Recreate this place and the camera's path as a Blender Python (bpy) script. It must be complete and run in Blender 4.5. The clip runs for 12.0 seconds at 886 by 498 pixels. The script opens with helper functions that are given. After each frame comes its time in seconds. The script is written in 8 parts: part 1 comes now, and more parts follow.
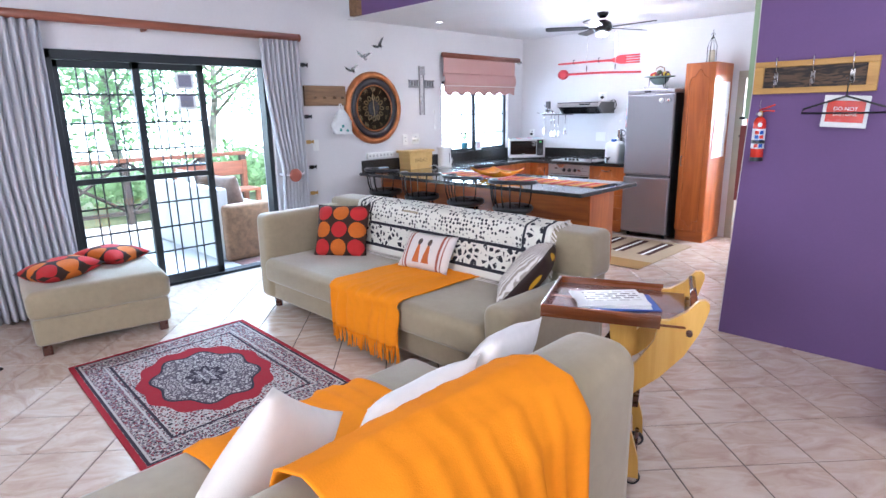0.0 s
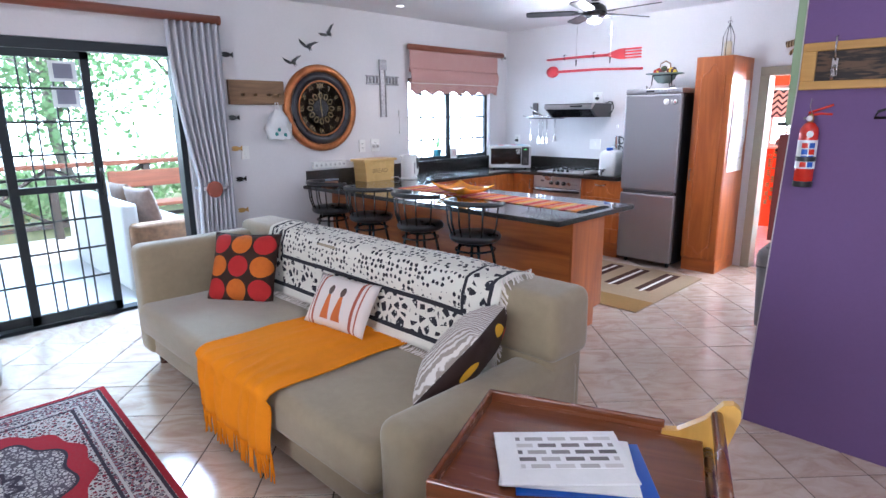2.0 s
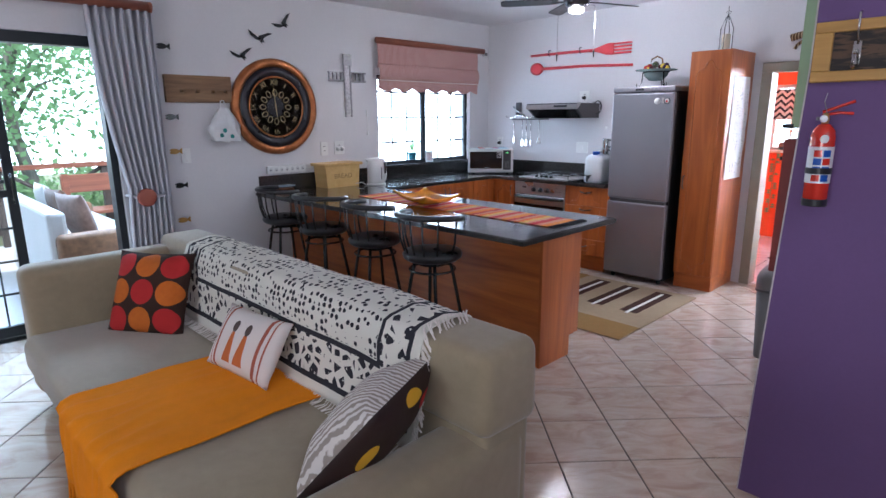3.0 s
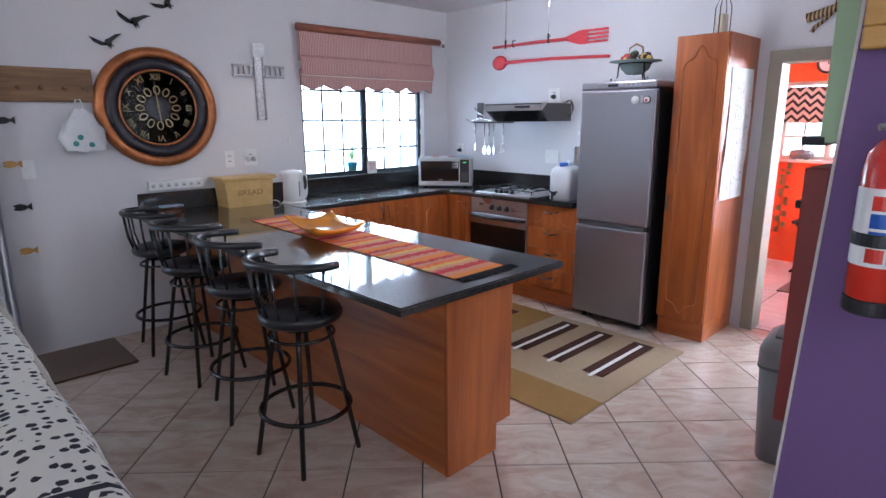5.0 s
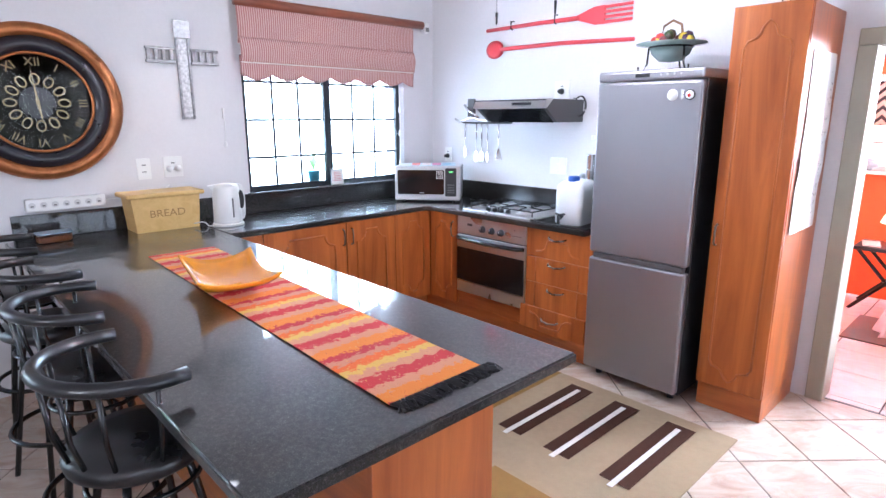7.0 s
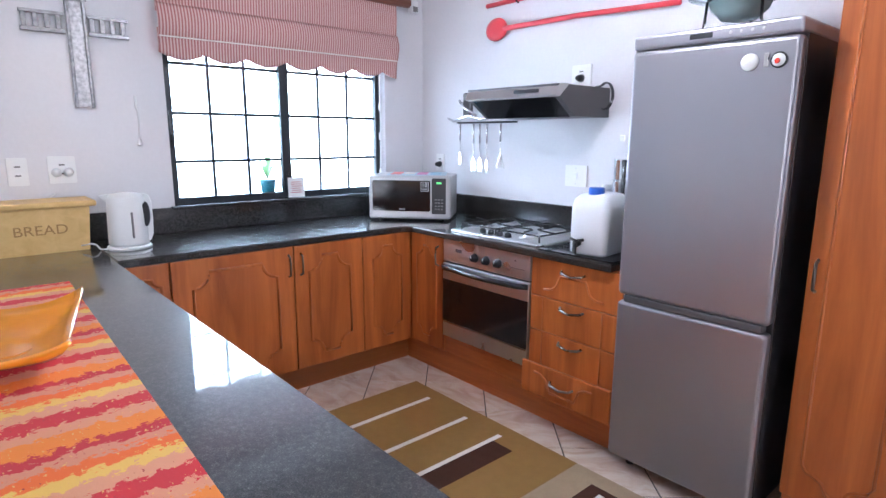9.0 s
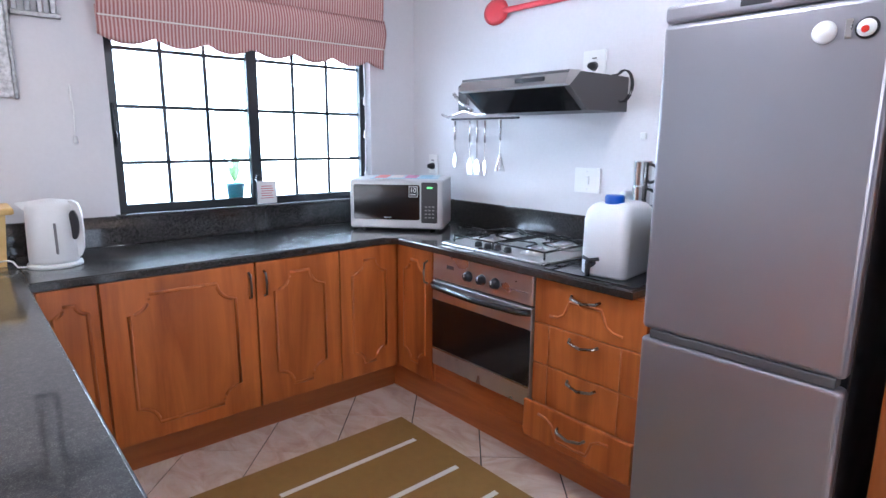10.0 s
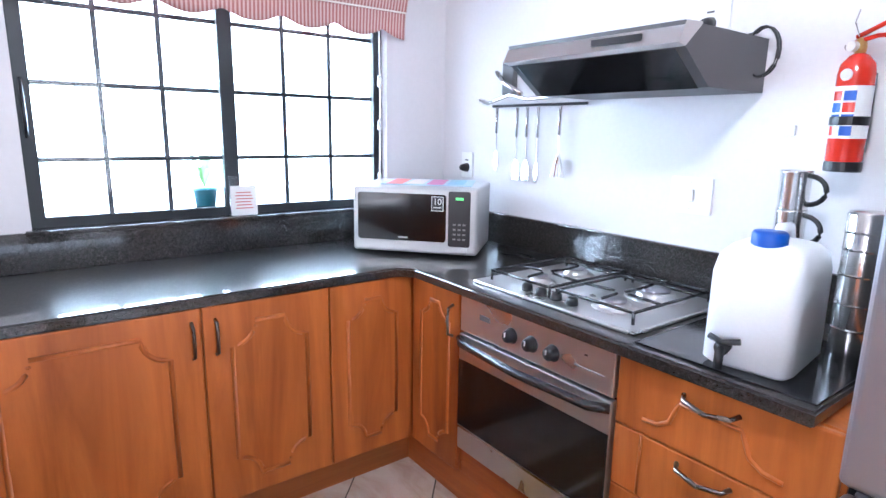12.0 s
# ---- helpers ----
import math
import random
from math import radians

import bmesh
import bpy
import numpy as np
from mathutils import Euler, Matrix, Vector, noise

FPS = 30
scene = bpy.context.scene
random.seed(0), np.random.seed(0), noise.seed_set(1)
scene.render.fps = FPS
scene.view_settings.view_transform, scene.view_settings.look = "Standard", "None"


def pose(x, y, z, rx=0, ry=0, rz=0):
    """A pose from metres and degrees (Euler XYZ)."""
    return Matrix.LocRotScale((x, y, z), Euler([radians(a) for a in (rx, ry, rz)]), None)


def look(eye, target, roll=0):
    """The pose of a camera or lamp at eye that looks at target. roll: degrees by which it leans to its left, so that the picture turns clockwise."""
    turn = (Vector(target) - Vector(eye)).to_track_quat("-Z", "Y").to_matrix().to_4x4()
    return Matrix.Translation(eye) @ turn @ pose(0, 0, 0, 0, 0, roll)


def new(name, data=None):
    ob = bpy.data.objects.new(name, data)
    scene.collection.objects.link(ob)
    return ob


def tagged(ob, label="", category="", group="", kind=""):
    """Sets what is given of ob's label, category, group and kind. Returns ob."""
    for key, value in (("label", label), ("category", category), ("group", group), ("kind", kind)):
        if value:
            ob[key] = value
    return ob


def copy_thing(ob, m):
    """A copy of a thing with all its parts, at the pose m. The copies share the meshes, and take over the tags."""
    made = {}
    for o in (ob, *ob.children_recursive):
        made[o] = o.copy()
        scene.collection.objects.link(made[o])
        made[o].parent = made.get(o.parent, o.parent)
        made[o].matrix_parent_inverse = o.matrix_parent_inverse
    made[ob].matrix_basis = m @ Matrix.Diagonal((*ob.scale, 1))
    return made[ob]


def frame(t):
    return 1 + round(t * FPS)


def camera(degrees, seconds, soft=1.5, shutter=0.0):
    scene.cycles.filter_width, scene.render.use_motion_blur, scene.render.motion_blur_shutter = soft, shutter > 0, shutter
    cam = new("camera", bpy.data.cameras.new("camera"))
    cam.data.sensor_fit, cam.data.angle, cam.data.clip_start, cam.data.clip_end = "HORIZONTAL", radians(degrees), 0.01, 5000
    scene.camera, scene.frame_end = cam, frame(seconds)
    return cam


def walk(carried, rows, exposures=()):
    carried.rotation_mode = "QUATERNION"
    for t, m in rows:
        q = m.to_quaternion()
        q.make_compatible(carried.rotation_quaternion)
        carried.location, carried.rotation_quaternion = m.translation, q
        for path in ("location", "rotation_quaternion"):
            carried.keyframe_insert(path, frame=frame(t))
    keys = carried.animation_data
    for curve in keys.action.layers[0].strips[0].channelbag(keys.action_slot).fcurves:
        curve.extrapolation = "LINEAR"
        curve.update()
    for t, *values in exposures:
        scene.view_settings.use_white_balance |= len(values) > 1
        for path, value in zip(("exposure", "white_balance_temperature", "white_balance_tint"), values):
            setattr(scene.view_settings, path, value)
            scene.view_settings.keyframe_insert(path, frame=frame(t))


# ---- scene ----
cam = camera(75.6, 12.0)
PATH = [
    (0, (0.513, 1.774, 1.578), (-0.857, 3.154, 1.112), -1.1),
    (0.5, (0.376, 2.061, 1.562), (-0.996, 3.441, 1.101), -0.9),
    (1, (0.244, 2.35, 1.565), (-1.132, 3.726, 1.102), -0.8),
    (1.5, (0.108, 2.613, 1.56), (-1.27, 3.988, 1.102), -0.6),
    (2, (0.009, 2.921, 1.557), (-1.373, 4.293, 1.102), -0.6),
    (2.5, (-0.075, 3.243, 1.554), (-1.459, 4.614, 1.099), -0.5),
    (3, (-0.169, 3.541, 1.544), (-1.555, 4.91, 1.093), -0.4),
    (5, (-0.508, 4.738, 1.545), (-1.914, 6.089, 1.102), -0.4),
    (5.5, (-0.647, 5.008, 1.531), (-2.057, 6.355, 1.086), -0.4),
    (6, (-0.791, 5.232, 1.531), (-2.205, 6.574, 1.083), -0.3),
    (6.5, (-0.966, 5.441, 1.568), (-2.385, 6.774, 1.113), -0.3),
    (7, (-1.139, 5.61, 1.562), (-2.555, 6.947, 1.11), -0.1),
    (9, (-1.694, 6.442, 1.421), (-3.17, 7.736, 1.033), 0.3),
    (9.5, (-1.836, 6.633, 1.4), (-3.314, 7.926, 1.02), 0.5),
    (10, (-1.991, 6.8, 1.401), (-3.477, 8.082, 1.019), 0.4),
    (10.5, (-2.13, 6.961, 1.4), (-3.621, 8.239, 1.018), 0.6),
    (11, (-2.273, 7.149, 1.408), (-3.793, 8.388, 1.019), 0.6),
    (11.5, (-2.427, 7.276, 1.407), (-3.982, 8.468, 1.004), 0.7),
    (12, (-2.629, 7.375, 1.396), (-4.197, 8.548, 0.992), 1.0),
]
walk(cam, [(t, look(eye, target, roll)) for t, eye, target, roll in PATH],
     [(t, e, 5500, 13) for t, e in ((0.0, 0.97), (1.5, 0.86), (2.5, 0.36), (3.2, 0.03), (5.5, 0.2), (6.0, 0.45), (7.0, 1.1), (9.0, 0.86), (9.5, 0.66), (10.5, 0.87), (12.0, 1.33))])

# ---- plan ----
XW, YN = -5.04, 9.17          # inner faces of the west and north walls
XE, XL, YS = 3.0, 1.7, -2.4   # walls behind the walker: kitchen east, living room east, south
HK, HL = 2.62, 4.0            # kitchen and living room ceilings
YP = 5.92                     # south face of the purple wall
CT = 0.888                    # worktop height

# ---- light ----
world = bpy.data.worlds.new("world")
scene.world = world
world.use_nodes = True
wn = world.node_tree
sky = wn.nodes.new("ShaderNodeTexSky")
sky.sky_type, sky.sun_disc = "NISHITA", False
sky.sun_elevation, sky.sun_rotation = radians(56), radians(124)
bgn = wn.nodes["Background"]
wn.links.new(sky.outputs[0], bgn.inputs[0])
bgn.inputs[1].default_value = 0.15
sun = new("sun", bpy.data.lights.new("sun", "SUN"))
sun.data.energy, sun.data.angle, sun.data.color = 5.0, radians(0.5), (1.0, 0.95, 0.87)
sun.matrix_basis = look((9.0, -6.0, 16.0), (0, 0, 0))


def area(name, eye, target, w, h, watts, colour=(1, 1, 1)):
    ob = new(name, bpy.data.lights.new(name, "AREA"))
    ob.data.shape, ob.data.size, ob.data.size_y = "RECTANGLE", w, h
    ob.data.energy, ob.data.color = watts, colour
    ob.matrix_basis = look(eye, target)
    return ob


area("sliding_door_daylight", (XW - 1.1, 5.15, 2.75), (-3.2, 2.7, 0.3), 0.8, 1.0, 250, (0.60, 0.80, 1.0))
area("kitchen_window_daylight", (XW - 0.3, 8.1, 1.5), (0, 8.1, 1.0), 1.75, 1.15, 48, (0.72, 0.87, 1.0))
# South fill lamp in an unseen, added opening; brightens the floor near the walker.
area("south_window_daylight", (0.3, YS + 0.02, 1.6), (0.2, 5, 0.9), 2.3, 1.6, 120, (1.0, 0.96, 0.93))
# Added lamp, high and unseen: lifts seats and floor, spares the bar front.
area("east_window_daylight", (XL + 0.03, 3.6, 3.0), (-0.8, 3.3, 0.0), 2.8, 1.2, 28, (1.0, 0.96, 0.91))
area("kitchen_east_daylight", (XE + 0.12, 7.6, 1.3), (-3.0, 7.6, 0.9), 2.2, 2.0, 25, (1.0, 0.98, 0.98))
area("bedroom_window_daylight", (-0.4, 11.7, 1.6), (-1.3, 10.2, 0.0), 1.6, 1.2, 400, (0.90, 0.96, 1.0))


def bulb(name, at, watts, radius, colour):
    ob = new(name, bpy.data.lights.new(name, "POINT"))
    ob.data.energy, ob.data.shadow_soft_size, ob.data.color = watts, radius, colour
    ob.location = at
    return ob


# Fan lamp, also standing in for window light bounced up off the worktop.
bulb("fan_lamp_light", (-2.953, 7.85, 2.30), 30, 0.06, (1.0, 0.96, 0.93))
spot = new("downlight_beam", bpy.data.lights.new("downlight_beam", "SPOT"))
spot.data.energy, spot.data.spot_size, spot.data.spot_blend, spot.data.color = 12, radians(75), 0.8, (1.0, 0.80, 0.62)
spot.data.shadow_soft_size = 0.03
spot.matrix_basis = look((-4.565, 6.905, 2.59), (-4.70, 6.905, 0))
bulb("bedside_lamp_light", (-1.86, 11.36, 0.78), 4, 0.05, (1.0, 0.72, 0.42))

# ---- materials ----


def nodes_of(name):
    m = bpy.data.materials.new(name)
    m.use_nodes = True
    t = m.node_tree
    return m, t, t.nodes["Principled BSDF"]


def ramp(t, stops):
    r = t.nodes.new("ShaderNodeValToRGB")
    e = r.color_ramp.elements
    while len(e) < len(stops):
        e.new(0.5)
    for k, (p, c) in enumerate(stops):
        e[k].position, e[k].color = p, (*c, 1)
    return r


def coords(t, scale=(1, 1, 1), rot=(0, 0, 0)):
    tc, mp = t.nodes.new("ShaderNodeTexCoord"), t.nodes.new("ShaderNodeMapping")
    t.links.new(tc.outputs["Object"], mp.inputs[0])
    mp.inputs["Scale"].default_value = scale
    mp.inputs["Rotation"].default_value = [radians(a) for a in rot]
    return mp.outputs[0]


def noise_of(t, vec, scale, detail=4, rough=0.55, distort=0.0):
    n = t.nodes.new("ShaderNodeTexNoise")
    t.links.new(vec, n.inputs["Vector"])
    n.inputs["Scale"].default_value, n.inputs["Detail"].default_value = scale, detail
    n.inputs["Roughness"].default_value, n.inputs["Distortion"].default_value = rough, distort
    return n.outputs["Fac"]


def add_bump(t, p, height, strength, dist=0.002):
    b = t.nodes.new("ShaderNodeBump")
    t.links.new(height, b.inputs["Height"])
    b.inputs["Strength"].default_value, b.inputs["Distance"].default_value = strength, dist
    t.links.new(b.outputs[0], p.inputs["Normal"])


def math_node(t, op, a, b=0.0, c=0.0):
    n = t.nodes.new("ShaderNodeMath")
    n.operation = op
    for k, v in enumerate((a, b, c)):
        if isinstance(v, (int, float)):
            n.inputs[k].default_value = v
        else:
            t.links.new(v, n.inputs[k])
    return n.outputs[0]


def mix(t, fac, a, b):
    n = t.nodes.new("ShaderNodeMix")
    n.data_type = "RGBA"
    for k, v in ((0, fac), (6, a), (7, b)):
        if isinstance(v, tuple):
            n.inputs[k].default_value = (*v, 1)
        elif isinstance(v, (int, float)):
            n.inputs[k].default_value = v
        else:
            t.links.new(v, n.inputs[k])
    return n.outputs[2]


def plain(name, col, rough=0.5, metal=0.0, var=0.12, scale=3.0, grain=120.0, bump=0.15, spec=0.5, coat=0.0):
    """A surface with soft stains at one scale and fine grain at another."""
    m, t, p = nodes_of(name)
    v = coords(t)
    big, small = noise_of(t, v, scale, 3), noise_of(t, v, grain, 2)
    lo = tuple(c * (1 - var) for c in col)
    hi = tuple(min(1, c * (1 + var)) for c in col)
    c1 = ramp(t, [(0.3, lo), (0.7, hi)])
    t.links.new(big, c1.inputs[0])
    shade = mix(t, math_node(t, "MULTIPLY", small, 0.16), c1.outputs[0], tuple(c * 0.55 for c in col))
    t.links.new(shade, p.inputs["Base Color"])
    rr = math_node(t, "MULTIPLY_ADD", big, 0.18, max(0.02, rough - 0.09))
    t.links.new(rr, p.inputs["Roughness"])
    p.inputs["Metallic"].default_value = metal
    p.inputs["Specular IOR Level"].default_value = spec
    p.inputs["Coat Weight"].default_value = coat
    add_bump(t, p, small, bump, 0.001)
    return m


def wood(name, dark, light, axis="z", rough=0.35, size=1.0, coat=0.0):
    m, t, p = nodes_of(name)
    k = {"x": (1.2, 14, 14), "y": (14, 1.2, 14), "z": (14, 14, 1.2)}[axis]
    v = coords(t, tuple(a * size for a in k))
    info = t.nodes.new("ShaderNodeObjectInfo")
    sh = t.nodes.new("ShaderNodeVectorMath")
    sh.operation = "ADD"
    t.links.new(v, sh.inputs[0])
    sc = t.nodes.new("ShaderNodeVectorMath")
    sc.operation = "SCALE"
    sc.inputs[0].default_value = (37, 19, 23)
    t.links.new(info.outputs["Random"], sc.inputs["Scale"])
    t.links.new(sc.outputs[0], sh.inputs[1])
    g = noise_of(t, sh.outputs[0], 1.4, 6, 0.62, 0.8)
    fine = noise_of(t, sh.outputs[0], 7.0, 3, 0.6)
    mid = tuple((a + b) / 2 for a, b in zip(dark, light))
    r = ramp(t, [(0.28, dark), (0.5, mid), (0.72, light)])
    t.links.new(g, r.inputs[0])
    t.links.new(mix(t, math_node(t, "MULTIPLY", fine, 0.3), r.outputs[0], dark), p.inputs["Base Color"])
    t.links.new(math_node(t, "MULTIPLY_ADD", g, 0.2, rough - 0.1), p.inputs["Roughness"])
    p.inputs["Coat Weight"].default_value = coat
    p.inputs["Coat Roughness"].default_value = 0.12
    add_bump(t, p, fine, 0.12, 0.0008)
    return m


def fabric(name, col, var=0.12, weave=420.0, bump=0.5, rough=0.95, sheen=0.3):
    m, t, p = nodes_of(name)
    v = coords(t)
    big, mid, fine = noise_of(t, v, 2.2, 3), noise_of(t, v, 26, 3), noise_of(t, v, weave, 1)
    r = ramp(t, [(0.3, tuple(c * (1 - var) for c in col)), (0.7, tuple(min(1, c * (1 + var)) for c in col))])
    t.links.new(math_node(t, "MULTIPLY_ADD", mid, 0.4, math_node(t, "MULTIPLY", big, 0.6)), r.inputs[0])
    t.links.new(mix(t, math_node(t, "MULTIPLY", fine, 0.3), r.outputs[0], tuple(c * 0.6 for c in col)), p.inputs["Base Color"])
    p.inputs["Roughness"].default_value = rough
    p.inputs["Sheen Weight"].default_value = sheen
    p.inputs["Sheen Roughness"].default_value = 0.5
    p.inputs["Specular IOR Level"].default_value = 0.2
    add_bump(t, p, fine, bump, 0.001)
    return m


def glass(name, tint=(1, 1, 1), rough=0.0):
    m, t, p = nodes_of(name)
    p.inputs["Base Color"].default_value = (*tint, 1)
    p.inputs["Transmission Weight"].default_value = 1.0
    p.inputs["Roughness"].default_value = rough
    p.inputs["IOR"].default_value = 1.45
    return m


def glow(name, col, strength):
    m, t, p = nodes_of(name)
    p.inputs["Emission Color"].default_value = (*col, 1)
    p.inputs["Emission Strength"].default_value = strength
    p.inputs["Base Color"].default_value = (*col, 1)
    return m


M_wall = plain("wall_paint", (0.70, 0.685, 0.70), 0.75, 0, 0.035, 1.2, 60, 0.35, 0.25)
M_ceil = plain("ceiling_paint", (0.82, 0.81, 0.82), 0.8, 0, 0.03, 1.0, 80, 0.2, 0.2)
M_purple = plain("purple_paint", (0.155, 0.088, 0.225), 0.62, 0, 0.05, 1.5, 70, 0.4, 0.3)
M_orange_wall = plain("orange_paint", (0.85, 0.105, 0.022), 0.7, 0, 0.05, 1.5, 60, 0.3, 0.25)
M_plaster = plain("bare_plaster_edge", (0.62, 0.58, 0.56), 0.85, 0, 0.15, 20, 90, 0.5)
M_sofa = fabric("sofa_microfibre", (0.335, 0.274, 0.175), 0.14, 520, 0.35, 0.9, 0.5)
M_throw = fabric("orange_wool", (0.90, 0.285, 0.005), 0.07, 300, 0.7, 0.95, 0.0)
M_curtain = fabric("grey_curtain", (0.56, 0.56, 0.60), 0.06, 500, 0.3, 0.9, 0.15)
M_cream = fabric("cream_cotton", (0.80, 0.74, 0.68), 0.06, 480, 0.4)
M_white_cloth = fabric("white_cotton", (0.83, 0.81, 0.80), 0.05, 480, 0.4)
M_cab = wood("cherry_veneer", (0.25, 0.055, 0.011), (0.66, 0.195, 0.040), "z", 0.34, 0.42, 0.15)
M_cab_x = wood("cherry_veneer_level", (0.25, 0.055, 0.011), (0.66, 0.195, 0.040), "x", 0.34, 0.42, 0.15)
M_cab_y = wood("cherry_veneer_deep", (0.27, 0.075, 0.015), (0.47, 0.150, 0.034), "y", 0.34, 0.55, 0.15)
M_mahog = wood("mahogany", (0.10, 0.028, 0.010), (0.24, 0.070, 0.022), "x", 0.25, 1.0, 0.5)
M_mahog_d = wood("dark_mahogany", (0.045, 0.015, 0.010), (0.11, 0.035, 0.020), "x", 0.28, 1.0, 0.4)
M_pine = wood("yellow_pine", (0.62, 0.33, 0.055), (0.80, 0.50, 0.12), "z", 0.32, 0.8, 0.4)
M_pole = wood("red_brown_pole", (0.19, 0.052, 0.026), (0.34, 0.105, 0.055), "y", 0.4, 1.0, 0.2)
M_rustic = wood("rustic_plank", (0.13, 0.070, 0.032), (0.34, 0.20, 0.10), "y", 0.6, 1.3)
M_bread = wood("bread_bin_wood", (0.60, 0.38, 0.12), (0.76, 0.53, 0.22), "y", 0.45, 0.8)
M_tan = wood("tan_frame_wood", (0.38, 0.20, 0.045), (0.60, 0.35, 0.09), "x", 0.45, 1.0)
M_steel = plain("brushed_steel", (0.60, 0.58, 0.57), 0.30, 0.95, 0.06, 5, 300, 0.05)
M_silver = plain("silver_enamel", (0.36, 0.35, 0.38), 0.33, 0.75, 0.03, 2, 400, 0.04)
M_silver_pl = plain("silver_plastic", (0.50, 0.50, 0.50), 0.35, 0.3, 0.04, 4, 300, 0.05)
M_chrome = plain("chrome", (0.62, 0.61, 0.60), 0.14, 1.0, 0.05, 8, 200, 0.02)
M_pull = plain("smoked_chrome", (0.21, 0.195, 0.185), 0.28, 1.0, 0.05, 8, 200, 0.02)
M_black = plain("black_plastic", (0.014, 0.014, 0.016), 0.35, 0, 0.2, 6, 200, 0.1)
M_blackm = plain("black_enamelled_steel", (0.012, 0.012, 0.013), 0.22, 0, 0.2, 6, 200, 0.05, 0.6)
M_vinyl = plain("black_vinyl", (0.016, 0.016, 0.018), 0.3, 0, 0.2, 10, 160, 0.3, 0.6)
M_frame = plain("black_aluminium", (0.018, 0.022, 0.026), 0.4, 0.1, 0.15, 6, 150, 0.1)
M_blackglass = plain("black_glass", (0.006, 0.006, 0.007), 0.05, 0, 0.1, 5, 100, 0.0, 0.6)
M_white_pl = plain("white_plastic", (0.80, 0.80, 0.79), 0.32, 0, 0.03, 5, 200, 0.03)
M_red = plain("red_enamel", (0.62, 0.030, 0.015), 0.25, 0, 0.06, 6, 200, 0.04, 0.6, 0.3)
M_redwood = plain("red_painted_wood", (0.74, 0.070, 0.085), 0.45, 0, 0.08, 5, 120, 0.15)
M_grey_pl = plain("grey_plastic", (0.20, 0.195, 0.195), 0.45, 0, 0.06, 5, 200, 0.1)
M_dgrey_pl = plain("dark_grey_plastic", (0.085, 0.082, 0.085), 0.45, 0, 0.08, 5, 200, 0.1)
M_blue = plain("blue_plastic", (0.010, 0.085, 0.42), 0.4, 0, 0.06, 6, 200, 0.05)
M_khaki = plain("khaki_frame_paint", (0.36, 0.33, 0.255), 0.5, 0, 0.06, 5, 120, 0.15)
M_green = plain("pale_green_paint", (0.30, 0.42, 0.255), 0.55, 0, 0.05, 4, 120, 0.15)
M_maroon = plain("maroon_paint", (0.16, 0.018, 0.014), 0.5, 0, 0.08, 4, 120, 0.15)
M_gold = plain("antique_copper", (0.42, 0.155, 0.055), 0.34, 0.7, 0.35, 9, 60, 0.2)
M_goldp = plain("pale_gold_paint", (0.40, 0.31, 0.16), 0.5, 0.2, 0.15, 20, 80, 0.1)
M_navy = plain("black_clock_band", (0.016, 0.014, 0.020), 0.3, 0, 0.3, 12, 80, 0.2)
M_face = plain("clock_face_print", (0.045, 0.038, 0.032), 0.6, 0, 0.35, 10, 80, 0.05)
M_paper = plain("white_paper", (0.82, 0.82, 0.81), 0.75, 0, 0.04, 12, 100, 0.1)
M_ink = plain("grey_ink", (0.10, 0.10, 0.11), 0.8)
M_brown_mat = fabric("brown_coir", (0.115, 0.060, 0.030), 0.3, 300, 1.0)
M_glass = glass("window_glass")
M_thinglass = glass("clock_cover_glass")
M_thinglass.node_tree.nodes["Principled BSDF"].inputs["IOR"].default_value = 1.16
M_clear = glass("clear_plastic", (0.92, 0.94, 0.95), 0.08)
M_patio = plain("patio_screed", (0.62, 0.61, 0.60), 0.6, 0, 0.08, 2, 60, 0.2)
M_cane = plain("woven_cane", (0.22, 0.115, 0.055), 0.6, 0, 0.3, 20, 120, 0.8)
M_palecush = fabric("pale_canvas", (0.60, 0.585, 0.56), 0.06)
M_railwood = wood("rail_timber", (0.16, 0.055, 0.030), (0.30, 0.11, 0.06), "y", 0.6)
M_darkpost = wood("dark_post_timber", (0.035, 0.028, 0.024), (0.09, 0.07, 0.06), "z", 0.7)
M_teal = plain("teal_pot", (0.030, 0.165, 0.20), 0.4)
M_terra = plain("terracotta_button", (0.32, 0.085, 0.055), 0.5)
M_pewter = plain("pewter_relief", (0.30, 0.295, 0.30), 0.38, 0.6, 0.4, 45, 120, 0.8)
M_bowl = plain("grey_green_glass", (0.22, 0.29, 0.28), 0.15, 0, 0.1, 6, 100, 0.05)


def leaf_material(name, dark, light):
    m, t, p = nodes_of(name)
    g = t.nodes.new("ShaderNodeNewGeometry")
    r = ramp(t, [(0.0, dark), (0.6, light), (1.0, tuple(min(1, c * 1.5) for c in light))])
    t.links.new(g.outputs["Random Per Island"], r.inputs[0])
    t.links.new(r.outputs[0], p.inputs["Base Color"])
    p.inputs["Roughness"].default_value = 0.45
    tr, mx = t.nodes.new("ShaderNodeBsdfTranslucent"), t.nodes.new("ShaderNodeMixShader")
    tr.inputs[0].default_value = (*[min(1, c * 2.6) for c in light], 1)
    mx.inputs[0].default_value = 0.5
    t.links.new(p.outputs[0], mx.inputs[1])
    t.links.new(tr.outputs[0], mx.inputs[2])
    t.links.new(mx.outputs[0], t.nodes["Material Output"].inputs[0])
    return m


M_leaf = leaf_material("foliage", (0.07, 0.12, 0.06), (0.13, 0.21, 0.10))
M_fern = leaf_material("fern_leaves", (0.09, 0.14, 0.08), (0.15, 0.22, 0.11))
M_bark = wood("bark", (0.13, 0.115, 0.10), (0.32, 0.29, 0.26), "z", 0.9, 0.4)
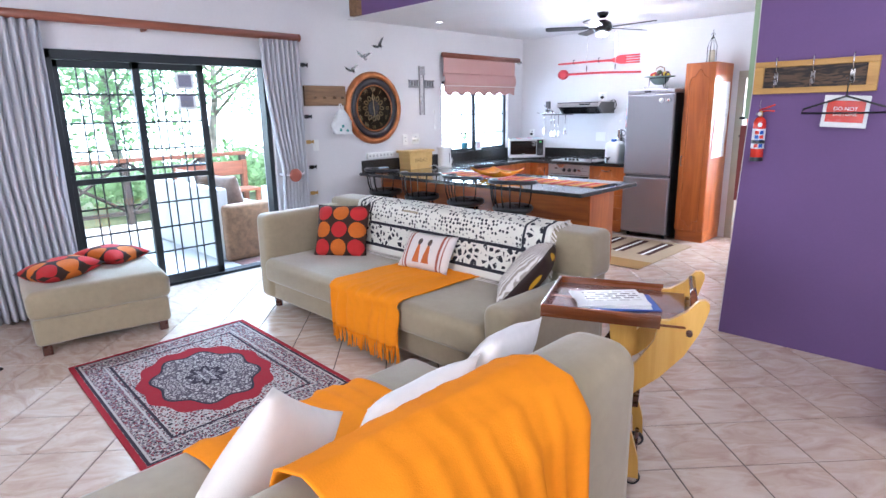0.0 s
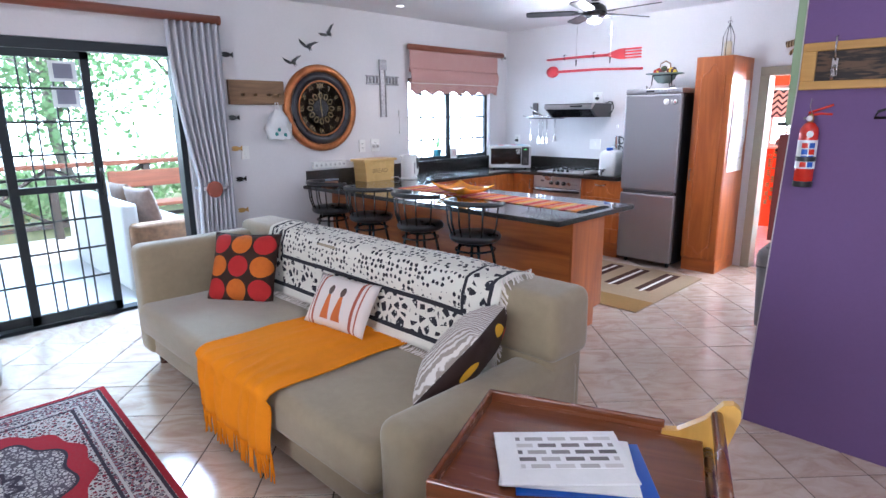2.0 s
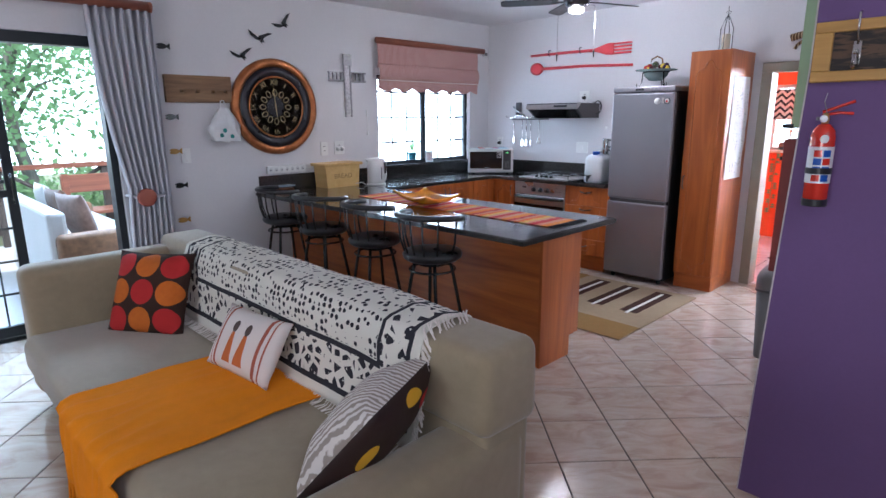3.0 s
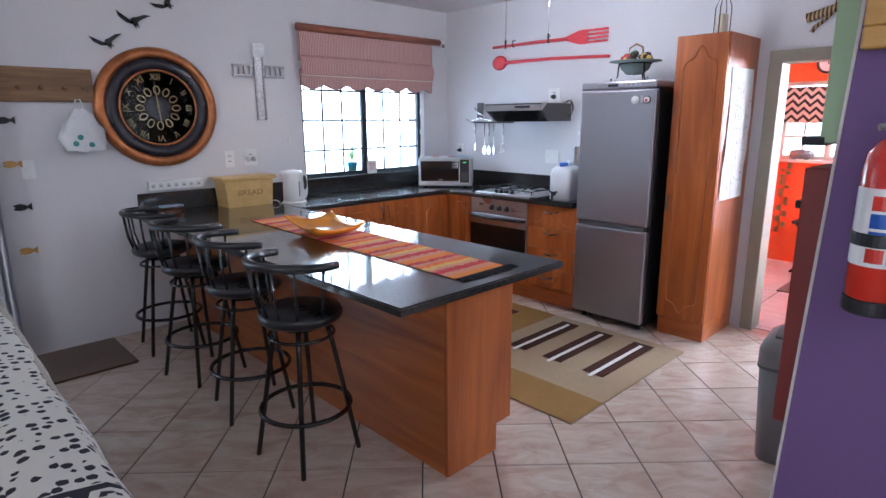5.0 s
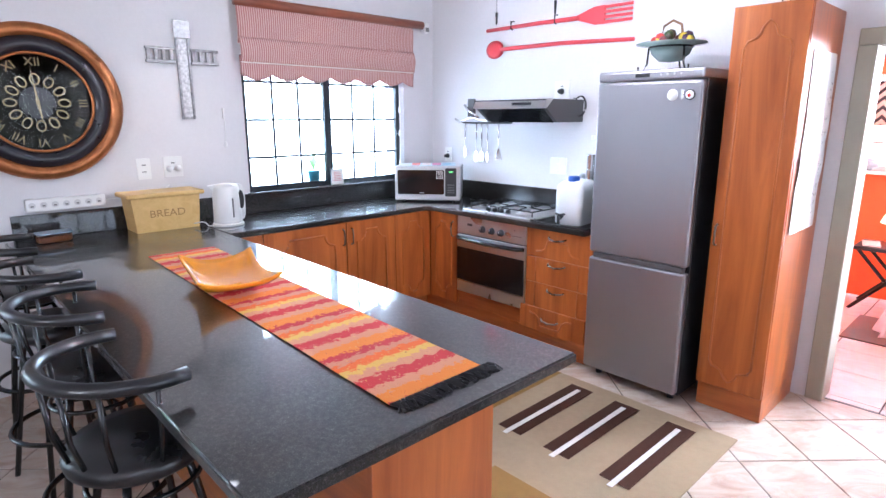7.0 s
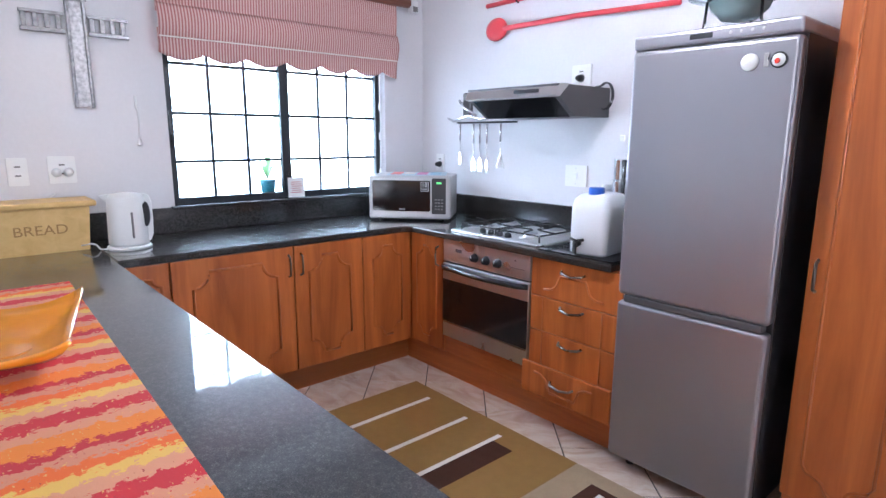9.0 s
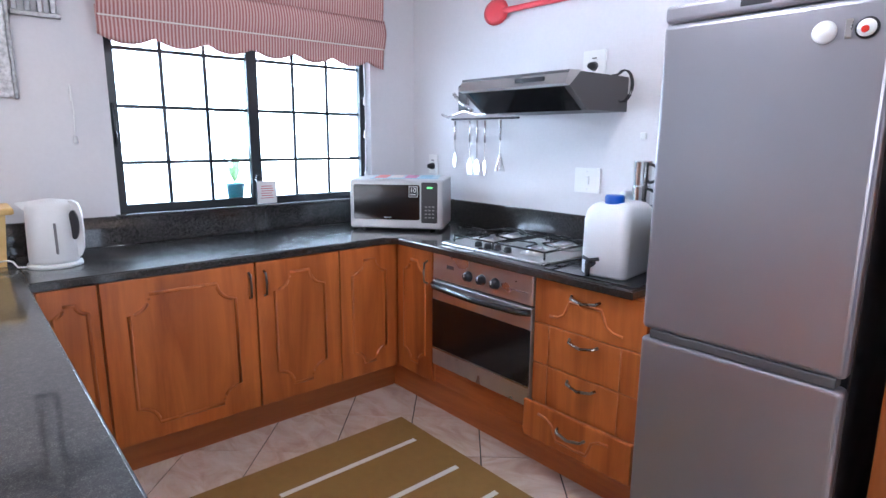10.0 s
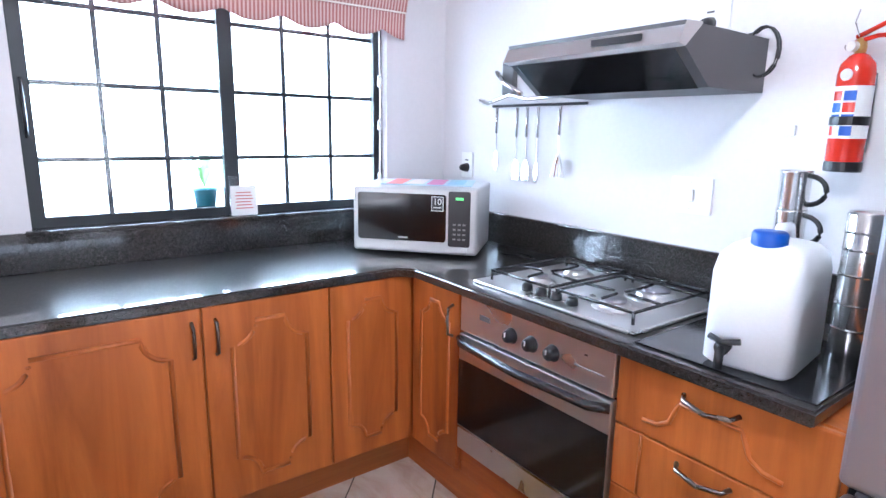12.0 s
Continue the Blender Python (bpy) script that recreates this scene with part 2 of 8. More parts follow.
M_lawn = plain("garden_ground", (0.16, 0.17, 0.09), 0.95, 0, 0.35, 0.6, 25, 0.8)


def granite():
    m, t, p = nodes_of("black_granite")
    v = coords(t)
    a, b = noise_of(t, v, 340, 2, 0.7), noise_of(t, v, 95, 3, 0.6)
    r = ramp(t, [(0.40, (0.006, 0.006, 0.006)), (0.54, (0.028, 0.025, 0.023)), (0.72, (0.100, 0.092, 0.088))])
    t.links.new(math_node(t, "MULTIPLY_ADD", a, 0.6, math_node(t, "MULTIPLY", b, 0.4)), r.inputs[0])
    t.links.new(r.outputs[0], p.inputs["Base Color"])
    smudge = noise_of(t, v, 7, 4, 0.6)
    p.inputs["Roughness"].default_value = 0.30
    p.inputs["Specular IOR Level"].default_value = 0.12
    p.inputs["Coat Weight"].default_value = 1.0
    p.inputs["Coat IOR"].default_value = 1.6
    t.links.new(math_node(t, "MULTIPLY_ADD", smudge, 0.06, 0.015), p.inputs["Coat Roughness"])
    return m


M_granite = granite()


def tile_material(name, c1, c2, c3, rough=0.22):
    """Glazed ceramic with cloudy pinkish mottling; each tile takes its own patch of it."""
    m, t, p = nodes_of(name)
    tc = t.nodes.new("ShaderNodeTexCoord")
    info = t.nodes.new("ShaderNodeObjectInfo")
    geo = t.nodes.new("ShaderNodeNewGeometry")
    rnd = math_node(t, "ADD", info.outputs["Random"], geo.outputs["Random Per Island"])
    cmb = t.nodes.new("ShaderNodeCombineXYZ")
    t.links.new(math_node(t, "MULTIPLY", rnd, 31.0), cmb.inputs[0])
    t.links.new(math_node(t, "MULTIPLY", rnd, 17.0), cmb.inputs[1])
    add = t.nodes.new("ShaderNodeVectorMath")
    t.links.new(tc.outputs["Object"], add.inputs[0])
    t.links.new(cmb.outputs[0], add.inputs[1])
    mp = t.nodes.new("ShaderNodeMapping")
    t.links.new(add.outputs[0], mp.inputs[0])
    mp.inputs["Rotation"].default_value = (0, 0, radians(-14))
    mp.inputs["Scale"].default_value = (1.0, 2.2, 1.0)
    a = noise_of(t, mp.outputs[0], 4.2, 5, 0.58, 1.1)
    b = noise_of(t, mp.outputs[0], 38, 3, 0.6)
    r = ramp(t, [(0.32, c1), (0.5, c2), (0.66, c3)])
    t.links.new(a, r.inputs[0])
    t.links.new(mix(t, math_node(t, "MULTIPLY", b, 0.2), r.outputs[0], c1), p.inputs["Base Color"])
    t.links.new(math_node(t, "MULTIPLY_ADD", a, 0.14, rough - 0.07), p.inputs["Roughness"])
    p.inputs["Specular IOR Level"].default_value = 0.55
    add_bump(t, p, a, 0.12, 0.002)
    return m


M_tile = tile_material("mottled_floor_tile", (0.50, 0.36, 0.275), (0.62, 0.495, 0.40), (0.69, 0.60, 0.515))
M_btile = tile_material("pale_floor_tile", (0.66, 0.65, 0.62), (0.73, 0.72, 0.70), (0.78, 0.775, 0.76))
M_grout = plain("dark_grout", (0.060, 0.052, 0.048), 0.9, 0, 0.2, 8, 90, 0.4)


def dots_material(name, base, ca, cb, cell):
    """Dark cloth printed with a grid of red and orange discs."""
    m, t, p = nodes_of(name)
    tc = t.nodes.new("ShaderNodeTexCoord")
    sep = t.nodes.new("ShaderNodeSeparateXYZ")
    t.links.new(tc.outputs["Object"], sep.inputs[0])
    us, ids = [], []
    for k in (0, 1):
        s = math_node(t, "MULTIPLY_ADD", sep.outputs[k], 1 / cell, 0.5 + 20)
        ids.append(math_node(t, "FLOOR", s))
        us.append(math_node(t, "SUBTRACT", math_node(t, "FRACT", s), 0.5))
    d = math_node(t, "SQRT", math_node(t, "ADD", math_node(t, "MULTIPLY", us[0], us[0]), math_node(t, "MULTIPLY", us[1], us[1])))
    disc = math_node(t, "LESS_THAN", d, 0.455)
    par = math_node(t, "MODULO", math_node(t, "ADD", ids[0], ids[1]), 2.0)
    n = noise_of(t, tc.outputs["Object"], 40, 3)
    colour = mix(t, par, ca, cb)
    colour = mix(t, math_node(t, "MULTIPLY", n, 0.35), colour, tuple(c * 0.5 for c in ca))
    t.links.new(mix(t, disc, base, colour), p.inputs["Base Color"])
    p.inputs["Roughness"].default_value = 0.9
    add_bump(t, p, disc, 0.4, 0.002)
    return m


M_dots = dots_material("disc_print_cloth", (0.035, 0.014, 0.008), (0.50, 0.020, 0.020), (0.62, 0.16, 0.010), 0.145)


def spotted_throw():
    """Off-white cotton with black spots and a black figured border along its edges."""
    m, t, p = nodes_of("spotted_cotton_throw")
    tc = t.nodes.new("ShaderNodeTexCoord")
    uv = t.nodes.new("ShaderNodeSeparateXYZ")
    t.links.new(tc.outputs["UV"], uv.inputs[0])
    sc = t.nodes.new("ShaderNodeMapping")
    t.links.new(tc.outputs["UV"], sc.inputs[0])
    sc.inputs["Scale"].default_value = (62, 33, 1)
    vo = t.nodes.new("ShaderNodeTexVoronoi")
    vo.inputs["Randomness"].default_value = 0.5
    vo.inputs["Scale"].default_value = 1.0
    t.links.new(sc.outputs[0], vo.inputs["Vector"])
    wob = noise_of(t, sc.outputs[0], 3.0, 2)
    spots = math_node(t, "LESS_THAN", math_node(t, "ADD", vo.outputs["Distance"], math_node(t, "MULTIPLY", wob, 0.30)), 0.50)
    sc2 = t.nodes.new("ShaderNodeMapping")
    t.links.new(tc.outputs["UV"], sc2.inputs[0])
    sc2.inputs["Scale"].default_value = (40, 20, 1)
    v2 = t.nodes.new("ShaderNodeTexVoronoi")
    v2.feature = "DISTANCE_TO_EDGE"
    v2.inputs["Scale"].default_value = 1.0
    t.links.new(sc2.outputs[0], v2.inputs["Vector"])
    lace = math_node(t, "GREATER_THAN", v2.outputs["Distance"], 0.17)
    n3 = noise_of(t, sc2.outputs[0], 2.2, 2)
    lace = math_node(t, "MULTIPLY", lace, math_node(t, "GREATER_THAN", n3, 0.36))
    u, v = uv.outputs[0], uv.outputs[1]
    eu = math_node(t, "MINIMUM", u, math_node(t, "SUBTRACT", 1.0, u))
    ev = math_node(t, "MULTIPLY", v, 0.42)
    e = math_node(t, "MINIMUM", eu, ev)
    inb = math_node(t, "MULTIPLY", math_node(t, "GREATER_THAN", e, 0.028), math_node(t, "LESS_THAN", e, 0.098))
    line = math_node(t, "LESS_THAN", math_node(t, "ABSOLUTE", math_node(t, "SUBTRACT", math_node(t, "ABSOLUTE", math_node(t, "SUBTRACT", e, 0.063)), 0.038)), 0.005)
    inner = math_node(t, "GREATER_THAN", e, 0.108)
    dark = math_node(t, "MAXIMUM", line, math_node(t, "MAXIMUM", math_node(t, "MULTIPLY", inb, lace), math_node(t, "MULTIPLY", inner, spots)))
    t.links.new(mix(t, dark, (0.72, 0.70, 0.62), (0.022, 0.022, 0.030)), p.inputs["Base Color"])
    p.inputs["Roughness"].default_value = 0.95
    f = noise_of(t, tc.outputs["Object"], 330, 1)
    add_bump(t, p, f, 0.6, 0.001)
    return m


M_spot = spotted_throw()


def persian():
    """Wool rug: dark figured border, red field, pale lobed medallion."""
    m, t, p = nodes_of("persian_wool")
    tc = t.nodes.new("ShaderNodeTexCoord")
    uv = t.nodes.new("ShaderNodeSeparateXYZ")
    t.links.new(tc.outputs["UV"], uv.inputs[0])
    x = math_node(t, "MULTIPLY_ADD", uv.outputs[0], 1.57, -0.785)
    y = math_node(t, "MULTIPLY_ADD", uv.outputs[1], 1.23, -0.615)
    ax, ay = math_node(t, "ABSOLUTE", x), math_node(t, "ABSOLUTE", y)
    edge = math_node(t, "MINIMUM", math_node(t, "SUBTRACT", 0.785, ax), math_node(t, "SUBTRACT", 0.615, ay))
    ang = math_node(t, "ARCTAN2", math_node(t, "MULTIPLY", y, 1.3), x)
    rad = math_node(t, "SQRT", math_node(t, "ADD", math_node(t, "MULTIPLY", x, x), math_node(t, "MULTIPLY", math_node(t, "MULTIPLY", y, y), 1.7)))
    lob = math_node(t, "MULTIPLY", math_node(t, "COSINE", math_node(t, "MULTIPLY", ang, 8.0)), 0.028)
    lob2 = math_node(t, "MULTIPLY", math_node(t, "COSINE", math_node(t, "MULTIPLY", ang, 12.0)), 0.018)
    rm = math_node(t, "ADD", rad, lob)
    # mirrored coordinates make the small motifs symmetrical
    cmb = t.nodes.new("ShaderNodeCombineXYZ")
    t.links.new(ax, cmb.inputs[0])
    t.links.new(ay, cmb.inputs[1])
    vo = t.nodes.new("ShaderNodeTexVoronoi")
    vo.feature = "F1"
    vo.inputs["Scale"].default_value = 24
    t.links.new(cmb.outputs[0], vo.inputs["Vector"])
    rings = math_node(t, "GREATER_THAN", math_node(t, "SINE", math_node(t, "MULTIPLY", vo.outputs["Distance"], 13.0)), 0.1)
    vo2 = t.nodes.new("ShaderNodeTexVoronoi")
    vo2.feature = "DISTANCE_TO_EDGE"
    vo2.inputs["Scale"].default_value = 44
    t.links.new(cmb.outputs[0], vo2.inputs["Vector"])
    net = math_node(t, "LESS_THAN", vo2.outputs["Distance"], 0.13)
    n = noise_of(t, cmb.outputs[0], 60, 3)
    red, deep, pale, dark, grey = (0.33, 0.012, 0.022), (0.20, 0.020, 0.035), (0.50, 0.45, 0.41), (0.030, 0.024, 0.035), (0.22, 0.19, 0.21)
    border = mix(t, rings, mix(t, net, dark, pale), mix(t, math_node(t, "GREATER_THAN", n, 0.52), grey, deep))
    spand = mix(t, net, mix(t, rings, dark, deep), pale)
    medal = mix(t, net, mix(t, rings, pale, (0.36, 0.31, 0.30)), (0.09, 0.075, 0.085))
    col = mix(t, math_node(t, "LESS_THAN", math_node(t, "ADD", rad, lob2), 0.50), spand, red)
    col = mix(t, math_node(t, "LESS_THAN", rm, 0.39), col, medal)
    core = math_node(t, "LESS_THAN", math_node(t, "ABSOLUTE", math_node(t, "SUBTRACT", rm, 0.11)), 0.02)
    col = mix(t, core, col, dark)
    rim = math_node(t, "LESS_THAN", math_node(t, "ABSOLUTE", math_node(t, "SUBTRACT", rm, 0.385)), 0.010)
    col = mix(t, rim, col, dark)
    col = mix(t, math_node(t, "LESS_THAN", edge, 0.20), col, border)
    for a, w, c in ((0.205, 0.008, dark), (0.175, 0.006, pale), (0.055, 0.006, pale), (0.04, 0.008, dark)):
        col = mix(t, math_node(t, "LESS_THAN", math_node(t, "ABSOLUTE", math_node(t, "SUBTRACT", edge, a)), w), col, c)
    col = mix(t, math_node(t, "LESS_THAN", edge, 0.03), col, red)
    t.links.new(mix(t, math_node(t, "MULTIPLY", n, 0.3), col, (0.12, 0.09, 0.09)), p.inputs["Base Color"])
    p.inputs["Roughness"].default_value = 1.0
    p.inputs["Specular IOR Level"].default_value = 0.1
    add_bump(t, p, n, 0.6, 0.003)
    return m


M_persian = persian()


def striped(name, a, b, period, axis=0, width=0.5, vec="Object"):
    m, t, p = nodes_of(name)
    tc = t.nodes.new("ShaderNodeTexCoord")
    s = t.nodes.new("ShaderNodeSeparateXYZ")
    t.links.new(tc.outputs[vec], s.inputs[0])
    f = math_node(t, "FRACT", math_node(t, "MULTIPLY_ADD", s.outputs[axis], 1 / period, 50.0))
    k = math_node(t, "LESS_THAN", f, width)
    n = noise_of(t, tc.outputs["Object"], 260, 2)
    t.links.new(mix(t, math_node(t, "MULTIPLY", n, 0.3), mix(t, k, a, b), tuple(c * 0.6 for c in a)), p.inputs["Base Color"])
    p.inputs["Roughness"].default_value = 0.95
    p.inputs["Specular IOR Level"].default_value = 0.15
    add_bump(t, p, n, 0.4, 0.001)
    return m


M_blind = striped("pink_ticking", (0.42, 0.175, 0.165), (0.68, 0.50, 0.46), 0.016, 1, 0.5)


def runner_material():
    """Handwoven bands of red, orange and ochre across the runner with ragged ikat edges."""
    m, t, p = nodes_of("woven_runner")
    tc = t.nodes.new("ShaderNodeTexCoord")
    s = t.nodes.new("ShaderNodeSeparateXYZ")
    t.links.new(tc.outputs["UV"], s.inputs[0])
    mp = t.nodes.new("ShaderNodeMapping")
    t.links.new(tc.outputs["UV"], mp.inputs[0])
    mp.inputs["Scale"].default_value = (60, 7, 1)
    n = noise_of(t, mp.outputs[0], 1.6, 4, 0.7)
    u = math_node(t, "MULTIPLY_ADD", math_node(t, "SUBTRACT", n, 0.5), 0.055, s.outputs[0])
    f = math_node(t, "FRACT", math_node(t, "MULTIPLY", u, 6.0))
    r = ramp(t, [(0.0, (0.74, 0.22, 0.025)), (0.17, (0.64, 0.27, 0.15)), (0.30, (0.55, 0.030, 0.035)), (0.46, (0.64, 0.29, 0.16)),
                 (0.58, (0.72, 0.44, 0.09)), (0.68, (0.74, 0.14, 0.020)), (0.80, (0.60, 0.24, 0.14)), (0.90, (0.50, 0.028, 0.035))])
    r.color_ramp.interpolation = "CONSTANT"
    t.links.new(f, r.inputs[0])
    mp2 = t.nodes.new("ShaderNodeMapping")
    t.links.new(tc.outputs["UV"], mp2.inputs[0])
    mp2.inputs["Scale"].default_value = (90, 26, 1)
    n2 = noise_of(t, mp2.outputs[0], 1.3, 3, 0.6)
    col = mix(t, math_node(t, "GREATER_THAN", n2, 0.66), r.outputs[0], (0.70, 0.40, 0.12))
    col = mix(t, math_node(t, "LESS_THAN", n2, 0.31), col, (0.30, 0.04, 0.04))
    t.links.new(col, p.inputs["Base Color"])
    p.inputs["Roughness"].default_value = 0.95
    add_bump(t, p, n2, 0.6, 0.002)
    return m


M_runner = runner_material()


def leopard_wood():
    m, t, p = nodes_of("zebra_print_panel")
    v = coords(t, (3, 1, 16))
    n = noise_of(t, v, 2.2, 3, 0.5, 1.8)
    r = ramp(t, [(0.44, (0.012, 0.008, 0.006)), (0.56, (0.10, 0.055, 0.030))])
    t.links.new(n, r.inputs[0])
    t.links.new(r.outputs[0], p.inputs["Base Color"])
    p.inputs["Roughness"].default_value = 0.6
    return m


M_zebra = leopard_wood()


def printed_blind():
    """Cream cloth block-printed in black with zigzags."""
    m, t, p = nodes_of("zigzag_print_cloth")
    tc = t.nodes.new("ShaderNodeTexCoord")
    s = t.nodes.new("ShaderNodeSeparateXYZ")
    t.links.new(tc.outputs["Object"], s.inputs[0])
    tri = math_node(t, "PINGPONG", math_node(t, "MULTIPLY_ADD", s.outputs[0], 1.0, 20.0), 0.055)
    f = math_node(t, "FRACT", math_node(t, "MULTIPLY", math_node(t, "ADD", s.outputs[2], tri), 13.0))
    k = math_node(t, "LESS_THAN", f, 0.45)
    t.links.new(mix(t, k, (0.55, 0.46, 0.36), (0.022, 0.018, 0.018)), p.inputs["Base Color"])
    p.inputs["Roughness"].default_value = 0.9
    return m


M_zig = printed_blind()


def lamp_shade_material():
    m, t, p = nodes_of("lit_linen_shade")
    p.inputs["Base Color"].default_value = (0.85, 0.78, 0.66, 1)
    p.inputs["Transmission Weight"].default_value = 0.0
    p.inputs["Emission Color"].default_value = (1.0, 0.86, 0.66, 1)
    p.inputs["Emission Strength"].default_value = 0.9
    return m


M_shade = lamp_shade_material()
M_lampglow = glow("lit_lamp_glass", (1.0, 0.96, 0.92), 5.0)
M_bright = glow("bright_hazy_sky", (0.84, 0.96, 1.0), 3.2)
M_led = glow("green_display", (0.2, 0.9, 0.25), 0.35)

# ---- shape helpers ----


def make_mesh(name, bm, material, smooth=False):
    me = bpy.data.meshes.new(name)
    bm.normal_update()
    bm.to_mesh(me)
    bm.free()
    for m in (material if isinstance(material, (list, tuple)) else [material]):
        me.materials.append(m)
    if smooth:
        me.polygons.foreach_set("use_smooth", [True] * len(me.polygons))
    return me


def part(name, bm, material, parent, label="", smooth=False):
    ob = new(name, make_mesh(name, bm, material, smooth))
    ob.parent = parent
    if label:
        tagged(ob, label)
    return ob


def whole(name, bm, material, label, category, group="", kind="", smooth=False, m=None):
    ob = new(name, make_mesh(name, bm, material, smooth))
    if m is not None:
        ob.matrix_basis = m
    return tagged(ob, label, category, group, kind)


def thing(name, label, category, group="", m=None, kind=""):
    ob = new(name)
    ob.empty_display_size = 0.1
    if m is not None:
        ob.matrix_basis = m
    return tagged(ob, label, category, group, kind)


def box(bm, x0, x1, y0, y1, z0, z1, bevel=0.0, seg=2):
    r = bmesh.ops.create_cube(bm, size=1.0, matrix=Matrix.LocRotScale(((x0 + x1) / 2, (y0 + y1) / 2, (z0 + z1) / 2), None, (x1 - x0, y1 - y0, z1 - z0)))
    if bevel > 0:
        es = {e for v in r["verts"] for e in v.link_edges}
        bmesh.ops.bevel(bm, geom=list(es), offset=min(bevel, 0.49 * min(x1 - x0, y1 - y0, z1 - z0)), segments=seg, affect="EDGES", profile=0.5)
    return bm


def B(x0, x1, y0, y1, z0, z1, bevel=0.0, seg=2):
    return box(bmesh.new(), x0, x1, y0, y1, z0, z1, bevel, seg)


def tube(bm, pts, r, seg=8, caps=True, closed=False, r_end=None):
    """A round rod along points."""
    pts = [Vector(p) for p in pts]
    n, rings, up = len(pts), [], Vector((0, 0, 1))
    for i, p in enumerate(pts):
        a = pts[(i - 1) % n] if closed or i > 0 else p
        b = pts[(i + 1) % n] if closed or i < n - 1 else p
        d = (b - a).normalized()
        ref = up if abs(d.dot(up)) < 0.95 else Vector((1, 0, 0))
        s = d.cross(ref).normalized()
        w = s.cross(d).normalized()
        rr = r if r_end is None else r + (r_end - r) * i / max(1, n - 1)
        rings.append([bm.verts.new(p + (s * math.cos(k * 2 * math.pi / seg) + w * math.sin(k * 2 * math.pi / seg)) * rr) for k in range(seg)])
    for i in range(n if closed else n - 1):
        a, b = rings[i], rings[(i + 1) % n]
        for k in range(seg):
            bm.faces.new((a[k], a[(k + 1) % seg], b[(k + 1) % seg], b[k]))
    if caps and not closed:
        bm.faces.new(rings[0][::-1])
        bm.faces.new(rings[-1])
    return bm


def T(pts, r, seg=8, closed=False, r_end=None):
    return tube(bmesh.new(), pts, r, seg, True, closed, r_end)


def lathe(bm, prof, seg=32, at=(0, 0, 0), axis="z"):
    """Turns (radius, height) pairs about an axis."""
    rings = []
    for r, h in prof:
        ring = []
        for k in range(seg):
            a = 2 * math.pi * k / seg
            c, s = r * math.cos(a), r * math.sin(a)
            q = {"z": (c, s, h), "x": (h, c, s), "y": (s, h, c)}[axis]
            ring.append(bm.verts.new(Vector(q) + Vector(at)))
        rings.append(ring)
    for a, b in zip(rings, rings[1:]):
        for k in range(seg):
            bm.faces.new((a[k], a[(k + 1) % seg], b[(k + 1) % seg], b[k]))
    for ring, flip in ((rings[0], True), (rings[-1], False)):
        if prof[0 if flip else -1][0] > 1e-4:
            bm.faces.new(ring[::-1] if flip else ring)
    bmesh.ops.remove_doubles(bm, verts=bm.verts, dist=1e-5)
    return bm


def L(prof, seg=32, at=(0, 0, 0), axis="z"):
    return lathe(bmesh.new(), prof, seg, at, axis)


def slab(bm, outline, z0, z1, plane="xy"):
    """An outline in a plane, given thickness along the third axis."""
    def put(a, b, h):
        return {"xy": (a, b, h), "xz": (a, h, b), "yz": (h, a, b)}[plane]
    lo = [bm.verts.new(put(a, b, z0)) for a, b in outline]
    hi = [bm.verts.new(put(a, b, z1)) for a, b in outline]
    n = len(outline)
    bm.faces.new(lo[::-1])
    bm.faces.new(hi)
    for k in range(n):
        bm.faces.new((lo[k], lo[(k + 1) % n], hi[(k + 1) % n], hi[k]))
    bmesh.ops.recalc_face_normals(bm, faces=bm.faces)
    return bm


def S(outline, z0, z1, plane="xy"):
    return slab(bmesh.new(), outline, z0, z1, plane)


def sheet(f, nu, nv, thick=0.0):
    """A cloth from f(u, v) -> point, with UVs; thick gives it a second side."""
    bm = bmesh.new()
    layer = bm.loops.layers.uv.new("UVMap")
    grid = [[bm.verts.new(f(i / nu, j / nv)) for j in range(nv + 1)] for i in range(nu + 1)]
    for i in range(nu):
        for j in range(nv):
            fc = bm.faces.new((grid[i][j], grid[i + 1][j], grid[i + 1][j + 1], grid[i][j + 1]))
            for lp, (a, b) in zip(fc.loops, ((i, j), (i + 1, j), (i + 1, j + 1), (i, j + 1))):
                lp[layer].uv = (a / nu, b / nv)
    if thick:
        bm.normal_update()
        bmesh.ops.solidify(bm, geom=list(bm.faces), thickness=thick)
    return bm


def pillow(w, h, d, n=14, pinch=0.06):
    """A stuffed cushion lying flat: pinched corners, full middle."""
    bm = bmesh.new()
    rows = {}
    for side in (1, -1):
        for i in range(n + 1):
            for j in range(n + 1):
                u, v = 2 * i / n - 1, 2 * j / n - 1
                edge = i in (0, n) or j in (0, n)
                if side < 0 and edge:
                    rows[side, i, j] = rows[1, i, j]
                    continue
                k = (1 - abs(u) ** 2.6) * (1 - abs(v) ** 2.6)
                wob = noise.noise(Vector((u * 1.7 + w * 9, v * 1.7, side))) * 0.12
                z = side * d / 2 * max(0, k) ** 0.55 * (1 + wob)
                x = u * w / 2 * (1 - pinch * (1 - v * v) * abs(u))
                y = v * h / 2 * (1 - pinch * (1 - u * u) * abs(v))
                rows[side, i, j] = bm.verts.new((x, y, z))
    for side in (1, -1):
        for i in range(n):
            for j in range(n):
                q = [rows[side, i, j], rows[side, i + 1, j], rows[side, i + 1, j + 1], rows[side, i, j + 1]]
                bm.faces.new(q if side > 0 else q[::-1])
    return bm


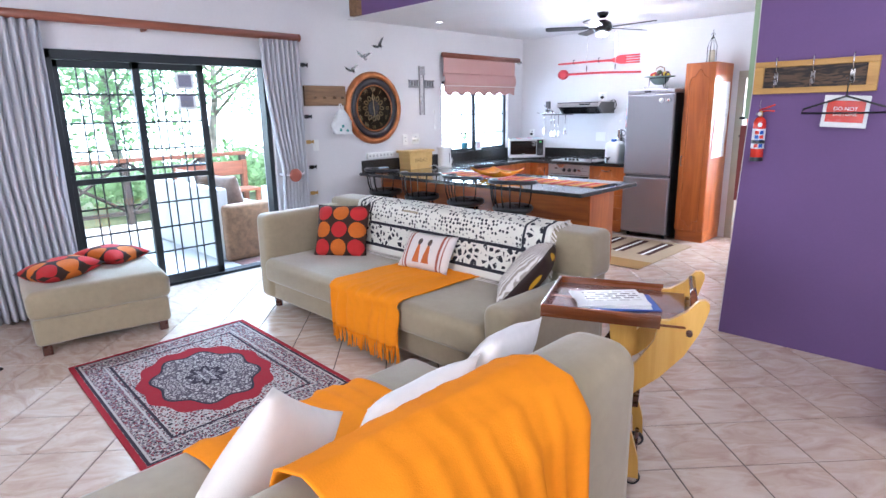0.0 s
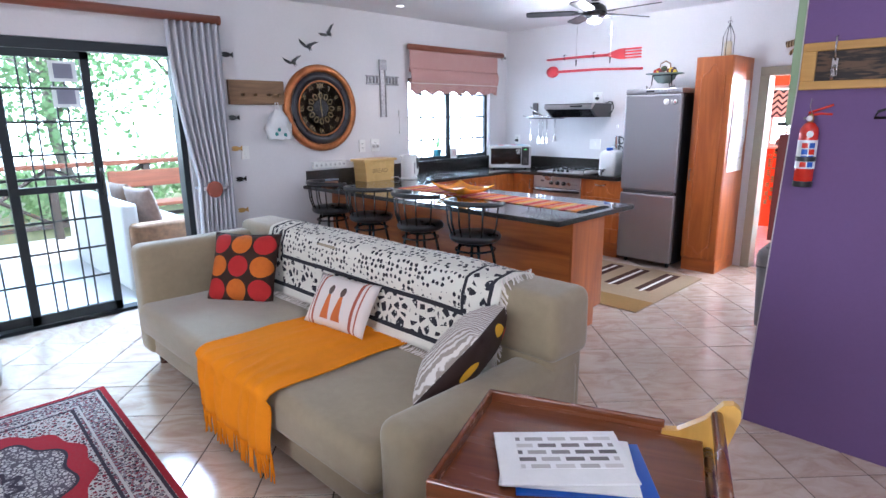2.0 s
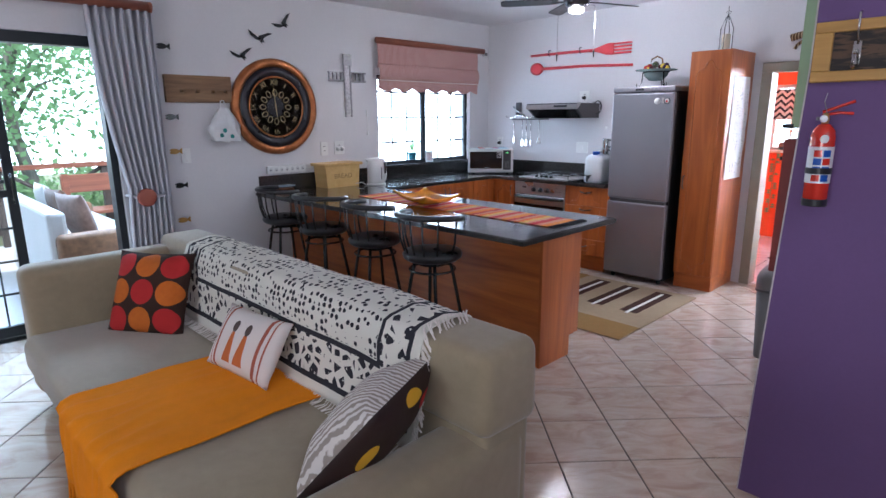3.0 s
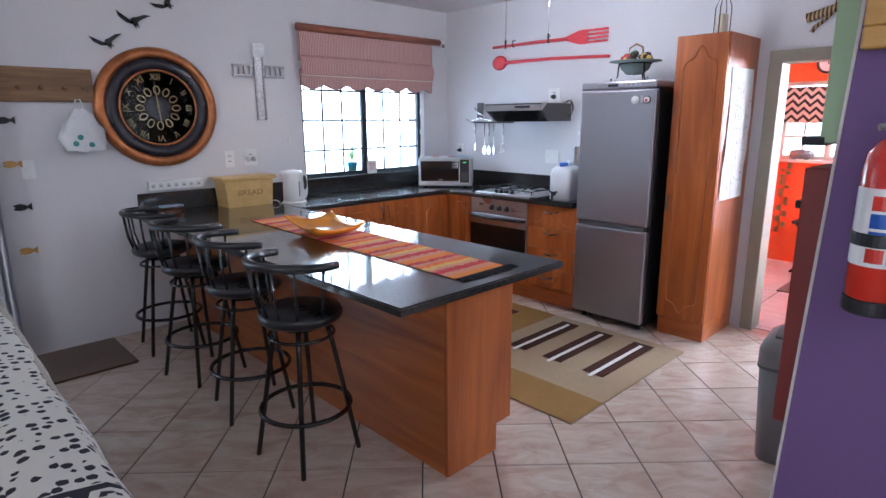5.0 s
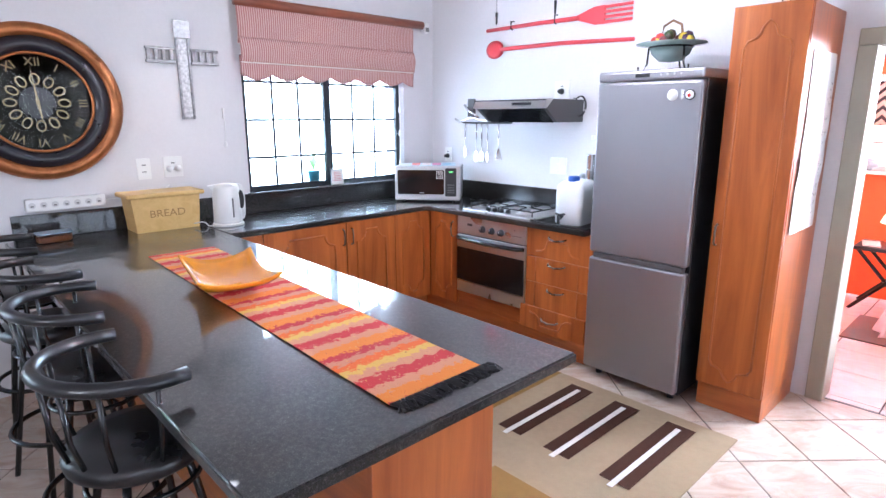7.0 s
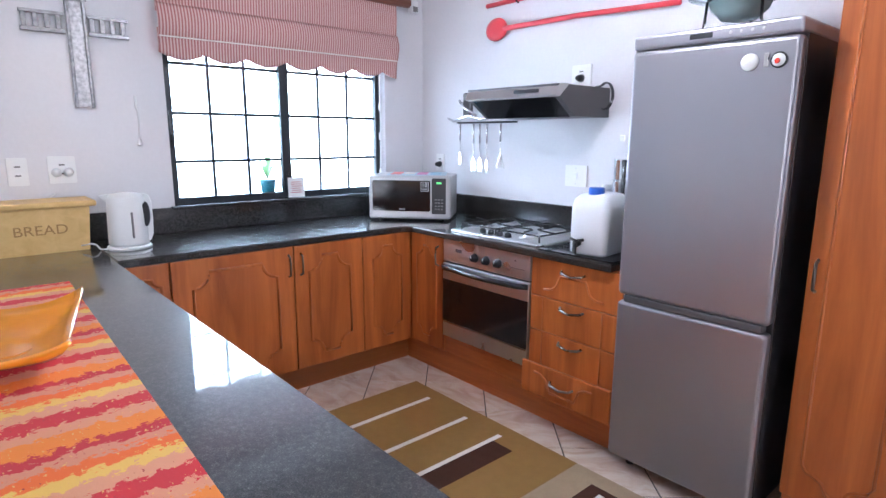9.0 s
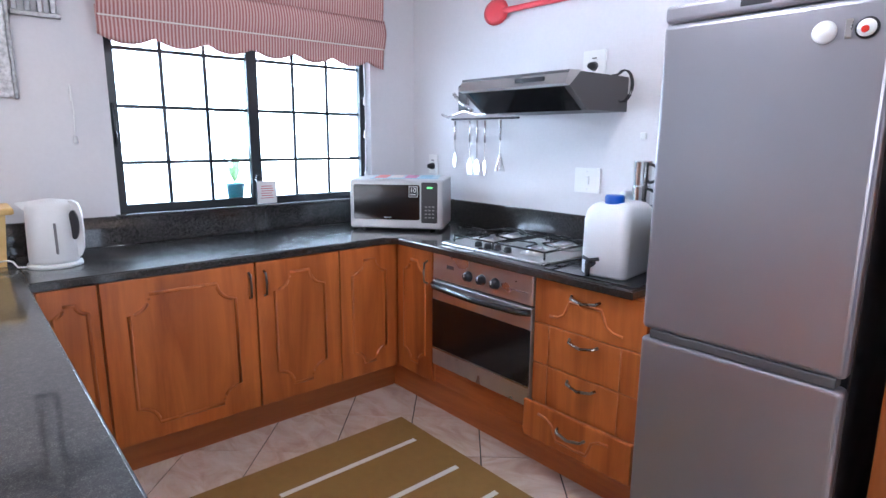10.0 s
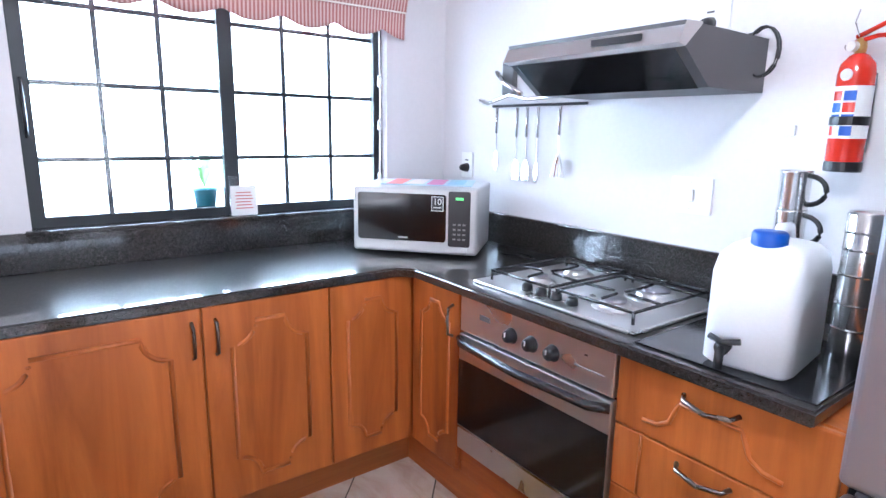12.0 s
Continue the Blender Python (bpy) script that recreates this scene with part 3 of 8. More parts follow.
def words(name, text, size, material, m, parent, depth=0.0008):
    cu = bpy.data.curves.new(name, "FONT")
    cu.body, cu.size, cu.extrude, cu.align_x, cu.align_y = text, size, depth, "CENTER", "CENTER"
    tmp = bpy.data.objects.new(name, cu)
    scene.collection.objects.link(tmp)
    me = bpy.data.meshes.new_from_object(tmp.evaluated_get(bpy.context.evaluated_depsgraph_get()))
    bpy.data.objects.remove(tmp)
    me.materials.append(material)
    ob = new(name, me)
    ob.parent = parent
    ob.matrix_basis = m
    return ob


def rounded(w, h, r, seg=5):
    pts = []
    for cx, cy, a0 in ((w / 2 - r, h / 2 - r, 0), (-w / 2 + r, h / 2 - r, 90), (-w / 2 + r, -h / 2 + r, 180), (w / 2 - r, -h / 2 + r, 270)):
        for k in range(seg + 1):
            a = radians(a0 + 90 * k / seg)
            pts.append((cx + r * math.cos(a), cy + r * math.sin(a)))
    return pts


def wavy(f, n):
    return [f(k / n) for k in range(n + 1)]

# ---- structure ----


def wall(name, bm, material, label):
    return whole(name, bm, material, label, "wall", kind="structure")


WT = 0.26
bm = bmesh.new()      # west wall with the sliding door and the kitchen window
x0, x1 = XW - WT, XW
SD = (2.95, 4.885, 2.13)          # sliding door: y from, to, height
KW = (7.40, 8.83, 1.02, 1.98)    # kitchen window
box(bm, x0, x1, YS - WT, SD[0], -0.1, HL)
box(bm, x0, x1, SD[0], SD[1], SD[2], HL)
box(bm, x0, x1, SD[1], KW[0], -0.1, HL)
box(bm, x0, x1, KW[0], KW[1], -0.1, KW[2])
box(bm, x0, x1, KW[0], KW[1], KW[3], HL)
box(bm, x0, x1, KW[1], YN + 0.16, -0.1, HL)
wall("wall_west", bm, M_wall, "pale grey plastered wall with sliding door and kitchen window")

bm = bmesh.new()      # north wall with the bedroom doorway
DX0, DX1, DH = -1.84, -1.02, 1.93
NT = 0.14
box(bm, XW, DX0, YN, YN + NT, -0.1, HK + 0.1)
box(bm, DX0, DX1, YN, YN + NT, DH, HK + 0.1)
box(bm, DX1, XE, YN, YN + NT, -0.1, HK + 0.1)
wall("wall_north", bm, M_wall, "pale grey plastered kitchen wall with doorway")
bm = bmesh.new()
for ya, yb, za, zb in ((YP, 6.5, -0.1, HL), (6.5, 8.7, -0.1, 0.3), (6.5, 8.7, 2.3, HL), (8.7, YN + NT, -0.1, HL)):
    box(bm, XE, XE + 0.2, ya, yb, za, zb)
wall("wall_east", bm, M_wall, "plain pale plastered kitchen wall with wide window")
bm = bmesh.new()      # unseen living room east wall, high opening added for its lamp
for ya, yb, za, zb in ((YS - WT, 2.2, -0.1, HL), (2.2, 5.0, -0.1, 2.4), (2.2, 5.0, 3.6, HL), (5.0, YP, -0.1, HL)):
    box(bm, XL, XL + 0.2, ya, yb, za, zb)
wall("wall_living_east", bm, M_wall, "unseen plain pale wall with high opening added for light")
# Unseen south wall; the wide opening is added for its fill lamp.
bm = bmesh.new()
box(bm, XW, -0.9, YS - WT, YS, -0.1, HL)
box(bm, -0.9, 1.5, YS - WT, YS, -0.1, 0.8)
box(bm, -0.9, 1.5, YS - WT, YS, 2.4, HL)
box(bm, 1.5, XL, YS - WT, YS, -0.1, HL)
wall("wall_south", bm, M_wall, "unseen plain pale wall with opening added for fill light")
wall("wall_purple", S([(-0.81, -0.1), (XE, -0.1), (XE, HK), (-0.745, HK), (-0.745, 1.7), (-0.81, 0.0)], YP, YP + 0.17, "xz"), M_purple, "deep purple painted partition wall")
wall("wall_purple_corner", S([(-0.816, 0.0), (-0.811, 0.0), (-0.746, 1.7), (-0.746, HK), (-0.751, HK), (-0.751, 1.7)], YP + 0.002, YP + 0.168, "xz"), M_plaster, "bare plaster end of the partition wall")
wall("bulkhead", B(-4.783, XE, YP, YP + 0.17, HK + 0.004, HL), M_purple, "purple painted bulkhead above the kitchen")
whole("timber_beam", B(-4.93, -4.786, YP - 0.06, YP + 0.17, HK + 0.004, HL, 0.008), M_rustic, "rough brown timber beam end against the wall", "beam", kind="structure")
whole("ceiling_kitchen", B(XW, XE, YP + 0.172, YN, HK, HK + 0.1), M_ceil, "smooth white painted kitchen ceiling", "ceiling", kind="structure")
whole("ceiling_soffit", B(XW, XE, YP, YP + 0.171, HK - 0.006, HK + 0.003), M_ceil, "white painted soffit under the bulkhead", "ceiling", kind="structure")
whole("ceiling_living", B(XW - WT, XE + 0.2, YS - WT, YP + 0.17, HL, HL + 0.1), M_ceil, "white painted living room ceiling", "ceiling", kind="structure")
whole("ground", B(-160, 160, -160, 160, -0.5, -0.16), M_lawn, "patchy garden ground reaching far away", "ground", kind="structure")
floor = whole("floor", B(XW - 0.05, XE, YS, YN + 0.07, -0.12, -0.004), M_grout, "diagonal beige ceramic tile floor with dark grout", "floor", kind="structure")
whole("patio", B(-9.2, XW - WT, 0.6, 6.6, -0.16, -0.03), M_patio, "pale screed patio floor", "patio", kind="structure")
whole("threshold", B(XW - WT, XW - 0.05, SD[0], SD[1], -0.12, -0.006), M_patio, "pale threshold of the sliding door", "threshold", kind="structure")

# bedroom beyond the doorway
BY, BX0, BX1 = 11.66, -2.62, 1.2
bm = bmesh.new()
BW = (-2.50, -0.6, 1.105, 1.90)
box(bm, BX0 - 0.2, BW[0], BY, BY + 0.2, -0.1, 2.75)
box(bm, BW[0], BW[1], BY, BY + 0.2, -0.1, BW[2])
box(bm, BW[0], BW[1], BY, BY + 0.2, BW[3], 2.75)
box(bm, BW[1], BX1, BY, BY + 0.2, -0.1, 2.75)
wall("wall_bedroom_north", bm, M_orange_wall, "bright orange painted bedroom wall")
wall("wall_bedroom_west", B(BX0 - 0.2, BX0, YN + NT, BY, -0.1, 2.75), M_orange_wall, "bright orange painted bedroom side wall")
wall("wall_bedroom_east", B(BX1, BX1 + 0.2, YN + NT, BY + 0.2, -0.1, 2.75), M_wall, "pale bedroom wall")
whole("ceiling_bedroom", B(BX0 - 0.2, BX1 + 0.2, YN + NT, BY + 0.2, 2.75, 2.85), M_ceil, "white bedroom ceiling", "ceiling", kind="structure")
bfloor = whole("floor_bedroom", B(BX0, BX1, YN + 0.07, BY, -0.12, -0.005), M_grout, "large pale ceramic tile bedroom floor", "floor", kind="structure")

ew = thing("kitchen_east_window", "wide black framed window with small panes", "window", kind="structure")
for k in range(6):
    part("glazing_bar", B(XE + 0.02, XE + 0.05, 6.5 + 0.43 * k, 6.53 + 0.43 * k, 0.3, 2.3), M_frame, ew)
for k in range(5):
    part("glazing_bar", B(XE + 0.021, XE + 0.049, 6.5, 8.7, 0.3 + 0.49 * k, 0.33 + 0.49 * k), M_frame, ew)

# door frame to the bedroom
df = thing("door_frame", "khaki painted pressed steel door frame", "door frame", kind="structure")
for a, b in ((DX0 - 0.055, DX0 + 0.03), (DX1 - 0.03, DX1 + 0.055)):
    part("jamb", B(a, b, YN - 0.018, YN + NT + 0.018, 0, DH - 0.03, 0.006), M_khaki, df)
part("head", B(DX0 - 0.055, DX1 + 0.055, YN - 0.018, YN + NT + 0.018, DH - 0.03, DH + 0.05, 0.006), M_khaki, df)

# sliding door
sd = thing("sliding_door", "black aluminium sliding door, half open, with burglar bars", "door", kind="structure")
part("outer_frame", box(box(box(B(XW - 0.16, XW - 0.04, SD[0], SD[0] + 0.05, 0, SD[2], 0.003), XW - 0.16, XW - 0.04, SD[1] - 0.05, SD[1], 0, SD[2], 0.003), XW - 0.16, XW - 0.04, SD[0], SD[1], SD[2] - 0.075, SD[2], 0.003), XW - 0.16, XW - 0.04, SD[0], SD[1], -0.005, 0.02, 0.003), M_frame, sd)


def door_leaf(y0, y1, x, name, bars):
    leaf = part(name, box(box(box(box(B(x - 0.02, x + 0.02, y0, y0 + 0.06, 0.025, 2.052, 0.003), x - 0.02, x + 0.02, y1 - 0.06, y1, 0.025, 2.052, 0.003),
                x - 0.02, x + 0.02, y0, y1, 1.995, 2.052, 0.003), x - 0.02, x + 0.02, y0, y1, 0.025, 0.10, 0.003), x - 0.022, x + 0.022, y0, y1, 1.02, 1.07, 0.003), M_frame, sd)
    pane = part("pane", B(x - 0.003, x + 0.003, y0 + 0.06, y1 - 0.06, 0.10, 1.995), M_glass, leaf)
    pane.visible_shadow = False
    for z in (0.33, 0.565, 0.80, 1.30, 1.54, 1.78):
        part("bar", B(x - 0.012, x - 0.004, y0 + 0.05, y1 - 0.05, z - 0.008, z + 0.008), M_frame, leaf)
    n = 3
    for k in range(1, n):
        y = y0 + (y1 - y0) * k / n
        for d in (-0.035, 0.035):
            part("upright_bar", B(x - 0.014, x - 0.006, y + d - 0.006, y + d + 0.006, 0.08, 2.0), M_frame, leaf)
    return leaf


door_leaf(SD[0] + 0.04, 3.665, XW - 0.12, "fixed_leaf", 2)
leaf = door_leaf(3.595, 4.225, XW - 0.07, "sliding_leaf", 2)
part("pull_handle", T([(XW - 0.03, 4.195, 0.98), (XW - 0.005, 4.195, 1.0), (XW - 0.005, 4.195, 1.16), (XW - 0.03, 4.195, 1.18)], 0.009), M_blackm, leaf)
part("security_gate_rail", T([(XW - 0.10, SD[0] + 0.05, 1.125), (XW - 0.10, 4.225, 1.125)], 0.012), M_frame, sd)
for z in (1.715, 1.90):
    part("notice", B(XW - 0.076, XW - 0.0745, 3.96, 4.14, z - 0.07, z + 0.08), M_paper, leaf, "white printed notice on the glass")
    part("notice_print", B(XW - 0.0742, XW - 0.0735, 3.99, 4.11, z - 0.045, z + 0.06), plain("grey_print", (0.25, 0.25, 0.32), 0.8), leaf)


# kitchen window
kw = thing("kitchen_window", "black steel kitchen window with small square panes", "window", kind="structure")
wx = XW - 0.07
fr = bmesh.new()
ym = 8.105
for a, b in ((KW[0], KW[0] + 0.045), (KW[1] - 0.045, KW[1]), (ym - 0.03, ym + 0.03)):
    box(fr, wx - 0.02, wx + 0.02, a, b, KW[2], KW[3], 0.003)
for a, b in ((KW[2], KW[2] + 0.05), (KW[3] - 0.045, KW[3])):
    box(fr, wx - 0.0195, wx + 0.0195, KW[0], KW[1], a, b, 0.003)
part("window_frame", fr, M_frame, kw)
for ya, yb in ((KW[0] + 0.045, ym - 0.03), (ym + 0.03, KW[1] - 0.045)):
    pane = part("pane", B(wx - 0.003, wx + 0.003, ya, yb, KW[2] + 0.05, KW[3] - 0.045), M_glass, kw)
    pane.visible_shadow = False
    for k in (1, 2):
        y = ya + (yb - ya) * k / 3
        part("glazing_bar", B(wx - 0.013, wx - 0.0035, y - 0.009, y + 0.009, KW[2] + 0.05, KW[3] - 0.045), M_frame, kw)
    for k in (1, 2, 3):
        z = 1.005 + 0.267 * k
        part("glazing_bar", B(wx - 0.0128, wx - 0.0037, ya, yb, z - 0.009, z + 0.009), M_frame, kw)
part("stay_bar", T([(wx + 0.03, KW[0] + 0.02, 1.35), (wx + 0.045, KW[0] + 0.02, 1.42), (wx + 0.03, KW[0] + 0.02, 1.55)], 0.007), M_blackm, kw)
bch = thing("blind_chain", "white beaded blind chain beside the kitchen window", "chain")
part("bead_chain", T([(XW - 0.02, 8.80, 1.85), (XW - 0.018, 8.805, 1.5), (XW - 0.02, 8.80, 1.13)], 0.004), M_white_pl, bch)
for z in (1.17, 1.42, 1.62):
    part("weight", L([(0.0, -0.03), (0.01, -0.02), (0.008, 0.02), (0, 0.03)], 10, (XW - 0.019, 8.80, z)), M_white_pl, bch)
cord = thing("blind_pull", "white cord and cleat beside the blind", "cord")
part("cleat", B(XW, XW + 0.015, 7.245, 7.255, 1.55, 1.62, 0.003), M_white_pl, cord)
part("cord_line", T([(XW + 0.01, 7.25, 1.6), (XW + 0.012, 7.255, 1.5), (XW + 0.01, 7.25, 1.40)], 0.003), M_white_pl, cord)
part("toggle", L([(0, 0), (0.011, 0.006), (0.009, 0.035), (0, 0.04)], 10, (XW + 0.013, 7.25, 1.36)), M_white_pl, cord)

# bedroom window
bw = thing("bedroom_window", "white framed bedroom window with square panes", "window", kind="structure")
fr = bmesh.new()
M_wframe = plain("cream_window_paint", (0.68, 0.62, 0.54), 0.5)
for a, b in ((BW[0], BW[0] + 0.04), (-2.08, -2.02), (-1.56, -1.52), (BW[1] - 0.04, BW[1])):
    box(fr, a, b, BY + 0.05, BY + 0.09, BW[2], BW[3])
for a, b in ((BW[2], BW[2] + 0.04), (BW[3] - 0.04, BW[3]), (1.33, 1.35)):
    box(fr, BW[0], BW[1], BY + 0.051, BY + 0.089, a, b)
for x in (-2.28, -1.81):
    box(fr, x - 0.01, x + 0.01, BY + 0.055, BY + 0.085, BW[2], BW[3])
part("window_frame", fr, M_wframe, bw)
part("window_sill", B(BW[0] - 0.06, BW[1] + 0.06, BY - 0.05, BY + 0.05, BW[2] - 0.03, BW[2], 0.004), M_wframe, bw)
p_ = part("pane", B(BW[0], BW[1], BY + 0.066, BY + 0.072, BW[2], BW[3]), M_glass, bw)
p_.visible_shadow = False

# ---- kitchen: worktop and units ----
ov = 0.02
PEN_X, PEN_Y0, PEN_Y1 = -2.005, 5.965, 6.965
CW, CN = XW + 0.632, 8.535        # front edges of the west and north runs


def top_slab(outline):
    top = S(outline, CT - 0.035, CT)
    bmesh.ops.bevel(top, geom=[e for e in top.edges if len(e.link_faces) == 2 and abs(e.verts[0].co.z - e.verts[1].co.z) < 1e-4], offset=0.006, segments=3, affect="EDGES")
    return top


worktop = thing("worktop", "polished black granite worktop with breakfast bar", "worktop")
part("bar_slab", top_slab([(XW + 0.002, PEN_Y0), (PEN_X, PEN_Y0), (PEN_X, PEN_Y1), (XW + 0.002, PEN_Y1)]), M_granite, worktop)
part("wall_slab", top_slab([(XW + 0.002, PEN_Y1 + 0.0005), (CW, PEN_Y1 + 0.0005), (CW, CN - 0.05), (CW + 0.05, CN), (-3.0, CN), (-3.0, YN - 0.002), (XW + 0.002, YN - 0.002)]), M_granite, worktop)
up = thing("granite_upstand", "polished black granite upstand along the walls", "upstand", kind="structure")
part("upstand", B(XW, XW + 0.022, PEN_Y0 + 0.04, YN - 0.022, CT, CT + 0.14, 0.003), M_granite, up)
part("upstand", B(XW, -3.0, YN - 0.022, YN, CT, CT + 0.14, 0.003), M_granite, up)
part("granite_sill", B(XW - 0.06, XW + 0.03, KW[0] - 0.02, KW[1] + 0.02, KW[2] - 0.004, KW[2] + 0.014, 0.004), M_granite, up)


def cabinet_door(w, h, parent, m, handle=None, name="door"):
    """A thermofoil door, x across, z up, front towards -y, with the lobed raised field of the kitchen's doors."""
    body = B(0, w, 0, 0.018, 0, h, 0.004, 2)
    d = part(name, body, M_cab, parent)
    d.matrix_basis = m
    mx, mz, c = min(0.092, w * 0.2), 0.068, min(0.078, w * 0.2)
    if w > 0.16 and h > 0.2:
        X0, X1, Z0, Z1 = mx, w - mx, mz, h - mz
        pts = []
        for cx, cz, a0 in ((X1, Z1, 180), (X0, Z1, 270), (X0, Z0, 0), (X1, Z0, 90)):
            for k in range(7):
                a = radians(a0 + 90 * (6 - k) / 6)
                pts.append((cx + c * math.cos(a), cz + c * math.sin(a)))
        groove = bmesh.new()
        tube(groove, [(a, 0.0045, b) for a, b in pts], 0.0092, 10, False, True)
        part("moulding", groove, M_cab, d, smooth=True)
    if handle:
        hx, hz, upright = handle
        if upright:
            pts = [(hx, 0, hz - 0.058), (hx, -0.022, hz - 0.048), (hx, -0.027, hz), (hx, -0.022, hz + 0.048), (hx, 0, hz + 0.058)]
        else:
            pts = [(hx - 0.06, 0, hz), (hx - 0.05, -0.02, hz - 0.004), (hx, -0.027, hz - 0.012), (hx + 0.05, -0.02, hz - 0.004), (hx + 0.06, 0, hz)]
        part("handle", T(pts, 0.0055, 8), M_pull, d, "chrome bow handle", True)
    return d


FW, FN = -4.437, 8.587      # faces of the west and north units
def unit(name, x0, x1, y0, y1, label, z1=CT - 0.036):
    u = thing(name, label, "cabinet", "kitchen base units")
    part("body", B(x0, x1, y0, y1, 0.16, z1), M_cab, u)
    return u


west = pose(FW + 0.001, 0, 0, 0, 0, 90)


def west_door(u, ya, yb, handle=None):
    return cabinet_door(yb - ya - 0.004, 0.687, u, pose(FW + 0.019, ya + 0.002, 0.163, 0, 0, 90), handle)


u = unit("base_cabinet", XW + 0.001, FW, 6.98, 7.175, "cherry veneer base cabinet with one narrow door")
west_door(u, 6.98, 7.175)
u = unit("base_cabinet", XW + 0.001, FW, 7.177, 8.216, "cherry veneer base cabinet with two doors below the window")
west_door(u, 7.177, 7.786, (0.578, 0.587, True))
west_door(u, 7.788, 8.216, (0.037, 0.587, True))
u = unit("corner_cabinet", XW + 0.001, FW, 8.218, YN - 0.01, "cherry veneer corner cabinet beside the oven")
west_door(u, 8.218, FN - 0.022)
part("body", B(FW + 0.001, -4.118, FN, YN - 0.01, 0.16, CT - 0.036), M_cab, u)
cabinet_door(-4.12 - (FW + 0.025), 0.687, u, pose(FW + 0.024, FN - 0.019, 0.163), (0.256, 0.575, True))
kick = thing("plinth", "cherry veneer plinth under the base cabinets", "plinth", kind="structure")
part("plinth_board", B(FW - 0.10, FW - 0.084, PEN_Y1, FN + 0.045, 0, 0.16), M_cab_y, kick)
part("plinth_board", B(FW - 0.084, -3.0, FN + 0.034, FN + 0.05, 0, 0.16), M_cab_x, kick)

# drawers; the lowest one stands a little open
u = unit("drawer_unit", -3.462, -2.945, FN, YN - 0.01, "cherry veneer drawer unit, lowest drawer slightly open")
DXM = -3.213
for z0, z1, out in ((0.660, 0.849, 0.0), (0.487, 0.657, 0.0), (0.312, 0.484, 0.0), (0.172, 0.332, 0.05)):
    yf = FN - 0.019 - out
    d = part("drawer", B(-3.459, -2.955, yf, yf + 0.018, z0, z1, 0.004), M_cab, u)
    if out:
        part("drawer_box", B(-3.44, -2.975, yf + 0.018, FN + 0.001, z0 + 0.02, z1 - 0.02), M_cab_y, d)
    g = bmesh.new()
    if z0 == 0.660:
        tube(g, [(DXM - 0.165, yf, 0.700), (DXM - 0.125, yf, 0.704), (DXM - 0.095, yf, 0.722), (DXM - 0.078, yf, 0.765), (DXM - 0.072, yf, 0.778), (DXM + 0.072, yf, 0.778), (DXM + 0.078, yf, 0.765), (DXM + 0.095, yf, 0.722), (DXM + 0.125, yf, 0.704), (DXM + 0.165, yf, 0.700)], 0.006, 6)
    elif out:
        tube(g, [(DXM - 0.165, yf, 0.292), (DXM - 0.125, yf, 0.288), (DXM - 0.095, yf, 0.270), (DXM - 0.078, yf, 0.226), (DXM - 0.072, yf, 0.212), (DXM + 0.072, yf, 0.212), (DXM + 0.078, yf, 0.226), (DXM + 0.095, yf, 0.270), (DXM + 0.125, yf, 0.288), (DXM + 0.165, yf, 0.292)], 0.006, 6)
    if z0 == 0.660 or out:
        part("moulding", g, M_cab, d, smooth=True)
    else:
        g.free()
        for sx in (-1, 1):
            part("moulding", T([(DXM + sx * 0.165, yf, z0 + 0.003), (DXM + sx * 0.165, yf, z1 - 0.003)], 0.004, 6), M_cab, d, smooth=True)
    zm = {0.660: 0.800, 0.487: 0.624, 0.312: 0.450}.get(z0, 0.262)
    part("handle", T([(DXM - 0.065, yf, zm + 0.006), (DXM - 0.055, yf - 0.021, zm), (DXM, yf - 0.027, zm - 0.010), (DXM + 0.055, yf - 0.021, zm), (DXM + 0.065, yf, zm + 0.006)], 0.006, 8), M_pull, d, "smoked chrome bow handle", True)

# oven
oven = thing("built_in_oven", "stainless steel built-in oven with black glass door", "oven")
OX0, OX1 = -4.108, -3.466
part("body", B(OX0 - 0.004, OX1 + 0.002, FN + 0.001, YN - 0.02, 0.165, CT - 0.04), M_black, oven)
part("control_panel", B(OX0, OX1, FN - 0.024, FN, 0.718, CT - 0.038, 0.004), M_steel, oven)
dr = part("oven_door", B(OX0, OX1, FN - 0.028, FN - 0.001, 0.272, 0.710, 0.005), M_steel, oven)
part("door_glass", B(OX0 + 0.002, OX1 - 0.002, FN - 0.030, FN - 0.0275, 0.365, 0.616, 0.001), M_blackglass, dr)
part("glass_line", B(OX0 + 0.004, OX1 - 0.004, FN - 0.0312, FN - 0.0302, 0.357, 0.364), M_chrome, dr)
part("door_handle", T([(OX0 + 0.004, FN - 0.028, 0.690), (OX0 + 0.05, FN - 0.060, 0.690), ((OX0 + OX1) / 2, FN - 0.068, 0.684), (OX1 - 0.05, FN - 0.060, 0.690), (OX1 - 0.004, FN - 0.028, 0.690)], 0.014, 10), M_blackm, dr, "black bow handle", True)
part("lower_panel", B(OX0, OX1, FN - 0.006, FN + 0.0005, 0.163, 0.268, 0.002), M_cab_x, oven)
for x in (-3.852, -3.765, -3.680):
    k = part("knob", L([(0.0, -0.03), (0.014, -0.029), (0.019, -0.024), (0.021, -0.010), (0.026, -0.002), (0.026, 0)], 20, (x, FN - 0.024, 0.775), "y"), M_black, oven, smooth=True)
    part("pointer", B(x - 0.002, x + 0.002, FN - 0.056, FN - 0.053, 0.776, 0.790), M_white_pl, k)
part("badge", B(-4.005, -3.955, FN - 0.0255, FN - 0.024, 0.784, 0.802), M_dgrey_pl, oven)
part("small_print", B(-3.60, -3.50, FN - 0.0252, FN - 0.024, 0.768, 0.772), M_grey_pl, oven)
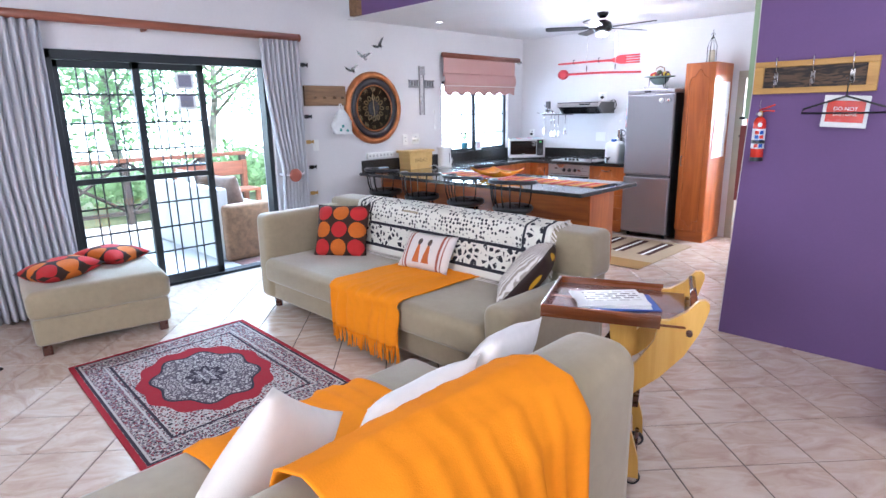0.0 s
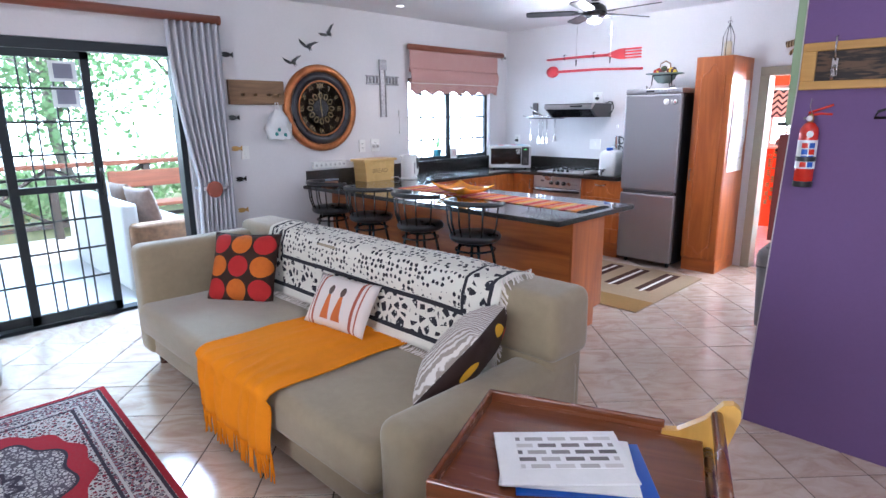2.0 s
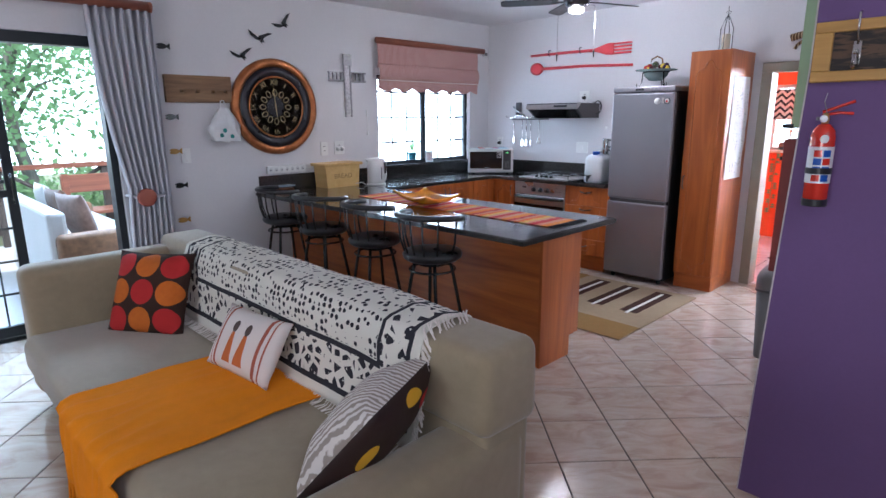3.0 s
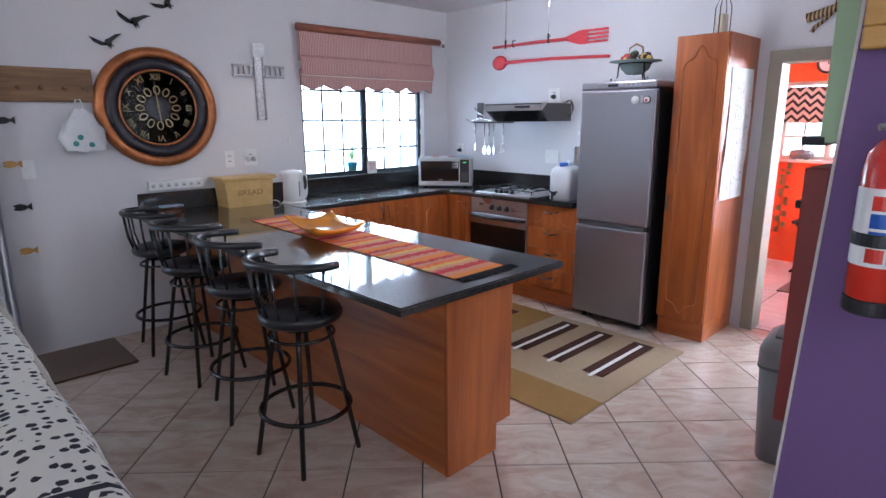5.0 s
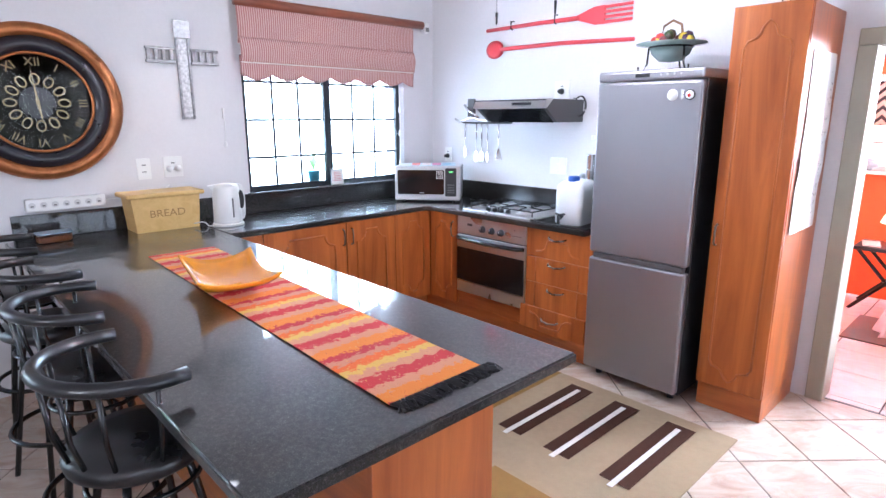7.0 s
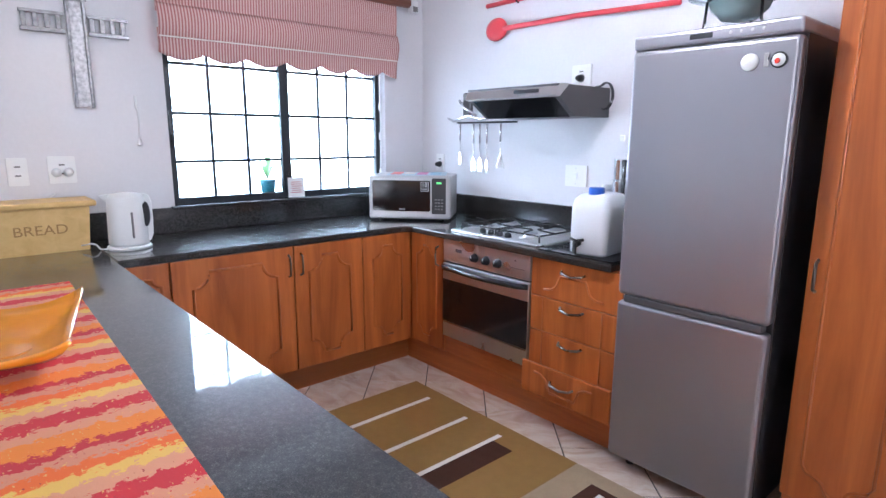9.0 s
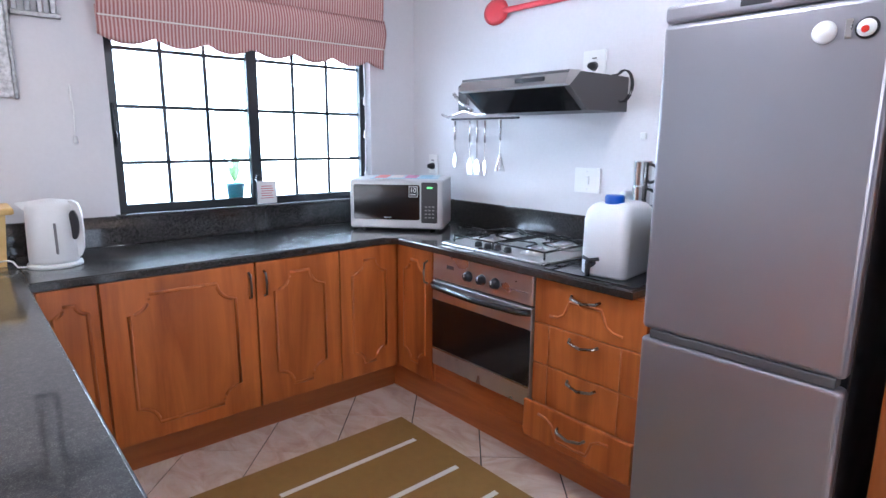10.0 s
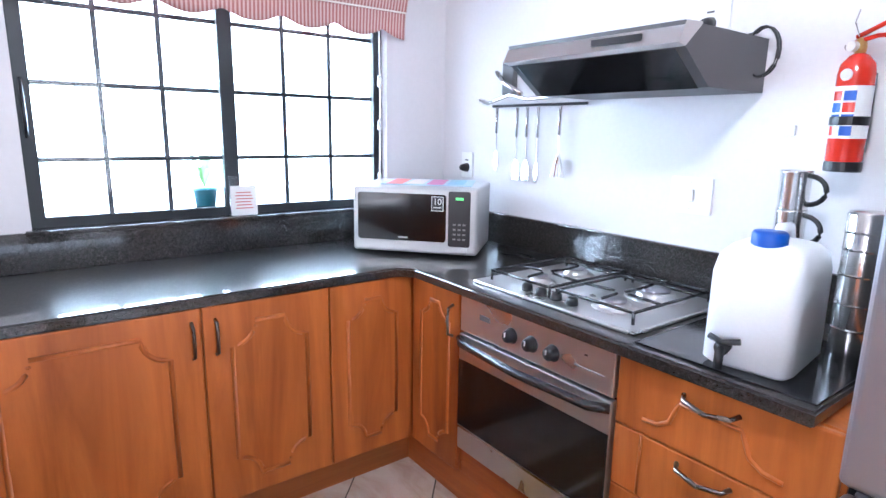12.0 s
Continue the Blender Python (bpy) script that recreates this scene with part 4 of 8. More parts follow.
part("indicator", B(-3.566, -3.556, FN - 0.0255, FN - 0.024, 0.806, 0.811), M_black, oven)

# gas hob
hob = thing("gas_hob", "stainless steel four-burner gas hob with black pan supports", "hob")
hx0, hx1, hy0, hy1 = -4.09, -3.445, 8.60, 9.06
part("hob_plate", B(hx0, hx1, hy0, hy1, CT, CT + 0.012, 0.005), M_steel, hob)
for bx, by, r in ((-3.94, 8.77, 0.036), (-3.94, 8.95, 0.045), (-3.61, 8.94, 0.062), (-3.61, 8.74, 0.045)):
    b = part("burner", L([(r * 1.5, CT + 0.012), (r * 1.45, CT + 0.016), (r, CT + 0.018), (r, CT + 0.026), (r * 0.9, CT + 0.032), (0, CT + 0.033)], 24, (bx, by, 0)), M_steel, hob, smooth=True)
    part("burner_cap", L([(r * 0.75, CT + 0.032), (r * 0.75, CT + 0.038), (0, CT + 0.04)], 20, (bx, by, 0)), M_silver, b, smooth=True)
for xa, xb in ((hx0 + 0.04, -3.785), (-3.755, hx1 - 0.04)):
    g = bmesh.new()
    z = CT + 0.045
    tube(g, [(xa, hy0 + 0.05, z), (xb, hy0 + 0.05, z), (xb, hy1 - 0.03, z), (xa, hy1 - 0.03, z)], 0.005, 6, False, True)
    for by in (8.78, 8.96):
        xm = (xa + xb) / 2
        for d in ((-1, 0), (1, 0), (0, -1), (0, 1)):
            e = (xa if d[0] < 0 else xb if d[0] > 0 else xm, by + 0.09 * d[1])
            tube(g, [(e[0], e[1], z), (xm + 0.025 * d[0], by + 0.02 * d[1], z + 0.004)], 0.0045, 6)
    for cx in (xa, xb):
        for cy in (hy0 + 0.05, hy1 - 0.03):
            tube(g, [(cx, cy, z), (cx, cy, CT + 0.012)], 0.0045, 6)
    part("pan_support", g, M_blackm, hob, smooth=True)
for k in range(4):
    part("knob", L([(0.019, CT + 0.012), (0.017, CT + 0.03), (0.012, CT + 0.036), (0, CT + 0.036)], 16, (-3.885 + k * 0.062, 8.655, 0)), M_black, hob, smooth=True)

# cooker hood
hood = thing("cooker_hood", "slim steel cooker hood with dark underside", "cooker hood")
HX0, HX1, HY0, HZ0, HZ1 = -4.10, -3.468, 8.71, 1.522, 1.675
part("hood_body", S([(HY0 + 0.02, HZ1 - 0.001), (YN, HZ1 - 0.001), (YN, HZ0), (HY0 + 0.16, HZ0), (HY0 + 0.03, HZ1 - 0.06)], HX0 + 0.004, HX1, "yz"), M_dgrey_pl, hood)
part("front_panel", S([(HY0, HZ1 - 0.055), (HY0 + 0.028, HZ1), (HY0 + 0.10, HZ1 + 0.004), (HY0 + 0.10, HZ1 - 0.002), (HY0 + 0.03, HZ1 - 0.062)], HX0, HX1 + 0.001, "yz"), M_steel, hood, "brushed steel front")
part("switch_slot", B(-3.74, -3.58, HY0 + 0.003, HY0 + 0.012, HZ1 - 0.04, HZ1 - 0.022), M_black, hood)
part("filter", S([(HY0 + 0.035, HZ1 - 0.064), (HY0 + 0.16, HZ0 - 0.002), (HY0 + 0.165, HZ0 + 0.004), (HY0 + 0.04, HZ1 - 0.058)], HX0 + 0.03, HX1 - 0.03, "yz"), M_blackglass, hood)
part("power_cord", T([(HX1 - 0.06 + 0.02 * k / 3, 9.13, HZ1 + 0.01) for k in range(3)] + [(HX1 + 0.018 + 0.045 * math.sin(a), 9.11 - 0.02 * a / 9, HZ1 - 0.045 + 0.068 * math.cos(a)) for a in [k * 0.35 - 0.6 for k in range(30)]], 0.0038, 6), M_black, hood, smooth=True)

# breakfast bar carcass
bar = thing("breakfast_bar", "cherry veneer breakfast bar base under granite top", "breakfast bar")
part("back_panel", B(XW + 0.001, -2.13, 6.30, 6.318, 0.0, CT - 0.036), M_cab_x, bar)
part("end_panel", S([(6.298, 0), (6.62, 0), (6.62, 0.14), (6.72, 0.14), (6.72, CT - 0.036), (6.298, CT - 0.036)], -2.129, -2.11, "yz"), M_cab, bar)
part("body", B(XW + 0.001, -2.13, 6.319, 6.70, 0.12, CT - 0.036), M_cab, bar)
part("plinth_board", B(FW, -2.13, 6.60, 6.618, 0, 0.12), M_cab_x, bar)

# refrigerator
fr = thing("fridge_freezer", "silver two-door fridge freezer with black sides", "refrigerator")
RX0, RX1, RY, RZ = -2.942, -2.36, 8.50, 1.795
part("cabinet", B(RX0 + 0.004, RX1 - 0.002, RY + 0.06, 9.12, 0.04, RZ - 0.03, 0.006), M_black, fr)
d1 = part("fridge_door", B(RX0, RX1, RY, RY + 0.056, 0.785, RZ - 0.055, 0.016, 4), M_silver, fr, smooth=False)
d2 = part("freezer_door", B(RX0, RX1, RY, RY + 0.056, 0.06, 0.755, 0.016, 4), M_silver, fr)
part("grip_recess", B(RX0 + 0.03, RX1 - 0.02, RY + 0.002, RY + 0.05, 0.755, 0.785, 0.004), M_dgrey_pl, fr)
part("top_panel", B(RX0, RX1, RY + 0.002, 9.12, RZ - 0.052, RZ, 0.012, 3), M_silver, fr)
part("display", B(RX0 + 0.22, RX0 + 0.30, RY + 0.0005, RY + 0.003, RZ - 0.036, RZ - 0.018), M_black, fr)
for k in range(4):
    part("button", L([(0.006, 0), (0.005, -0.003), (0, -0.003)], 10, (RX0 + 0.36 + k * 0.035, RY + 0.002, RZ - 0.026), "y"), M_steel, fr)
for x in (RX0 + 0.06, RX1 - 0.06):
    part("foot", L([(0.02, 0), (0.02, 0.045), (0, 0.045)], 12, (x, RY + 0.1, 0)), M_black, fr)
mg = whole("fridge_magnet", L([(0, -0.012), (0.024, -0.01), (0.028, -0.003), (0.028, 0)], 20, (RX1 - 0.15, RY, 1.665), "y"), M_white_pl, "round white fridge magnet", "magnet", smooth=True)
whole("fridge_magnet", B(RX1 - 0.105, RX1 - 0.09, RY - 0.008, RY, 1.645, 1.69, 0.003), M_steel, "small steel fridge magnet", "magnet")
mg = thing("fridge_magnet", "round white and red fridge magnet", "magnet")
part("disc", L([(0, -0.012), (0.018, -0.011), (0.024, -0.004), (0.024, 0)], 20, (RX1 - 0.06, RY, 1.665), "y"), M_white_pl, mg, smooth=True)
part("red_mark", L([(0, -0.015), (0.008, -0.014), (0.009, -0.0115)], 12, (RX1 - 0.062, RY, 1.662), "y"), M_red, mg)
part("dark_rim", L([(0.022, -0.008), (0.0255, -0.005), (0.0255, 0)], 20, (RX1 - 0.06, RY, 1.665), "y"), M_black, mg)

# tall cupboard
tc_ = thing("tall_cupboard", "tall narrow cherry veneer cupboard", "cupboard")
TX0, TX1, TY, TZH = -2.302, -1.966, 8.625, 2.068
part("body", B(TX0, TX1, TY + 0.02, YN - 0.004, 0.13, TZH, 0.002, 1), M_cab, tc_)
part("plinth_board", B(TX0 + 0.004, TX1 - 0.004, TY + 0.03, YN - 0.006, 0, 0.13), M_cab_x, tc_)
d = part("door", B(TX0 + 0.002, TX1 - 0.002, TY, TY + 0.018, 0.14, TZH - 0.002, 0.004), M_cab, tc_)
xm, hw = (TX0 + TX1) / 2, 0.105
arch = [(-1.0, 0.0), (-0.86, 0.035), (-0.57, 0.045), (-0.38, 0.06), (-0.24, 0.10), (0.0, 0.125), (0.24, 0.10), (0.38, 0.06), (0.57, 0.045), (0.86, 0.035), (1.0, 0.0)]
pts = [(xm + hw * a, TZH - 0.20 + b) for a, b in arch] + [(xm - hw * a, 0.285 - b * 0.8) for a, b in arch]
part("moulding", tube(bmesh.new(), [(a, TY, b) for a, b in pts], 0.006, 6, False, True), M_cab, d, smooth=True)
part("handle", T([(TX0 + 0.03, TY, 0.91), (TX0 + 0.03, TY - 0.025, 0.92), (TX0 + 0.03, TY - 0.027, 0.98), (TX0 + 0.03, TY - 0.022, 1.01), (TX0 + 0.03, TY, 1.02)], 0.006, 8), M_pull, d, "smoked chrome bow handle", True)

# ---- living room furniture ----


def soft_box(x0, x1, y0, y1, z0, z1, r, sag=0.0, seed=0):
    """An upholstered block with rounded edges and slightly slack faces."""
    bm = bmesh.new()
    n = 8
    r0 = bmesh.ops.create_cube(bm, size=1.0)
    bmesh.ops.subdivide_edges(bm, edges=bm.edges, cuts=n, use_grid_fill=True)
    w, d, h = x1 - x0, y1 - y0, z1 - z0
    r = min(r, 0.45 * min(w, d, h))

    def spread(c, size):
        i = round((c + 0.5) * (n + 1))
        inner = size - 2 * r
        return (0, 0.28 * r, 0.62 * r, r, r + inner / 3, r + inner * 2 / 3, size - r, size - 0.62 * r, size - 0.28 * r, size)[i] - size / 2
    for v in bm.verts:
        p = Vector((spread(v.co.x, w), spread(v.co.y, d), spread(v.co.z, h)))
        q = Vector((max(-w / 2 + r, min(w / 2 - r, p.x)), max(-d / 2 + r, min(d / 2 - r, p.y)), max(-h / 2 + r, min(h / 2 - r, p.z))))
        k = p - q
        if k.length > 1e-6:
            p = q + k.normalized() * r
        b = noise.noise(Vector((p.x * 2.3 + seed, p.y * 2.3, p.z * 2.3))) * 0.010
        if sag and v.co.z > 0.4:
            p.z += sag * (1 - (2 * v.co.x) ** 2) * (1 - (2 * v.co.y) ** 2)
        nrm = k.normalized() if k.length > 1e-6 else Vector((0, 0, 0))
        v.co = p + nrm * b + Vector(((x0 + x1) / 2, (y0 + y1) / 2, (z0 + z1) / 2))
    return bm


def sofa_a():
    s = thing("sofa", "khaki microfibre sofa with high back and throws", "sofa")
    X0, X1, Y0, Y1 = -3.87, -1.19, 3.98, 4.98
    part("base", soft_box(X0 + 0.03, X1 - 0.02, Y0 + 0.03, Y1 - 0.02, 0.09, 0.27, 0.03, 0, 1), M_sofa, s, smooth=True)
    part("seat_cushion", soft_box(X0 + 0.16, X1 - 0.20, Y0 - 0.04, Y1 - 0.22, 0.25, 0.44, 0.055, 0.012, 2), M_sofa, s, smooth=True)
    part("backrest", soft_box(X0 + 0.02, X1 + 0.012, Y1 - 0.27, Y1, 0.57, 0.86, 0.05, 0.0, 3), M_sofa, s, smooth=True)
    part("lower_back", soft_box(X0 + 0.03, X1 - 0.01, Y1 - 0.26, Y1 - 0.01, 0.09, 0.60, 0.04, 0.0, 12), M_sofa, s, smooth=True)
    part("high_arm", soft_box(X0, X0 + 0.20, Y0, Y1 - 0.02, 0.09, 0.80, 0.06, 0.0, 4), M_sofa, s, smooth=True)
    part("low_arm", soft_box(X1 - 0.22, X1, Y0 + 0.0, Y1 - 0.03, 0.06, 0.565, 0.065, 0.0, 5), M_sofa, s, smooth=True)
    for x in (X0 + 0.11, X1 - 0.11):
        for y in (Y0 + 0.10, Y1 - 0.10):
            part("foot", L([(0.028, 0), (0.034, 0.09), (0, 0.09)], 12, (x, y, 0)), M_mahog_d, s)
    return s


sofa_a()


def sofa_b():
    s = thing("sofa", "khaki microfibre sofa seen from behind with orange throw", "sofa")
    X0, X1, Y0, Y1 = -1.42, -0.205, 0.80, 3.47
    part("base", soft_box(X0 + 0.04, X1 - 0.02, Y0, Y1 - 0.03, 0.08, 0.27, 0.03, 0, 6), M_sofa, s, smooth=True)
    part("seat_cushion", soft_box(X0, X1 - 0.22, Y0 + 0.2, Y1 + 0.03, 0.25, 0.435, 0.055, 0.012, 7), M_sofa, s, smooth=True)
    part("backrest", soft_box(X1 - 0.27, X1, Y0, Y1 - 0.08, 0.08, 0.885, 0.10, 0, 8), M_sofa, s, smooth=True)
    part("arm", soft_box(X0 + 0.1, X1 - 0.05, Y0 - 0.05, Y0 + 0.18, 0.08, 0.57, 0.06, 0, 9), M_sofa, s, smooth=True)
    for x in (X0 + 0.12, X1 - 0.1):
        for y in (Y0 + 0.1, Y1 - 0.12):
            part("foot", L([(0.028, 0), (0.034, 0.08), (0, 0.08)], 12, (x, y, 0)), M_mahog_d, s)
    return s


sofa_b()

ot = thing("ottoman", "khaki microfibre ottoman with low dark feet", "ottoman")
part("base", soft_box(-4.76, -3.93, 2.43, 3.29, 0.07, 0.27, 0.035, 0, 10), M_sofa, ot, smooth=True)
part("cushion", soft_box(-4.77, -3.91, 2.41, 3.31, 0.255, 0.455, 0.06, 0.012, 11), M_sofa, ot, smooth=True)
for x in (-4.68, -3.98):
    for y in (2.49, 3.23):
        part("foot", B(x - 0.03, x + 0.03, y - 0.03, y + 0.03, 0, 0.08, 0.004), M_mahog_d, ot)
ot.matrix_basis = pose(-4.345, 2.87, 0, 0, 0, -7) @ pose(4.345, -2.86, 0)


def fold_cloth(profile, y0, y1, along, name, label, material, seed, nu=46, nv=40, rip=0.012, thick=0.006, fringe=0, width_wave=0.015, folds=0.0):
    """Cloth draped along a profile of (p, z) points; along is 'x' or 'y', the axis of its width y0 to y1."""
    lens = [0]
    for a, b in zip(profile, profile[1:]):
        lens.append(lens[-1] + math.hypot(b[0] - a[0], b[1] - a[1]))

    def at(s):
        s *= lens[-1]
        for k in range(len(profile) - 1):
            if s <= lens[k + 1] or k == len(profile) - 2:
                f = (s - lens[k]) / (lens[k + 1] - lens[k])
                return [profile[k][i] + (profile[k + 1][i] - profile[k][i]) * f for i in (0, 1)], [profile[k + 1][i] - profile[k][i] for i in (0, 1)]

    def f(u, v):
        (p, z), d = at(v)
        ln = math.hypot(*d) or 1
        nrm = (-d[1] / ln, d[0] / ln)
        if nrm[1] < 0 and abs(nrm[1]) > 0.3:
            nrm = (-nrm[0], -nrm[1])
        w = y0 + (y1 - y0) * u
        k = noise.noise(Vector((u * 4.5 + seed, v * 3.0, seed))) * rip + noise.noise(Vector((u * 13 + seed, v * 4.0, seed))) * rip * 0.4
        steep = abs(d[1]) / ln
        k += steep * steep * noise.noise(Vector((u * 7 + seed, seed, 0))) * rip * 1.6
        if folds:
            q = noise.noise(Vector((u * 2.5 + seed, v * 2.5, 3.0)))
            drop = min(1.0, max(0.0, (v - 0.48) / 0.3))
            k += folds * (0.5 + 0.5 * math.sin(6.283 * (u * 6.5 + v * 0.8 + q * 1.1))) ** 2 * (0.08 + 0.92 * drop)
        k = max(k, -0.004) + 0.006
        w += noise.noise(Vector((seed, v * 4, u))) * width_wave
        return (p + nrm[0] * k, w, z + nrm[1] * k) if along == "y" else (w, p + nrm[0] * k, z + nrm[1] * k)
    ob = thing(name, label, "throw")
    part("cloth", sheet(f, nu, nv, thick), material, ob, smooth=True)
    if fringe:
        rng = random.Random(seed)
        g = bmesh.new()
        n = fringe
        for k in range(n):
            u = (k + 0.5) / n
            a = Vector(f(u, 1.0))
            b = a + Vector((rng.uniform(-0.012, 0.012), rng.uniform(-0.012, 0.012), -0.095 - rng.random() * 0.025))
            tube(g, [a, a * 0.75 + b * 0.25, (a + b) / 2 + Vector((rng.uniform(-0.006, 0.006), 0, 0)), b], 0.0062, 6, r_end=0.004)
        part("fringe", g, material, ob, smooth=True)
    return ob


# orange throw over the seat of the bar-side sofa, hanging down its front
fold_cloth([(4.70, 0.452), (4.30, 0.462), (4.05, 0.458), (3.935, 0.452), (3.895, 0.41), (3.886, 0.27), (3.886, 0.165)], -2.70, -2.0, "x", "throw_blanket",
           "bright orange wool throw with knotted fringe on sofa seat", M_throw, 3, fringe=58, rip=0.012, folds=0.016, nu=80)
# orange throw over the seat and another over the back of the near sofa
fold_cloth([(-0.52, 0.452), (-0.9, 0.46), (-1.25, 0.458), (-1.385, 0.445), (-1.418, 0.38), (-1.415, 0.20)], 2.39, 3.145, "y", "throw_blanket",
           "bright orange wool throw across the sofa seat", M_throw, 11, rip=0.012, folds=0.010)
fold_cloth([(-0.495, 0.50), (-0.492, 0.78), (-0.445, 0.878), (-0.345, 0.908), (-0.24, 0.882), (-0.186, 0.79), (-0.176, 0.55), (-0.173, 0.22)], 2.25, 3.005, "y", "throw_blanket",
           "bright orange wool throw over the sofa back", M_throw, 21, rip=0.016, nu=90, nv=70, folds=0.030)
# spotted throw over the sofa back
sp = fold_cloth([(4.66, 0.46), (4.695, 0.60), (4.698, 0.78), (4.73, 0.862), (4.85, 0.884), (4.95, 0.862), (4.988, 0.78), (4.99, 0.50)], -3.42, -1.45, "x", "throw_blanket",
                "black and off-white spotted cotton throw on sofa back", M_spot, 31, nu=80, nv=40, rip=0.008, thick=0.004)
g = bmesh.new()
rng = random.Random(5)
for k in range(60):
    v = k / 59
    z = 0.46 + 0.42 * min(1, v * 1.25)
    y = 4.66 + 0.07 * min(1, v * 1.3) + (0.2 * max(0, v - 0.8) / 0.2)
    tube(g, [(-1.46, y, z + 0.006), (-1.445 + rng.uniform(-0.01, 0.02), y - 0.012, z - 0.01), (-1.425 + rng.uniform(-0.012, 0.012), y - 0.012, z - 0.035)], 0.0035, 4)
for k in range(110):
    x = -3.40 + 1.93 * k / 109
    tube(g, [(x, 4.655, 0.47), (x + rng.uniform(-0.01, 0.01), 4.635, 0.458), (x + rng.uniform(-0.015, 0.015), 4.60, 0.455)], 0.003, 4)
tagged(part("fringe", g, M_cream, sp), kind="stuff")

# cushions


def cushion(w, h, d, material, m, label, n=14):
    c = thing("cushion", label, "cushion", m=m)
    part("cover", pillow(w, h, d, n), material, c, smooth=True)
    return c


cushion(0.44, 0.44, 0.15, M_dots, pose(-4.29, 2.66, 0.525, 4, -3, 12), "brown cushion with red and orange discs on ottoman")
cushion(0.44, 0.40, 0.14, M_dots, pose(-4.52, 3.06, 0.52, -3, 2, 35), "brown cushion with red and orange discs on ottoman")
cushion(0.46, 0.46, 0.16, M_dots, pose(-3.36, 4.49, 0.63, 66, 0, 34), "upright brown cushion with red and orange discs on sofa")


def african_cloth():
    m, t, p = nodes_of("printed_figure_cloth")
    tc = t.nodes.new("ShaderNodeTexCoord")
    s = t.nodes.new("ShaderNodeSeparateXYZ")
    t.links.new(tc.outputs["Object"], s.inputs[0])
    ax = math_node(t, "ABSOLUTE", s.outputs[0])
    stripe = math_node(t, "LESS_THAN", math_node(t, "ABSOLUTE", math_node(t, "SUBTRACT", ax, 0.145)), 0.009)
    stripe2 = math_node(t, "LESS_THAN", math_node(t, "ABSOLUTE", math_node(t, "SUBTRACT", ax, 0.175)), 0.004)
    fx = math_node(t, "SUBTRACT", ax, 0.045)
    y = s.outputs[1]
    wid = math_node(t, "MULTIPLY_ADD", y, -0.18, 0.016)
    body = math_node(t, "MULTIPLY", math_node(t, "LESS_THAN", math_node(t, "ABSOLUTE", fx), wid), math_node(t, "MULTIPLY", math_node(t, "GREATER_THAN", y, -0.10), math_node(t, "LESS_THAN", y, 0.03)))
    dy = math_node(t, "SUBTRACT", y, 0.055)
    head = math_node(t, "LESS_THAN", math_node(t, "ADD", math_node(t, "MULTIPLY", fx, fx), math_node(t, "MULTIPLY", math_node(t, "MULTIPLY", dy, dy), 0.5)), 0.00035)
    col = mix(t, math_node(t, "MAXIMUM", stripe, stripe2), (0.72, 0.66, 0.62), (0.36, 0.10, 0.06))
    col = mix(t, body, col, (0.55, 0.14, 0.03))
    col = mix(t, head, col, (0.10, 0.07, 0.06))
    t.links.new(col, p.inputs["Base Color"])
    p.inputs["Roughness"].default_value = 0.95
    n = noise_of(t, tc.outputs["Object"], 400, 1)
    add_bump(t, p, n, 0.4, 0.001)
    return m


cushion(0.47, 0.29, 0.12, african_cloth(), pose(-2.43, 4.575, 0.585, 58, 0, 6), "white printed rectangular cushion with brown stripes on sofa")


def zebra_cloth():
    m, t, p = nodes_of("grey_wavy_cloth")
    v = coords(t, (1, 1, 1))
    w = t.nodes.new("ShaderNodeTexWave")
    t.links.new(v, w.inputs["Vector"])
    w.inputs["Scale"].default_value, w.inputs["Distortion"].default_value = 17.0, 6.0
    w.inputs["Detail"].default_value = 2.0
    r = ramp(t, [(0.35, (0.34, 0.29, 0.25)), (0.6, (0.72, 0.68, 0.64))])
    t.links.new(w.outputs["Fac"], r.inputs[0])
    t.links.new(r.outputs[0], p.inputs["Base Color"])
    p.inputs["Roughness"].default_value = 0.9
    return m


